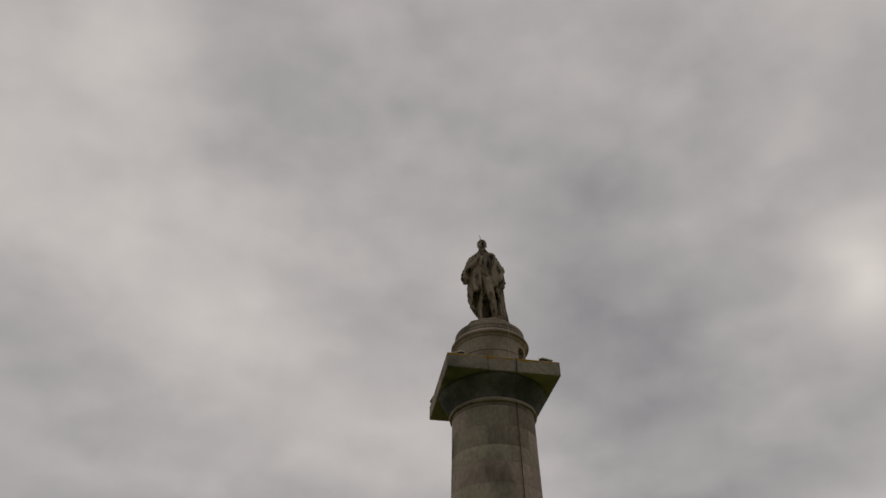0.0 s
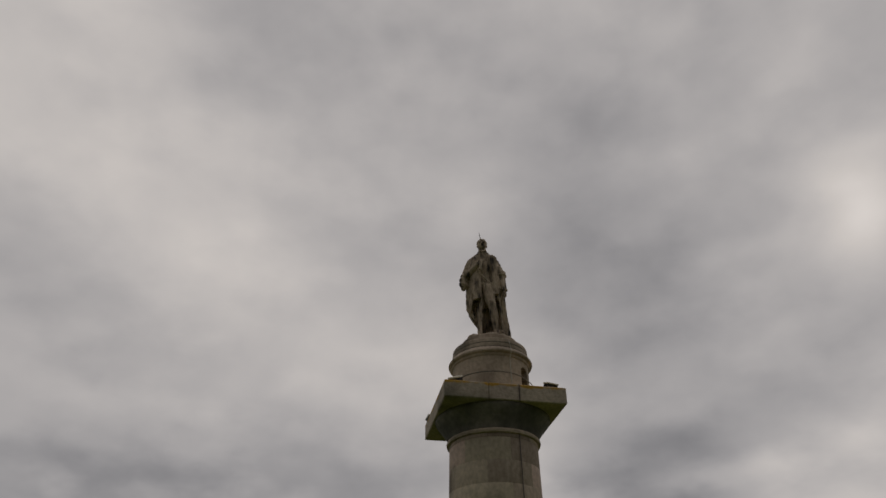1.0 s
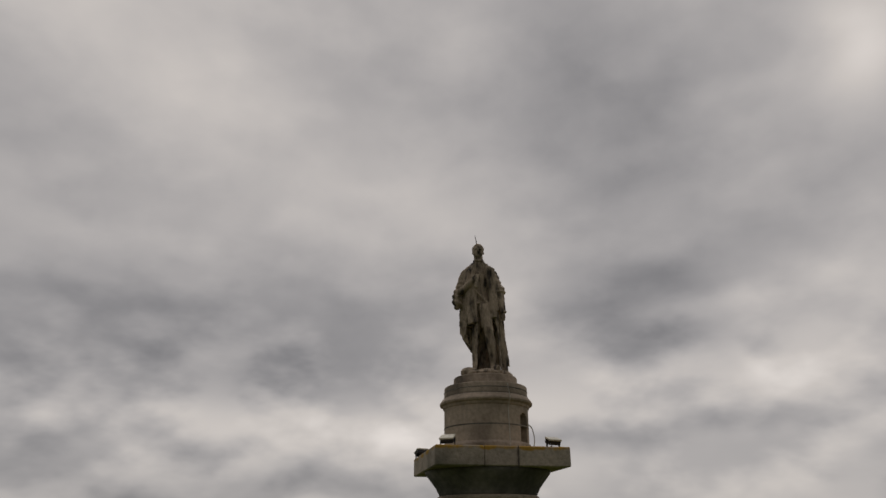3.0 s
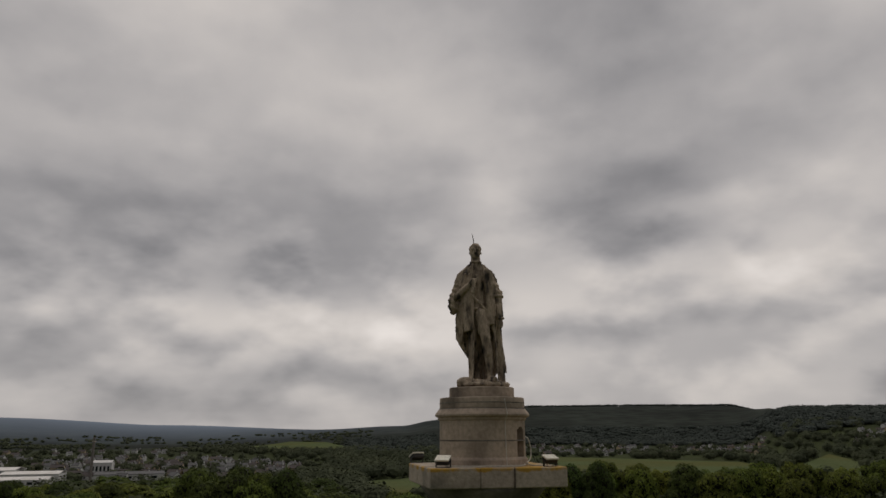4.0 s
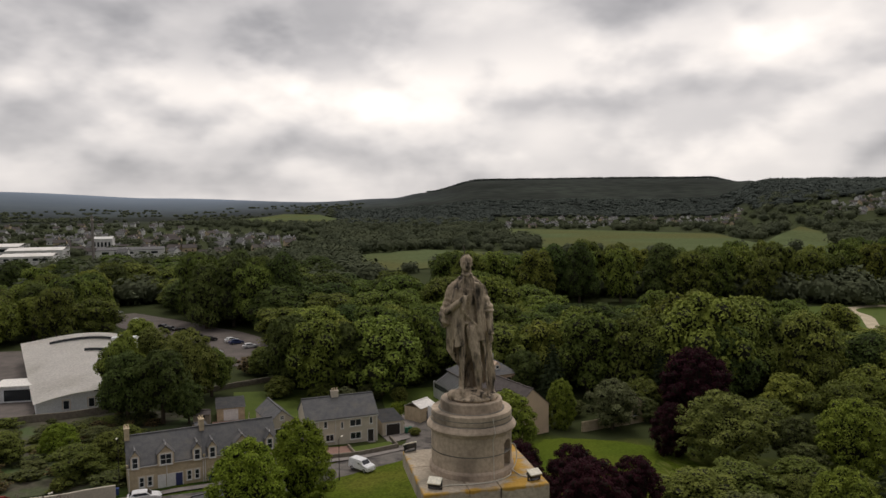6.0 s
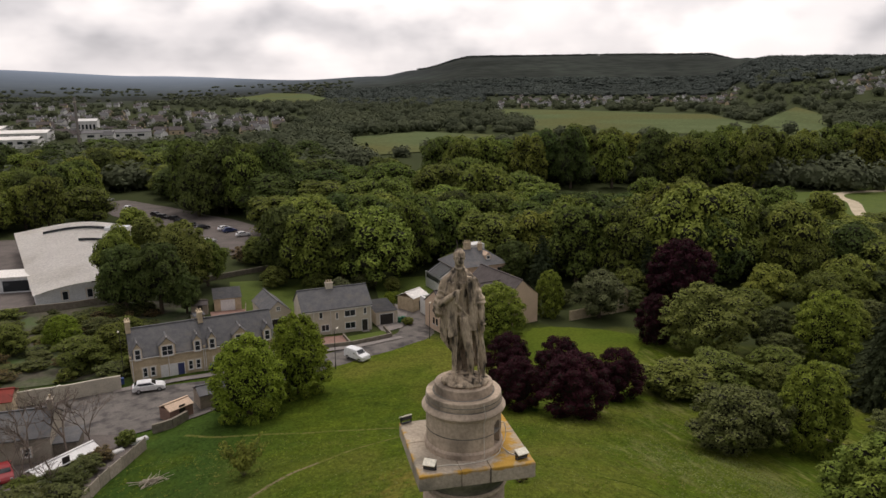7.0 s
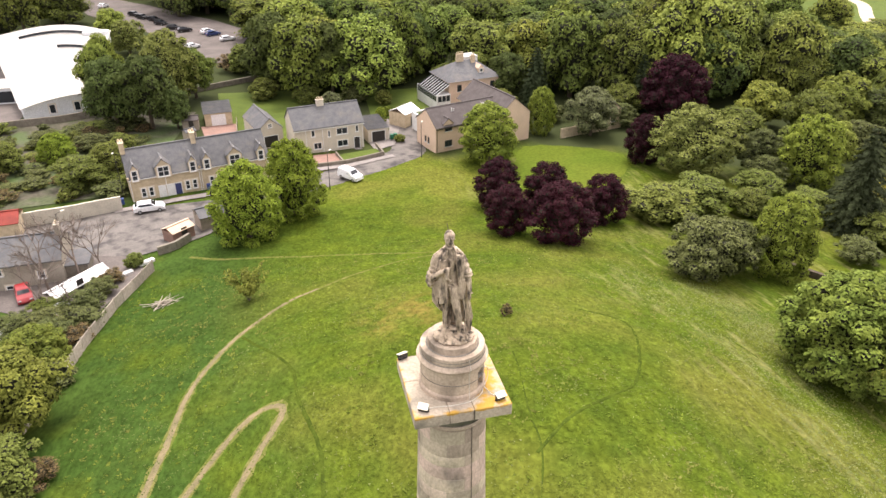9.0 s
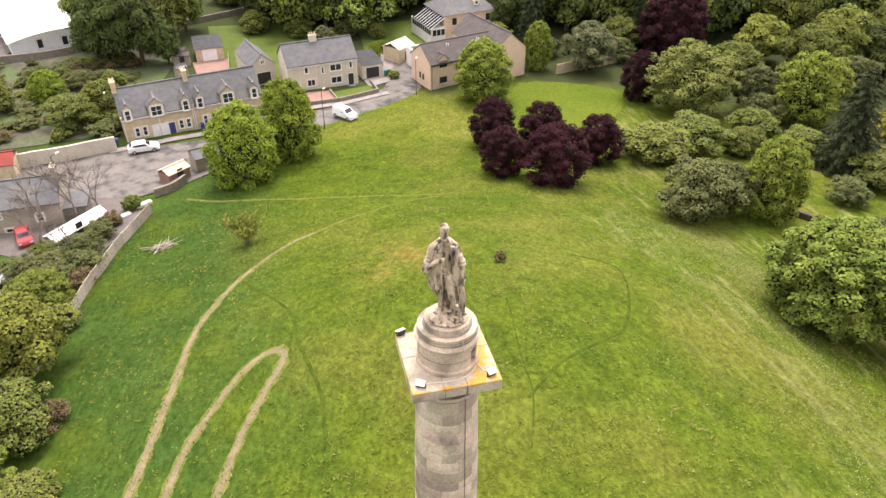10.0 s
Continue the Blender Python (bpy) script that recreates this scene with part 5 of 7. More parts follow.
# around the lawn and hill
for k, x, y, h, w in (("round2", -9.2, 76.5, 11.6, 11.0), ("round2", -2.6, 82.5, 12.4, 9.6), ("round", 31.3, 98.5, 10.8, 11.2)):
    plant(k, x, y, h, w)
for x, y, h, w in ((26.3, 77.6, 7.9, 7.4), (23.9, 65.6, 6.9, 7.0), (32.6, 74.0, 8.0, 7.3), (29.4, 60.8, 8.2, 9.4), (39.0, 68.8, 7.4, 7.2)):
    plant("purple", x, y, h, w, group="purple beeches on the hill lawn")
plant("purple", 72.5, 110, 14.5, 13.5)
plant("purple", 57.5, 92.5, 9.0, 7.2)
for k, x, y, h, w in (("round", 53.0, 49.5, 11.2, 8.8), ("bigleaf", 43.5, 27.0, 11.0, 13.0), ("bigleaf", 50.5, 18.0, 9.5, 12.0), ("shrub2", 42.8, 49.2, 8.0, 10.0), ("shrub2", 47.6, 50.6, 7.4, 7.0),
                      ("shrub", 48.0, 69.5, 5.8, 10.0), ("shrub", 55.0, 70.5, 6.2, 10.0), ("shrub", 67.0, 73.5, 5.5, 8.0), ("shrub", 62.5, 69.0, 4.6, 6.0),
                      ("round", 79.0, 78.0, 12.2, 11.6), ("feather", 63.0, 86.0, 12.2, 15.5), ("pale", 54.4, 108.0, 9.6, 9.6), ("round", 45.4, 111.2, 9.6, 6.2),
                      ("shrub2", 74.0, 84.0, 8.5, 8.0), ("broad", 92.0, 95.0, 10, 10), ("shrub", 78.0, 47.0, 6.0, 9.0), ("shrub", 83.0, 52.0, 6.0, 9.0), ("shrub2", 58.0, 40.0, 3.0, 6.0), ("shrub2", 66.0, 41.0, 4.5, 9.0),
                      ("shrub", 70.0, 34.0, 5.5, 9.0), ("broad3", 62.0, 24.0, 9.0, 10.0), ("broad3", 60.0, 12.0, 9.0, 11.0),
                      ("broad2", -28.6, 40.6, 8.0, 8.6), ("broad2", -34.0, 45.5, 8.0, 7.5), ("bigleaf", -29.6, 50.2, 5.4, 6.4), ("shrub", -27.6, 31.5, 6.0, 7.0), ("bigleaf", -29.0, 24.5, 6.0, 7.0), ("shrub", -24.6, 23.0, 3.6, 4.6), ("rust", -25.2, 32.6, 2.2, 3.8), ("weeds", -26.8, 57.6, 2.8, 4.4), ("rust", -27.2, 54.2, 2.6, 4.4), ("weeds", -27.4, 47.0, 2.6, 4.0),
                      ("shrub2", -30.0, 57.5, 3.8, 5.2), ("shrub2", -33.5, 58.5, 3.2, 5.0), ("broad", -38.0, 36.0, 9.0, 9.0), ("shrub", -23.6, 72.4, 2.2, 2.4),
                      ("shrub", -49.0, 113.5, 6.1, 6.2), ("round2", -41.6, 115.6, 6.2, 7.0), ("shrub", -35.6, 104.0, 5.8, 8.6), ("shrub", -31.6, 107.5, 6.5, 6.5), ("shrub2", -54.0, 124, 3.0, 7.0), ("shrub2", -46, 127, 2.8, 7), ("shrub2", -37, 122, 3.2, 7),
                      ("shrub", -60.0, 108.0, 6.0, 8.0), ("shrub", -66.0, 118.0, 6.0, 8.0), ("shrub", -31.0, 116.5, 4.6, 5.0), ("shrub2", -25.5, 113, 3.5, 6.0), ("shrub2", -58, 100, 2.4, 6)):
    plant(k, x, y, h, w)
for k, x, y, h, w in (("shrub2", -26.4, 65.5, 2.4, 4.0), ("shrub2", -27.6, 61.5, 3.2, 5.0), ("rust", -25.6, 68.8, 2.0, 3.4), ("shrub2", -29.4, 55.0, 3.6, 5.4), ("shrub", -31.6, 62.6, 2.4, 4.0)):
    plant(k, x, y, h, w)
# undergrowth of the old garden beside the cottages
rnd_g = random.Random(21)
for _ in range(130):
    x, y = rnd_g.uniform(-68, -29), rnd_g.uniform(99, 137)
    plant(rnd_g.choice(("bramble", "weeds", "weeds", "bramble", "rust")), x, y, rnd_g.uniform(0.7, 2.6), rnd_g.uniform(2.0, 5.0))
# scrub at the foot of the hill and along the wood's edge
for k, x, y, h, w in (("shrub", 76, 57, 5.0, 8.0), ("shrub2", 68, 53, 3.6, 6.0), ("shrub", 84, 60, 5.5, 8.5), ("shrub2", 63, 60, 3.0, 5.5), ("shrub", 72, 68, 4.0, 7.0), ("shrub2", 80, 67, 4.5, 7.0), ("shrub", 90, 62, 6.0, 9.0), ("shrub2", 72, 79, 5.5, 7.0),
                      ("shrub", 84, 88, 7.0, 9.0), ("broad2", 88, 84, 8.0, 8.5), ("shrub2", 66, 98, 6.0, 8.0), ("shrub", 80, 99, 7.0, 10.0), ("broad2", 88, 104, 9.0, 10.0), ("shrub2", 97, 88, 7.0, 9.0), ("broad2", 100, 98, 9.5, 10.0), ("shrub", 106, 84, 8.0, 10.0),
                      ("shrub2", 62, 112, 5.0, 7.0), ("shrub", 66, 118, 7.0, 8.0), ("shrub2", 50, 118, 4.0, 6.0), ("shrub", 42, 126, 5.0, 7.0), ("broad3", 46, 134, 10.0, 9.0), ("shrub", 24, 150, 5.0, 7.0), ("shrub", 36, 148, 5.0, 7.0), ("shrub2", 13, 138, 4.0, 6.0), ("shrub", 3, 141, 4.5, 6.5), ("shrub", -6, 146, 5.0, 7.0),
                      ("broad", 114, 100, 11, 11), ("broad2", 122, 108, 11, 12), ("shrub", 116, 74, 8, 11), ("broad3", 100, 72, 9, 10), ("shrub2", 94, 50, 6, 10), ("broad3", 104, 56, 9, 11)):
    plant(k, x, y, h, w)
# big trees between the cottages and the hall
for k, x, y, h, w in (("broad3", -34.2, 132.5, 14.0, 10.0), ("broad3", -27.6, 131.0, 14.5, 11.0), ("broad3", -22.8, 130.0, 8.0, 6.0), ("broad2", -37.5, 141.0, 14.5, 8.5), ("feather", -25.0, 146.0, 17.0, 13.0),
                      ("broad", -20.5, 150, 11.0, 9.0), ("feather", -40.0, 195.0, 9.5, 9.5), ("broad2", -46.5, 211.0, 8.5, 9.0), ("shrub", -43.0, 203.0, 5.0, 7.0), ("broad2", -37.5, 148.0, 15.0, 7.0), ("shrub", -10.5, 168.0, 7.5, 7.5), ("rust", -13.8, 170.0, 5.0, 6.0), ("pale", 7.4, 129.5, 5.5, 5.0), ("shrub", 19.0, 135.5, 3.5, 4.0), ("round", 18.4, 128.0, 2.2, 2.4),
                      ("shrub", 18.2, 112.8, 1.6, 2.2), ("shrub", 16.0, 118.6, 2.0, 2.4), ("round2", 16.4, 124.0, 3.4, 2.8)):
    plant(k, x, y, h, w)


def conifer_template(kind, leaf, name, label):
    rnd = random.Random(len(kind))
    ob = thing(name, label, "tree")
    verts, faces, nv = [], [], 0
    for tier in range(21):
        z0 = 0.7 + 9.0 * tier / 20
        reach = (0.35 + 3.9 * (1 - tier / 20) ** 0.85)
        boughs = max(5, int(11 - tier * 0.3))
        for k in range(boughs):
            a = 6.283 * (k + rnd.uniform(-0.3, 0.3)) / boughs + tier * 1.1
            ln = reach * rnd.uniform(0.72, 1.12)
            o = Vector((math.cos(a), math.sin(a), 0))
            s = Vector((-o.y, o.x, 0))
            for _ in range(int(14 + 12 * ln)):
                u = rnd.random() ** 0.6
                side = rnd.uniform(-1, 1) * 0.42 * ln * (1.05 - u) + rnd.gauss(0, 0.06)
                p = o * (u * ln) + s * side + Vector((0, 0, z0 + 0.25 * u - 0.55 * u * u * ln * 0.5 - abs(side) * 0.25))
                d = (o + s * (side * 0.8) + Vector((0, 0, rnd.uniform(-0.9, -0.2)))).normalized()
                c = d.cross(Vector((rnd.gauss(0, 0.4), rnd.gauss(0, 0.4), 1))).normalized()
                h, w = rnd.uniform(0.3, 0.62), rnd.uniform(0.07, 0.15)
                verts += [p, p + d * h * 0.5 + c * w, p + d * h, p + d * h * 0.5 - c * w]
                faces.append((nv, nv + 1, nv + 2, nv + 3))
                nv += 4
    bm = bmesh.new()
    lathe(bm, [(1.9, 0.9), (1.6, 2.5), (1.1, 4.5), (0.6, 6.8), (0.1, 9.0)], 12)
    for v in bm.verts:
        v.co *= 1 + 0.18 * noise.noise(v.co * 0.7)
    verts2 = [v.co.copy() for v in bm.verts]
    bm.verts.index_update()
    faces += [[v.index + nv for v in f.verts] for f in bm.faces]
    verts += verts2
    bm.free()
    me = mesh_from("crown", verts, faces)
    me.materials.append(M[leaf])
    part("trunk", tube(bmesh.new(), [(0, 0, -0.3), (0, 0, 4), (0, 0, 9.6)], [0.3, 0.2, 0.03], 8), "bark", ob, "dark bark trunk")
    part("crown", me, leaf, ob)
    TEMPLATES[kind] = ob
    return ob


def place_conifer(kind, x, y, h, w):
    src = TEMPLATES[kind]
    m = pose(x, y, land(x, y), 0, 0, random.Random(int(x * 7)).uniform(0, 360))
    ob = src
    if src.get("used"):
        keep = src.scale.copy()
        src.scale = (1, 1, 1)
        ob = copy_thing(src, m)
        src.scale = keep
        del ob["used"]
    else:
        src.matrix_basis = m
        src["used"] = 1
    ob.scale = (w / 8.4, w / 8.4, h / 10)
    return ob


conifer_template("conifer", "needle", "conifer_tree", "dark green conifer with drooping boughs")
conifer_template("gold_conifer", "needle_gold", "golden_conifer", "golden yellow conifer among dark shrubs")
for x, y, h, w in ((74.5, 62.0, 15.5, 10.0), (50.2, 128.0, 12.5, 8.0), (27.0, 158.0, 14.0, 6.5), (70.0, 119.0, 12.0, 7.0)):
    place_conifer("conifer", x, y, h, w)
place_conifer("gold_conifer", 89.5, 70.0, 9.5, 6.0)
for o in (TEMPLATES["conifer"], TEMPLATES["gold_conifer"]):
    del o["used"]


def bare_tree(x, y, h, seed):
    rnd = random.Random(seed)
    ob = thing("bare_tree", "leafless tree with fine grey-brown twigs", "tree", at=pose(x, y, land(x, y)))
    trunk, twigs = bmesh.new(), bmesh.new()

    def grow(p, d, ln, r, depth):
        q = p + d * ln
        tube(trunk if depth < 2 else twigs, [p, (p + q) / 2 + Vector((rnd.gauss(0, 0.04), rnd.gauss(0, 0.04), 0)) * ln, q], [r, r * 0.8, r * 0.62], 5 if depth < 2 else 3, False)
        if depth >= 5:
            return
        for _ in range(3 if depth < 4 else 2):
            nd = (d + Vector((rnd.gauss(0, 0.5), rnd.gauss(0, 0.5), rnd.gauss(0.08, 0.3)))).normalized()
            grow(q, nd, ln * rnd.uniform(0.62, 0.86), r * 0.66, depth + 1)

    grow(Vector((0, 0, -0.3)), Vector((rnd.uniform(-0.1, 0.1), rnd.uniform(-0.1, 0.1), 1)).normalized(), h * 0.30, h * 0.018, 0)
    part("trunk", trunk, "twig", ob)
    part("twig_mass", twigs, "twig", ob, "fine bare twigs")


bare_tree(-29.7, 70.8, 10.5, 1)
bare_tree(-33.3, 69.8, 10.0, 7)
bare_tree(-27.6, 72.4, 7.5, 8)
bare_tree(-32.5, 63.0, 7.5, 2)
bare_tree(-28.5, 61.5, 5.5, 3)


def sapling(x, y, h, seed):
    rnd = random.Random(seed)
    ob = thing("sapling", "thin young shrub with sparse yellow-green leaves in the grass", "bush", at=pose(x, y, land(x, y)))
    bm, lv, lf = bmesh.new(), [], []
    for i in range(40):
        a, l = rnd.uniform(0, 6.283), h * rnd.uniform(0.5, 1.0)
        e = Vector((math.cos(a) * l * 0.75 * rnd.random(), math.sin(a) * l * 0.75 * rnd.random(), l))
        tube(bm, [(0, 0, -0.1), e * 0.5 + Vector((0, 0, 0.1)), e], [0.015, 0.01, 0.004], 3, False)
        for _ in range(44):
            p = e * rnd.uniform(0.35, 1.0) + Vector((rnd.gauss(0, 0.16), rnd.gauss(0, 0.16), rnd.gauss(0, 0.1)))
            d = Vector((rnd.gauss(0, 1), rnd.gauss(0, 1), rnd.gauss(0, 1))).normalized() * 0.17
            s = d.orthogonal().normalized() * 0.09
            k = len(lv)
            lv += [p - d, p + s, p + d, p - s]
            lf.append((k, k + 1, k + 2, k + 3))
    tagged(part("stem_cluster", bm, "twig", ob), kind="stuff")
    part("foliage", mesh_from("leaves", lv, lf), "leaf_yellow", ob)


sapling(-8.9, 54.6, 4.2, 2)


# ---- woodland beyond the houses ----
def inside(x, y, poly):
    c = False
    for (x0, y0), (x1, y1) in zip(poly, poly[1:] + poly[:1]):
        if (y0 > y) != (y1 > y) and x < (x1 - x0) * (y - y0) / (y1 - y0) + x0:
            c = not c
    return c


def fill(poly, gap, kinds, hs, ws, seed, group, cap=0.0):
    rnd = random.Random(seed)
    done = []
    xs, ys = [p[0] for p in poly], [p[1] for p in poly]
    for _ in range(4000):
        x, y = rnd.uniform(min(xs), max(xs)), rnd.uniform(min(ys), max(ys))
        if not inside(x, y, poly) or any((x - a) ** 2 + (y - b) ** 2 < gap * gap for a, b in done):
            continue
        done.append((x, y))
        h = rnd.uniform(*hs)
        if cap:
            h = max(5.0, min(h, 44.0 - cap * math.hypot(x + 3.7, y + 14.7)))
        plant(rnd.choice(kinds), x, y, h, rnd.uniform(*ws), group=group)
    return done


WOOD = "trees of the wood"
fill([(-4, 147), (14, 140), (30, 150), (44, 142), (60, 128), (72, 124), (96, 112), (112, 118), (120, 160), (104, 192), (60, 205), (20, 230), (-8, 225), (-4, 190)], 10.5,
     ["tall", "tall2", "tall3", "tall", "tall2"], (12, 19), (12, 18), 5, WOOD, 0.148)
fill([(-4, 225), (40, 205), (85, 200), (88, 215), (60, 248), (10, 300), (-60, 320), (-60, 300), (-30, 262)], 13, ["tall", "tall2", "tall3", "tall"], (12, 19), (15, 21), 6, WOOD, 0.10)
fill([(90, 100), (124, 90), (170, 120), (180, 168), (120, 186), (116, 150)], 10.5, ["tall", "tall2", "tall3", "tall"], (9, 16), (11, 17), 7, WOOD, 0.168)
fill([(60, 275), (110, 262), (170, 248), (240, 246), (330, 250), (340, 285), (240, 275), (150, 290), (60, 305)], 12.5, ["tall", "tall", "tall3", "tall2"], (19, 25), (14, 19), 8, WOOD)
fill([(-120, 225), (-70, 222), (-62, 238), (-78, 300), (-70, 340), (-110, 350), (-150, 300)], 11.0, ["tall", "tall3", "tall2"], (12, 18), (11, 16), 9, WOOD)
fill([(-75, 330), (0, 315), (20, 330), (10, 380), (-20, 400), (-90, 420), (-160, 400), (-120, 345)], 17, ["tall", "tall3", "tall"], (12, 16), (17, 23), 10, WOOD)
fill([(-30, 238), (-14, 232), (0, 236), (-20, 258), (-38, 270)], 9, ["tall", "tall3"], (22, 26), (14, 18), 11, WOOD)
for x, y, h, w, k in ((80, 122, 23.5, 19, "tall2"), (92, 126, 21, 17, "tall"), (70, 126, 18, 14, "tall"), (84, 136, 22, 17, "tall2"), (-3.0, 153, 17, 13, "broad3"), (9, 144, 16, 12, "broad3"), (54, 143, 15.5, 15, "tall2"), (30, 157, 14.5, 10, "broad3"),
                      (112, 197, 14, 13, "tall2"), (122, 190, 14, 13, "tall"), (134, 184, 13, 13, "tall2"), (146, 179, 12, 12, "tall"), (158, 173, 11, 12, "tall2")):
    plant(k, x, y, h, w, group=WOOD)


def far_woods(name, label, mat, spots, leaves, leaf, seed):
    """A far wood as one mass of many leafy crowns."""
    rnd = random.Random(seed)
    bm = bmesh.new()
    bmesh.ops.create_icosphere(bm, subdivisions=1, radius=0.8)
    base = [v.co.copy() for v in bm.verts]
    bf = [[v.index for v in f.verts] for f in bm.faces]
    bm.free()
    verts, faces = [], []
    for x, y, h, w in spots:
        z = land(x, y)
        k = len(verts)
        for v in base:
            verts.append((x + v.x * w * 0.5, y + v.y * w * 0.5, z + h * 0.45 + v.z * h * 0.5))
        faces += [[i + k for i in f] for f in bf]
        s = rnd.uniform(0, 99)
        for _ in range(leaves):
            d = Vector((rnd.gauss(0, 1), rnd.gauss(-0.3, 1), rnd.gauss(0.4, 1))).normalized()
            g = rnd.uniform(0.8, 1.05) * (1 + 0.35 * noise.noise(d * 1.9 + Vector((s, 0, 0))))
            p = Vector((x + d.x * w * 0.5 * g, y + d.y * w * 0.5 * g, z + h * 0.48 + d.z * h * 0.52 * g))
            n = (d + Vector((rnd.gauss(0, 0.3), rnd.gauss(0, 0.3), rnd.gauss(0.6, 0.3)))).normalized()
            a = n.orthogonal().normalized() * (leaf * rnd.uniform(0.6, 1.3))
            b = n.cross(a)
            k = len(verts)
            verts += [p - a - b * 0.6, p + a - b * 0.6, p + b * 0.8]
            faces.append((k, k + 1, k + 2))
    me = mesh_from(name, verts, faces)
    me.materials.append(M[mat])
    return tagged(new(name, me), label, "wood", kind="stuff")


def scatter(n, seed, rule, hs, ws, amin, amax, dmin, dmax):
    rnd = random.Random(seed)
    out = []
    while len(out) < n:
        a, u = radians(rnd.uniform(amin, amax)), rnd.random()
        d = dmin * (dmax / dmin) ** u
        x, y = -3.7 + d * math.sin(a), -14.7 + d * math.cos(a)
        if rule(x, y):
            out.append((x, y, rnd.uniform(*hs), rnd.uniform(*ws)))
    return out


OPEN = [[(40, 310), (340, 290), (440, 560), (215, 560), (170, 620), (115, 620), (40, 560)], [(215, 560), (330, 520), (420, 560), (520, 800), (430, 960), (330, 1060), (270, 900)],
        [(300, 420), (372, 430), (520, 600), (560, 700), (470, 620), (340, 500)], [(-60, 1500), (70, 1380), (130, 1600), (90, 2100), (-10, 2300), (-120, 2000)],
        [(-360, 430), (-100, 440), (20, 560), (40, 1000), (-200, 1500), (-700, 1900), (-900, 700)], [(290, 1060), (720, 980), (960, 1380), (460, 1600)],
        [(640, 780), (1000, 760), (1100, 1150), (760, 1000)]]


def clear_of_open(x, y):
    return not any(inside(x, y, p) for p in OPEN)


def town_ground(x, y):
    return inside(x, y, OPEN[4]) and y > 620


def hillside(x, y):
    return inside(x, y, OPEN[6])


def near_fields(x, y):
    return inside(x, y, OPEN[0]) and not inside(x, y, [(40, 420), (130, 455), (170, 560), (115, 620), (40, 560)])


far_woods("far_wood", "distant dark green woods across the valley floor", "far_wood", scatter(1250, 3, clear_of_open, (9, 14), (13, 22), -32, 52, 330, 1500), 240, 1.0, 1)
far_woods("far_wood", "scattered trees between the distant houses", "far_wood", scatter(420, 4, town_ground, (5, 9), (7, 13), -32, 10, 600, 1700), 90, 1.2, 2)
far_woods("far_wood", "trees among the houses on the hillside", "far_wood", scatter(120, 7, hillside, (6, 10), (8, 14), 20, 52, 900, 1700), 90, 1.2, 4)
far_woods("far_wood", "trees among the village houses", "far_wood", scatter(190, 17, lambda x, y: inside(x, y, OPEN[5]), (5, 9), (8, 15), 14, 40, 1000, 1750), 90, 1.3, 9)
far_woods("far_wood", "hedgerow trees along the far pastures", "far_wood", scatter(42, 8, near_fields, (6, 11), (9, 16), 5, 52, 420, 640), 220, 1.0, 5)
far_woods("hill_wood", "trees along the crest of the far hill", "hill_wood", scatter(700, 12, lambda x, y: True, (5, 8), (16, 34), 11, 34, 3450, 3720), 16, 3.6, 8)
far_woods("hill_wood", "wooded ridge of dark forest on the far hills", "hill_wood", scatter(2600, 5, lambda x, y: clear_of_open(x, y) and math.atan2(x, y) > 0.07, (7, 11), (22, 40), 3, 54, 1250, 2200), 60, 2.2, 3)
far_woods("far_wood", "hedges and copses on the distant plain", "far_wood", scatter(800, 9, lambda x, y: clear_of_open(x, y) and noise.noise((x * 0.004, y * 0.012, 5)) > 0.12, (5, 8), (9, 20), -34, 6, 1500, 3000), 22, 2.2, 6)


# ---- buildings ----
def prism(bm, x0, x1, y0, y1, z0, eave, ridge):
    """Gabled block with its ridge along x."""
    ym = (y0 + y1) / 2
    a = [bm.verts.new(p) for p in ((x0, y0, z0), (x0, y1, z0), (x0, y1, eave), (x0, ym, ridge), (x0, y0, eave))]
    b = [bm.verts.new(p) for p in ((x1, y0, z0), (x1, y1, z0), (x1, y1, eave), (x1, ym, ridge), (x1, y0, eave))]
    bm.faces.new(a)
    bm.faces.new(b[::-1])
    for i in range(5):
        j = (i + 1) % 5
        bm.faces.new((a[j], a[i], b[i], b[j]))
    bmesh.ops.recalc_face_normals(bm, faces=bm.faces[:])
    return bm


def gable_roof(bm, x0, x1, y0, y1, eave, ridge, over=0.3, side=0.15, thick=0.14):
    """Two sloping slabs that meet at the ridge, with eaves."""
    ym = (y0 + y1) / 2
    k = (ridge - eave) / (ym - y0)
    for s in (-1, 1):
        ye = y0 - over if s < 0 else y1 + over
        ze = eave - k * over
        pts = []
        for x in (x0 - side, x1 + side):
            pts.append([bm.verts.new((x, ye, ze + 0.02)), bm.verts.new((x, ym, ridge + 0.02)), bm.verts.new((x, ym, ridge + 0.02 + thick)), bm.verts.new((x, ye, ze + 0.02 + thick))])
        a, b = pts
        bm.faces.new(a)
        bm.faces.new(b[::-1])
        for i in range(4):
            j = (i + 1) % 4
            bm.faces.new((a[j], a[i], b[i], b[j]))
    box(bm, x0 - side, x1 + side, ym - 0.14, ym + 0.14, ridge + thick - 0.06, ridge + thick + 0.10)
    bmesh.ops.recalc_face_normals(bm, faces=bm.faces[:])
    return bm


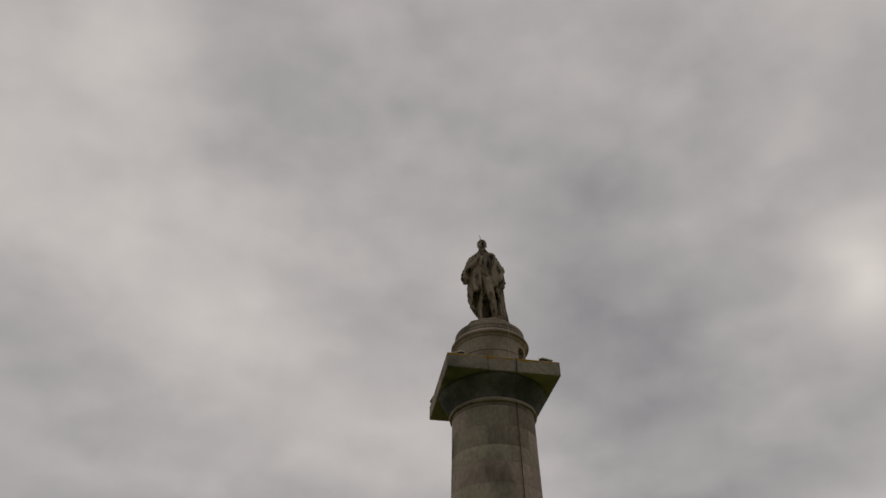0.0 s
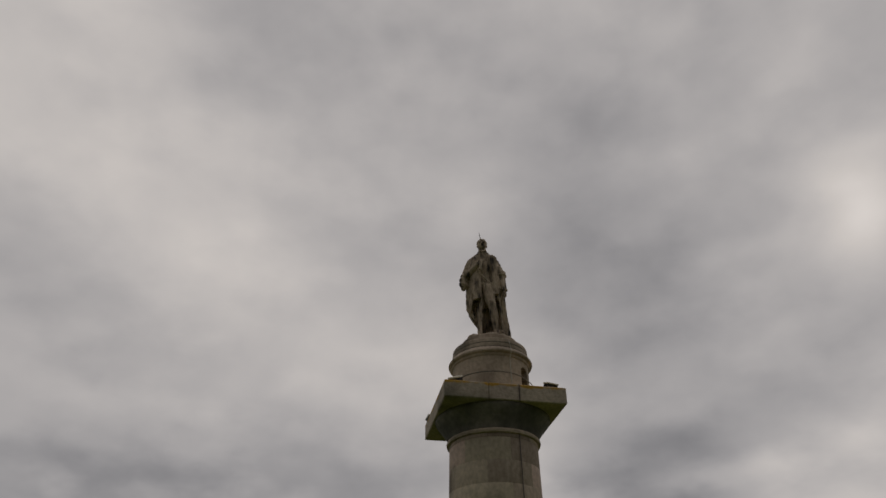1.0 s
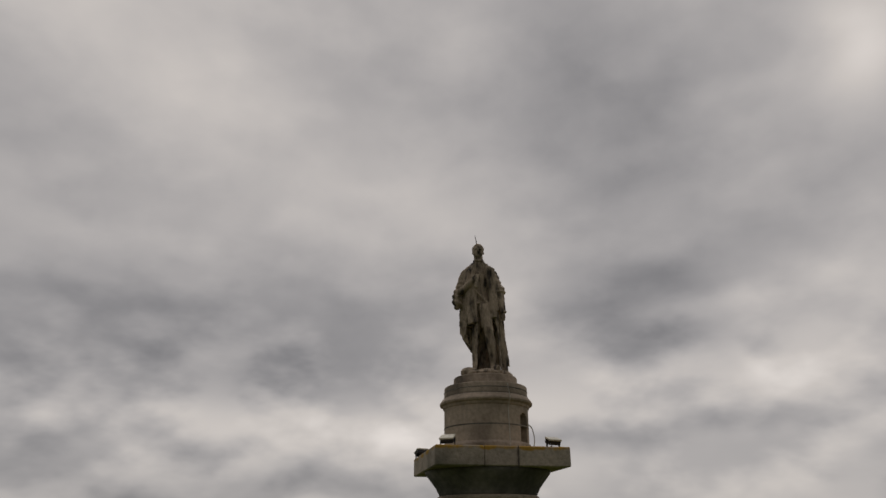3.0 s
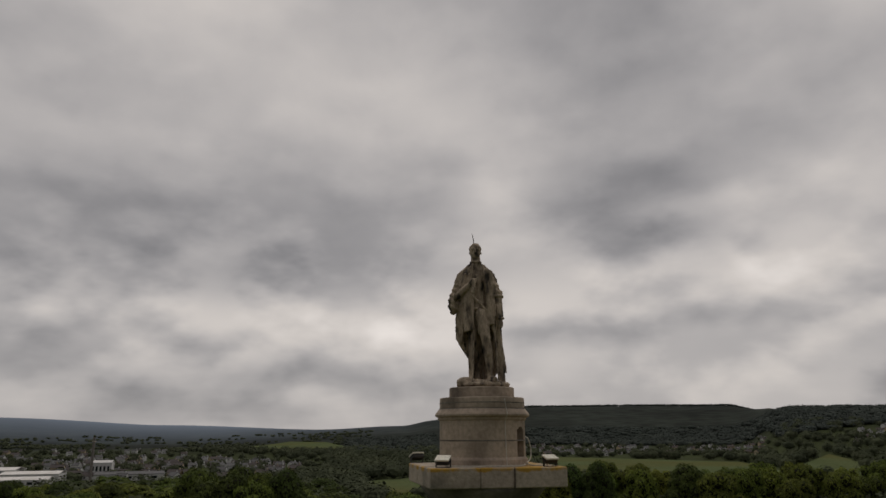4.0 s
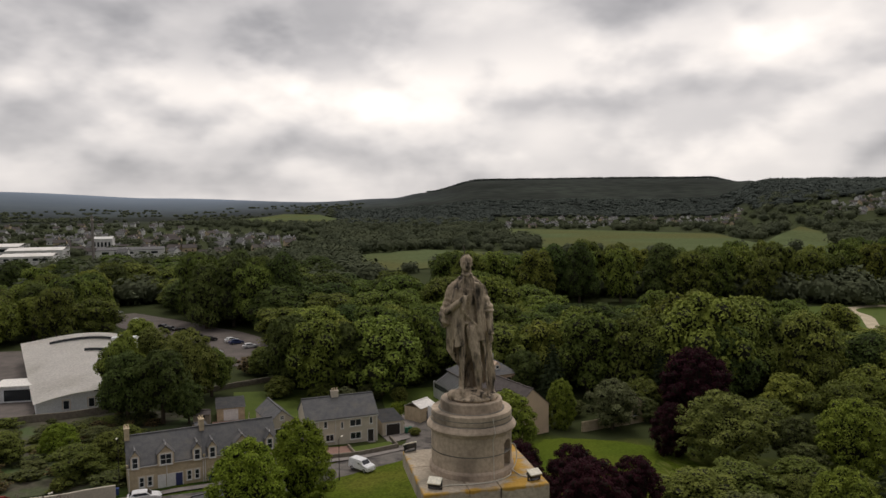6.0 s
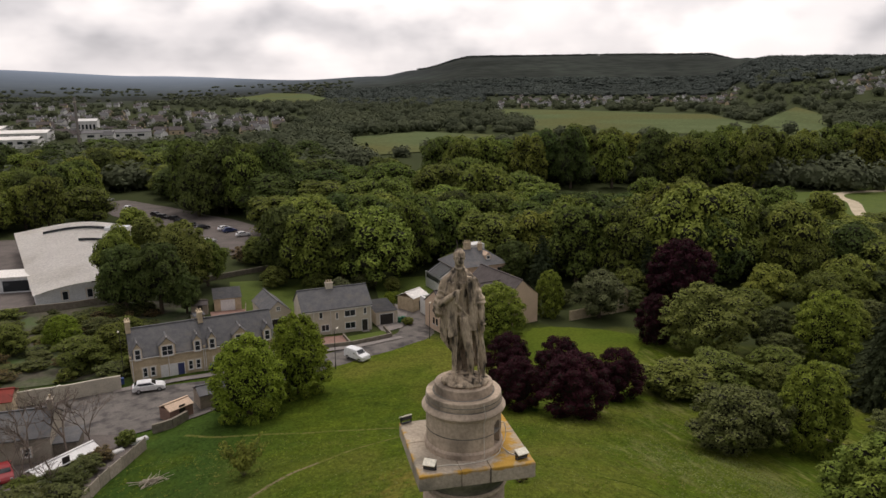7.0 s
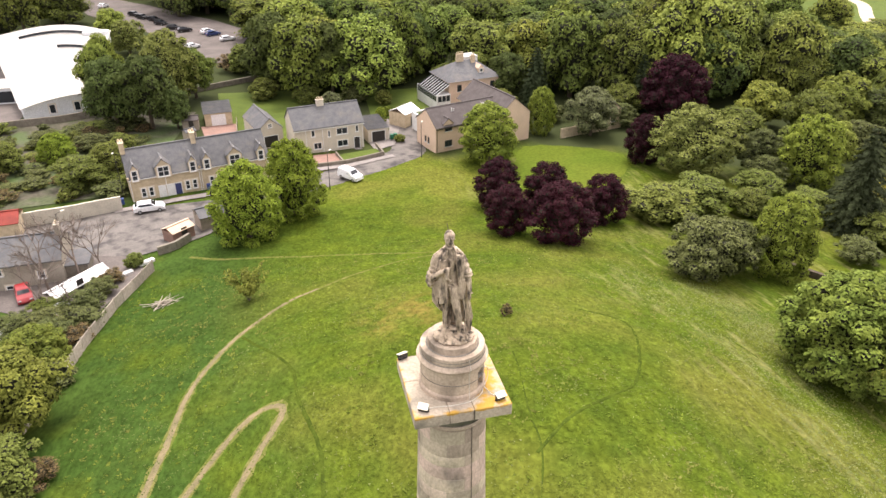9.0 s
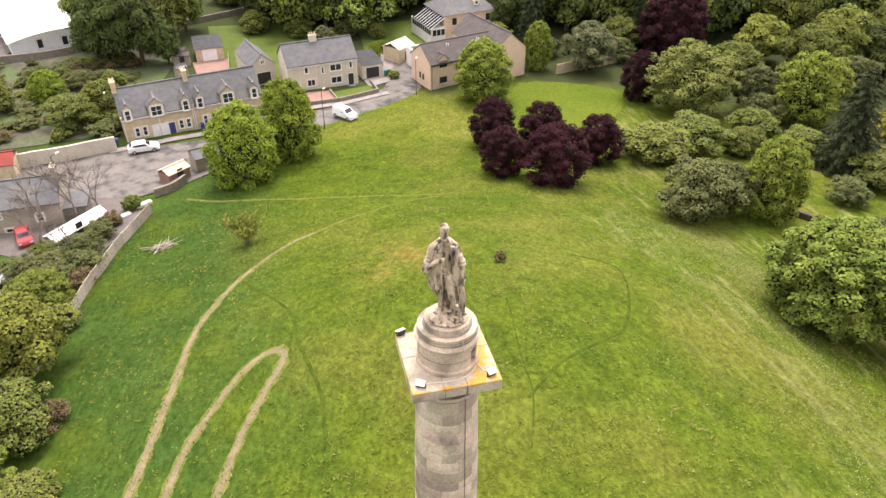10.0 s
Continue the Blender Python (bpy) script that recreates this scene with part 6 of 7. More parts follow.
def window(parent, m, w, h, bars=(1, 1), frame_mat="white_paint"):
    """Window with frame, sill and panes; m puts its lower middle on the wall, facing -y."""
    f = 0.11 if frame_mat == "white_paint" else 0.08
    fr = bmesh.new()
    for r in ((-w / 2, w / 2, -0.05, 0.02, 0, f), (-w / 2, w / 2, -0.05, 0.02, h - f, h), (-w / 2, -w / 2 + f, -0.05, 0.02, f, h - f), (w / 2 - f, w / 2, -0.05, 0.02, f, h - f)):
        box(fr, *r)
    for i in range(1, bars[0] + 1):
        x = -w / 2 + w * i / (bars[0] + 1)
        box(fr, x - 0.035, x + 0.035, -0.045, 0.02, f, h - f)
    for i in range(1, bars[1] + 1):
        z = h * i / (bars[1] + 1)
        box(fr, -w / 2 + f, w / 2 - f, -0.04, 0.02, z - 0.03, z + 0.03)
    win = part("window", fr, frame_mat, parent)
    win.matrix_basis = m
    part("pane", boxes((-w / 2 + f, w / 2 - f, -0.015, -0.006, f, h - f)), "pane", win, "dark reflecting glass")
    part("sill", boxes((-w / 2 - 0.08, w / 2 + 0.08, -0.13, 0.02, -0.10, -0.002)), "white_wall", win)
    if frame_mat == "white_paint":
        part("surround", boxes((-w / 2 - 0.17, -w / 2 - 0.002, -0.03, 0.02, -0.002, h + 0.17), (w / 2 + 0.002, w / 2 + 0.17, -0.03, 0.02, -0.002, h + 0.17), (-w / 2 - 0.002, w / 2 + 0.002, -0.03, 0.02, h + 0.002, h + 0.17)), "surround", win, "pale dressed stone surround")
    return win


def door(parent, m, w, h, mat):
    d = part("door", boxes((-w / 2, w / 2, -0.035, 0.01, 0, h)), mat, parent)
    d.matrix_basis = m
    part("door_frame", boxes((-w / 2 - 0.1, -w / 2, -0.06, 0.01, 0, h + 0.1), (w / 2, w / 2 + 0.1, -0.06, 0.01, 0, h + 0.1), (-w / 2, w / 2, -0.06, 0.01, h, h + 0.1)), "white_paint", d)
    part("handle", boxes((w / 2 - 0.16, w / 2 - 0.10, -0.08, -0.035, 1.0, 1.06)), "rim", d)
    return d


def chimney(parent, x, y, z0, z1, mat, pots=2, w=0.9, d=0.55):
    c = part("chimney", boxes((x - w / 2, x + w / 2, y - d / 2, y + d / 2, z0, z1), (x - w / 2 - 0.06, x + w / 2 + 0.06, y - d / 2 - 0.06, y + d / 2 + 0.06, z1, z1 + 0.12)), mat, parent)
    for i in range(pots):
        px = x + (i - (pots - 1) / 2) * 0.42
        part("chimney_pot", tube(bmesh.new(), [(px, y, z1 + 0.1), (px, y, z1 + 0.3), (px, y, z1 + 0.55)], [0.15, 0.12, 0.14], 8), "cream_stone", c)


def dormer(parent, x, z, w, h, gable, wall_mat):
    """Wall-head dormer that breaks the eaves, with a small gabled roof and a finial."""
    d = part("dormer", prism_y(bmesh.new(), x - w / 2, x + w / 2, -0.40, 2.2, z - 0.5, z + h, z + h + gable), wall_mat, parent)
    part("dormer_roof", gable_y(bmesh.new(), x - w / 2, x + w / 2, -0.40, 2.9, z + h, z + h + gable), "slate", d)
    part("finial", tube(bmesh.new(), [(x, -0.45, z + h + gable), (x, -0.45, z + h + gable + 0.55)], [0.05, 0.02], 5), "white_paint", d)
    window(d, pose(x, -0.405, z - 0.30), w * 0.74, h + 0.30, (1 if w > 1.6 else 0, 1))
    return d


def prism_y(bm, x0, x1, y0, y1, z0, eave, ridge):
    bm2 = prism(bm, y0, y1, x0, x1, z0, eave, ridge)
    for v in bm2.verts:
        v.co.x, v.co.y = v.co.y, v.co.x
    bmesh.ops.reverse_faces(bm2, faces=bm2.faces[:])
    return bm2


def gable_y(bm, x0, x1, y0, y1, eave, ridge, over=0.15, side=0.12, thick=0.09):
    bm2 = gable_roof(bm, y0, y1, x0, x1, eave, ridge, over, side, thick)
    for v in bm2.verts:
        v.co.x, v.co.y = v.co.y, v.co.x
    bmesh.ops.reverse_faces(bm2, faces=bm2.faces[:])
    return bm2


def cottage(x, y, yaw, L, D, doors, wins, dorms, label, z=-14.35):
    h = thing("cottage", label, "house", "terraced cottages", pose(x, y, z, 0, 0, yaw))
    part("wall", prism(bmesh.new(), 0, L, 0, D, -0.6, 4.2, 7.5), "cream_stone", h)
    part("roof", gable_roof(bmesh.new(), 0, L, 0, D, 4.2, 7.5), "slate", h, "blue-grey slate roof")
    part("skew", boxes((-0.18, 0.12, -0.3, 0.0, 3.9, 4.4), (L - 0.12, L + 0.18, -0.3, 0.0, 3.9, 4.4)), "cream_stone", h)
    chimney(h, 0.15, D / 2, 7.1, 8.8, "cream_stone", 2, 0.7, 1.5)
    for dx_, mat in doors:
        door(h, pose(dx_, -0.005, 0.1), 0.95, 2.05, mat)
    for wx, w in wins:
        for s in (-0.56, 0.56):
            window(h, pose(wx + s, -0.005, 0.8), 0.72, 1.5, (0, 1))
    for dx_, w in dorms:
        dormer(h, dx_, 4.1, w, 1.35, 0.85 if w < 1.6 else 1.1, "cream_stone")
    part("gutter", boxes((-0.1, L + 0.1, -0.36, -0.26, 3.84, 3.94)), "white_paint", h)
    for px in (0.15, L * 0.5, L - 0.15):
        part("downpipe", tube(bmesh.new(), [(px, -0.08, 0), (px, -0.08, 3.9)], 0.05, 6), "white_paint", h)
    return h


A_YAW = 13.5
cottage(-26.9, 95.6, A_YAW, 10.6, 7.2, [(4.6, "white_paint"), (5.9, "white_paint"), (7.0, "blue_door")], [(2.4, 1.7), (9.0, 1.7)], [(1.0, 1.2), (5.2, 2.3), (9.6, 1.2)], "buff stone cottage with slate roof and white-framed dormers")
cottage(-16.6, 98.05, A_YAW, 11.0, 7.2, [(5.2, "white_paint")], [(2.2, 1.7), (8.4, 1.7)], [(1.2, 1.2), (5.6, 2.3), (9.8, 1.2)], "buff stone cottage with climbing plants and slate roof")


def villa(x, y, yaw):
    h = thing("villa", "two-storey grey harled house with a slate roof", "house", at=pose(x, y, -14.45, 0, 0, yaw))
    L, D = 12.6, 7.4
    part("wall", prism(bmesh.new(), 0, L, 0, D, -0.6, 5.0, 7.7), "harl", h)
    part("roof", gable_roof(bmesh.new(), 0, L, 0, D, 5.0, 7.7), "slate", h, "grey slate roof with a pale streak")
    chimney(h, L * 0.46, D / 2, 7.2, 8.7, "harl", 3, 1.3, 0.6)
    for wx, wz, w in ((3.3, 3.3, 0.7), (8.6, 3.1, 2.1), (4.0, 0.9, 1.5), (8.6, 0.8, 2.0), (11.4, 3.2, 0.6), (6.2, 2.9, 0.5)):
        window(h, pose(wx, -0.005, wz), w, 1.25, (1 if w > 1.2 else 0, 0))
    door(h, pose(11.3, -0.005, 0.1), 1.0, 2.1, "dark_trim")
    part("step", boxes((10.6, 12.0, -0.9, 0, -0.3, 0.12)), "pave", h)
    part("gutter", boxes((-0.1, L + 0.1, -0.36, -0.26, 4.62, 4.72)), "white_paint", h)
    for px in (2.0, 5.0, L - 0.2):
        part("downpipe", tube(bmesh.new(), [(px, -0.08, 0), (px, -0.08, 4.7)], 0.05, 6), "white_paint", h)
    for i in range(7):
        part("window", boxes((1.0 + i * 1.6, 1.6 + i * 1.6, D + 0.005, D + 0.03, 1.0, 2.2)), "pane", h)
    return h


villa(-1.1, 109.6, 9.5)


def garage(x, y, yaw, L, D, eave, label, wall_mat, door_mat, flat=True, z=-14.4, roof="slate", doorw=2.5):
    h = thing("garage", label, "garage", at=pose(x, y, z, 0, 0, yaw))
    if flat:
        part("wall", boxes((0, L, 0, D, -0.5, eave)), wall_mat, h)
        bm = bmesh.new()
        vs = [bm.verts.new(p) for p in ((-0.2, -0.2, eave), (L + 0.2, -0.2, eave), (L + 0.2, D + 0.2, eave + 0.5), (-0.2, D + 0.2, eave + 0.5))]
        f = bm.faces.new(vs)
        bmesh.ops.solidify(bm, geom=[f], thickness=-0.16)
        bmesh.ops.recalc_face_normals(bm, faces=bm.faces[:])
        part("roof", bm, roof, h)
    else:
        part("wall", prism_y(bmesh.new(), 0, L, 0, D, -0.5, eave, eave + L * 0.42), wall_mat, h)
        part("roof", gable_y(bmesh.new(), 0, L, 0, D, eave, eave + L * 0.42), roof, h)
        window(h, pose(L / 2, -0.005, eave + 0.25), 0.8, 0.8, (1, 1))
    d = part("garage_door", boxes((L / 2 - doorw / 2, L / 2 + doorw / 2, -0.04, 0.01, 0, 2.1)), door_mat, h)
    part("door_frame", boxes((L / 2 - doorw / 2 - 0.12, L / 2 - doorw / 2, -0.06, 0.01, 0, 2.22), (L / 2 + doorw / 2, L / 2 + doorw / 2 + 0.12, -0.06, 0.01, 0, 2.22), (L / 2 - doorw / 2, L / 2 + doorw / 2, -0.06, 0.01, 2.1, 2.22)), "white_paint", d)
    return h


garage(12.4, 113.4, 9.5, 4.0, 6.5, 2.6, "flat-roofed harled garage with a dark door", "harl", "dark_trim")
garage(-7.4, 115.0, 16, 4.6, 9.5, 3.4, "steep slate-roofed outbuilding with a dark door and small gable window", "harl", "dark_trim", False)
garage(-17.6, 129.8, 6, 5.2, 6.5, 2.5, "low garage with a white door behind the cottages", "cream_stone", "white_paint", True)
patch("pavement_4", "reddish paved yard in front of the garage", "pavement", [(-18.5, 129.6), (-11.8, 130.3), (-11.6, 119), (-16.5, 117)], "yard", 0.2)


def flats(x, y, yaw):
    """Peach harled block: a long wing and a taller cross wing at its end."""
    h = thing("apartment_house", "peach harled two-storey house with a dark tiled roof", "house", at=pose(x, y, -14.4, 0, 0, yaw))
    L, D = 17.5, 7.0
    part("wall", prism(bmesh.new(), 0, L, 0, D, -0.8, 4.9, 7.3), "pink_harl", h)
    part("roof", gable_roof(bmesh.new(), 0, L, 0, D, 4.9, 7.3, 0.35, 0.12), "tile_dark", h, "dark brown tiled roof")
    part("cross_wing", prism_y(bmesh.new(), L - 5.5, L + 1.6, -2.0, D + 5.0, -0.8, 5.4, 8.4), "pink_harl", h)
    part("cross_roof", gable_y(bmesh.new(), L - 5.5, L + 1.6, -2.0, D + 5.0, 5.4, 8.4, 0.35, 0.12), "tile_dark", h)
    part("wall_dormer", prism_y(bmesh.new(), 1.6, 3.6, -0.04, 2.4, 4.2, 5.3, 6.1), "pink_harl", h)
    part("wall_dormer_roof", gable_y(bmesh.new(), 1.6, 3.6, -0.04, 2.6, 5.3, 6.1, 0.12, 0.1), "tile_dark", h)
    for wx, wz in ((2.6, 3.9), (2.6, 1.0), (6.8, 3.5), (6.8, 1.0), (10.4, 3.5), (10.4, 1.0)):
        window(h, pose(wx, -0.05, wz), 1.5, 1.15, (1, 0), "dark_trim")
    for i, wy in enumerate((2.6, 3.7)):
        window(h, pose(-0.005, wy, 1.2) @ pose(0, 0, 0, 0, 0, -90), 0.55, 1.15, (0, 0), "dark_trim")
    window(h, pose(L + 1.605, 1.6, 1.2) @ pose(0, 0, 0, 0, 0, 90), 1.0, 1.1, (1, 0))
    part("gutter", boxes((-0.1, L - 5.5, -0.42, -0.32, 4.52, 4.62)), "dark_trim", h)
    part("downpipe", tube(bmesh.new(), [(0.25, -0.08, 0), (0.25, -0.08, 4.5)], 0.05, 6), "dark_trim", h)
    for vx in (4.6, 11.0):
        part("vent_pipe", tube(bmesh.new(), [(vx, 2.2, 6.2), (vx, 2.2, 7.2)], 0.09, 6), "white_paint", h)
        part("vent_pipe", tube(bmesh.new(), [(vx + 0.4, 2.2, 6.2), (vx + 0.4, 2.2, 7.1)], 0.09, 6), "white_paint", h)
    part("planter_terrace", boxes((3.0, 8.5, D + 0.02, D + 6.5, -0.6, 3.2)), "lawn", h, "grassed roof terrace")
    part("terrace_kerb", boxes((2.6, 3.0, D + 0.02, D + 6.9, -0.6, 3.5), (3.0, 8.5, D + 6.5, D + 6.9, -0.6, 3.5)), "white_wall", h)
    return h


flats(23.4, 105.2, 17)


def glazed_house(x, y, yaw):
    h = thing("house", "old house with hipped slate roof and a white glazed conservatory", "house", at=pose(x, y, -14.4, 0, 0, yaw))
    L, D, e, r = 12.0, 9.0, 5.6, 8.6
    part("wall", boxes((0, L, 0, D, -0.6, e)), "pink_harl", h)
    bm = bmesh.new()
    o = 0.4
    lo = [bm.verts.new(p) for p in ((-o, -o, e), (L + o, -o, e), (L + o, D + o, e), (-o, D + o, e))]
    hi = [bm.verts.new(p) for p in ((4.0, D / 2, r), (L - 4.0, D / 2, r))]
    for f in ((lo[0], lo[1], hi[1], hi[0]), (lo[1], lo[2], hi[1]), (lo[2], lo[3], hi[0], hi[1]), (lo[3], lo[0], hi[0]), (lo[3], lo[2], lo[1], lo[0])):
        bm.faces.new(f)
    part("roof", bm, "slate", h, "hipped grey slate roof")
    part("roof_platform", boxes((5.5, 9.0, D / 2 + 0.2, D / 2 + 3.0, r - 1.2, r + 0.6)), "white_wall", h, "flat white roof box")
    chimney(h, 4.6, D / 2, r - 0.6, r + 1.3, "cream_stone", 4, 1.6, 0.6)
    chimney(h, 7.4, D / 2 - 0.6, r - 1.0, r + 0.9, "cream_stone", 2, 0.9, 0.6)
    dm = part("roof_dormer", prism_y(bmesh.new(), 7.4, 8.8, 1.2, 3.6, e + 0.9, e + 1.8, e + 2.5), "pink_harl", h)
    window(dm, pose(8.1, 1.19, e + 0.95), 0.8, 0.8, (0, 0))
    for wx in (2.4, 6.0, 10.2):
        window(h, pose(wx, -0.005, 3.4), 1.0, 1.4, (0, 1), "dark_trim")
    # lean-to conservatory along one end
    c = part("conservatory", boxes((-3.2, -0.02, -0.8, D + 0.4, -0.5, 3.4)), "white_wall", h, "white glazed lean-to")
    for i in range(9):
        y0 = -0.5 + i * 1.05
        part("pane", boxes((-3.23, -3.2, y0, y0 + 0.85, 2.1, 3.2)), "pane", c)
        bm = bmesh.new()
        tube(bm, [(-3.3, y0 - 0.1, 3.45), (-0.1, y0 - 0.1, 5.35)], 0.07, 4)
        part("glazing_bar", bm, "white_paint", c)
        bm = bmesh.new()
        vs = [bm.verts.new(p) for p in ((-3.3, y0, 3.42), (-0.1, y0, 5.3), (-0.1, y0 + 0.85, 5.3), (-3.3, y0 + 0.85, 3.42))]
        f = bm.faces.new(vs)
        bmesh.ops.solidify(bm, geom=[f], thickness=0.04)
        part("roof_pane", bm, "pane", c)
    for i in range(3):
        part("pane", boxes((-2.9 + i * 0.95, -2.1 + i * 0.95, -0.83, -0.8, 2.0, 3.2)), "pane", c)
    return h


glazed_house(31.8, 129.5, 12)


def hall(x, y, yaw):
    """Long white hall with a fan plan and a curved metal roof."""
    h = thing("community_hall", "modern hall with a curved white metal roof and clerestory slots", "building", at=pose(x, y, -14.4, 0, 0, yaw))
    W = 12.4
    n = 14

    def top(u, v):
        return 2.3 + 1.6 * u + 1.15 * math.sin(math.pi * (0.15 + 0.7 * u)) + 2.2 * v

    def plan(u, v):
        return (u * W + v * (-19.5 * (1 - u) - 3.5 * u), 3.0 * u + v * (55.5 - 8.5 * u + 8.0 * math.sin(math.pi * min(max(u, 0.0), 1.0))))

    bm = bmesh.new()
    rows = []
    for j in range(9):
        v = j / 8
        rows.append([bm.verts.new((*plan(-0.04 + 1.08 * i / n, -0.02 + 1.04 * v), top(i / n, v))) for i in range(n + 1)])
    fs = [bm.faces.new((a[i], a[i + 1], b[i + 1], b[i])) for a, b in zip(rows, rows[1:]) for i in range(n)]
    bmesh.ops.solidify(bm, geom=fs, thickness=-0.3)
    bmesh.ops.recalc_face_normals(bm, faces=bm.faces[:])
    part("roof", bm, "metal_roof", h, "curved white metal roof")
    bm = bmesh.new()
    ring = [(i / n, 0.0) for i in range(n + 1)] + [(1.0, j / 8) for j in range(1, 9)] + [(i / n, 1.0) for i in range(n - 1, -1, -1)] + [(0.0, j / 8) for j in range(7, 0, -1)]
    lo = [bm.verts.new((*plan(u, v), -0.8)) for u, v in ring]
    hi = [bm.verts.new((*plan(u, v), top(u, v) - 0.05)) for u, v in ring]
    for i in range(len(ring)):
        k = (i + 1) % len(ring)
        bm.faces.new((lo[i], lo[k], hi[k], hi[i]))
    bmesh.ops.recalc_face_normals(bm, faces=bm.faces[:])
    part("wall", bm, "hall_wall", h, "pale grey cladding wall")
    ang = math.degrees(math.atan2(3.0, W))
    for u in (0.42, 0.78):
        px, py = plan(u, 0)
        window(h, pose(px, py - 0.01, 0.9) @ pose(0, 0, 0, 0, 0, ang), 1.2, 1.9, (0, 0))
    px, py = plan(0.88, 0)
    window(h, pose(px, py - 0.01, 4.0) @ pose(0, 0, 0, 0, 0, ang), 1.5, 0.4, (0, 0), "dark_trim")
    # clerestory slots stepping across the roof
    for u0, u1, v in ((0.72, 0.97, 0.40), (0.52, 0.80, 0.62), (0.18, 0.82, 0.86)):
        bm = bmesh.new()
        k = 10
        a = [(*plan(u0 + (u1 - u0) * i / k, v), top(u0 + (u1 - u0) * i / k, v)) for i in range(k + 1)]
        for i in range(k):
            (x0, y0, z0), (x1, y1, z1) = a[i], a[i + 1]
            vs = [bm.verts.new(p) for p in ((x0, y0, z0), (x1, y1, z1), (x1, y1, z1 + 0.9), (x0, y0, z0 + 0.9), (x0, y0 + 3.2, z0 + 0.1), (x1, y1 + 3.2, z1 + 0.1))]
            bm.faces.new((vs[0], vs[1], vs[2], vs[3]))
            bm.faces.new((vs[3], vs[2], vs[5], vs[4]))
        s = part("clerestory", bm, "metal_roof", h)
        bm = bmesh.new()
        for i in range(k):
            (x0, y0, z0), (x1, y1, z1) = a[i], a[i + 1]
            bm.faces.new([bm.verts.new(p) for p in ((x0, y0 - 0.02, z0 + 0.15), (x1, y1 - 0.02, z1 + 0.15), (x1, y1 - 0.02, z1 + 0.8), (x0, y0 - 0.02, z0 + 0.8))])
        part("glazing", bm, "pane", s)
    px, py = plan(0.95, 0.93)
    part("plant_box", boxes((px - 4, px + 2, py - 1.2, py + 1.2, 4.0, 7.2)), "hall_wall", h)
    # side porch with canopy
    px, py = plan(0.0, 0.3)
    part("porch_roof", boxes((px - 7.0, px + 1.5, py - 3.4, py + 4.0, 3.2, 3.5)), "metal_roof", h)
    part("porch_wall", boxes((px - 6.6, px + 1, py - 3.0, py + 3.8, -0.6, 3.2)), "hall_wall", h)
    part("porch_glazing", boxes((px - 4.6, px + 0.6, py - 3.03, py - 3.0, 0.2, 2.6)), "pane", h)
    return h


hall(-53.0, 141.2, 0)


def stone_house(x, y, yaw):
    h = thing("stone_house", "grey stone house with a worn slate roof beside the lane", "house", at=pose(x, y, -13.2, 0, 0, yaw))
    L, D = 16.0, 7.0
    part("wall", prism(bmesh.new(), 0, L, 0, D, -1.6, 3.0, 5.0), "old_harl", h)
    part("roof", gable_roof(bmesh.new(), 0, L, 0, D, 3.0, 5.0, 0.25, 0.1), "slate", h, "worn grey slate roof")
    chimney(h, L - 0.3, D / 2, 4.5, 6.2, "old_harl", 1, 0.6, 1.0)
    for wx, wz in ((L - 2.6, 0.7), (L - 7.2, 1.7), (L - 6.4, -0.8), (L - 11.5, 1.2)):
        window(h, pose(wx, -0.005, wz), 0.9, 1.1, (0, 1))
    part("lean_to", boxes((L + 0.02, L + 2.6, 0.6, 4.6, -1.4, 1.6)), "stone_old", h)
    part("lean_to_roof", boxes((L + 0.0, L + 2.9, 0.4, 4.8, 1.6, 1.75)), "slate", h)
    return h


stone_house(-47.6, 70.8, 3)


def ruin(x, y, yaw):
    h = thing("stone_outbuilding", "small pale stone outbuilding half hidden by a willow", "outbuilding", at=pose(x, y, -14.5, 0, 0, yaw))
    part("wall", prism_y(bmesh.new(), 0, 5.0, 0, 8.0, -0.4, 3.4, 5.4), "cream_stone", h)
    part("roof", gable_y(bmesh.new(), 0, 5.0, 0, 8.0, 3.4, 5.4), "slate", h)
    window(h, pose(2.5, -0.005, 1.6), 0.9, 1.5, (0, 1), "dark_trim")
    part("boundary_wall", boxes((-9.5, 0, 0.2, 0.6, -0.4, 1.9)), "cream_stone", h)


ruin(57.6, 109.6, 14)


def low_shed(x, y, yaw, L, D, e, wall_mat, roof_mat, label):
    h = thing("shed", label, "shed", at=pose(x, y, land(x, y), 0, 0, yaw))
    part("wall", boxes((0, L, 0, D, -0.5, e)), wall_mat, h)
    part("roof", gable_roof(bmesh.new(), 0, L, 0, D, e, e + D * 0.22, 0.15, 0.1, 0.08), roof_mat, h)
    part("shed_door", boxes((L * 0.4, L * 0.4 + 0.9, -0.04, 0.0, 0.05, 1.95)), "dark_trim", h)


low_shed(-19.2, 77.8, 40, 3.4, 2.4, 1.6, "yard", "pink_harl", "small brick shelter with a pale roof by the gate")
low_shed(-31.2, 64.6, 48, 7.6, 2.2, 1.1, "stone_old", "white_paint", "long low shed with a white sheet roof beside the fence")
low_shed(-36.6, 53.4, 58, 6.5, 2.2, 1.1, "stone_old", "white_paint", "low shed with a white sheet roof under the bushes")
low_shed(-15.8, 81.2, 20, 4.6, 3.4, 2.0, "wood", "slate", "grey-roofed timber shed under the trees")
low_shed(-47.2, 86.6, 6, 6.5, 4.5, 2.4, "cream_stone", "red_roof", "shed with a bright red tin roof")
low_shed(-21.8, 128.4, 0, 3.0, 2.4, 2.0, "wood", "tile_dark", "cluttered timber garden shed")
low_shed(-20.6, 122.0, 30, 2.0, 1.6, 1.8, "wood", "slate", "small timber garden shed")
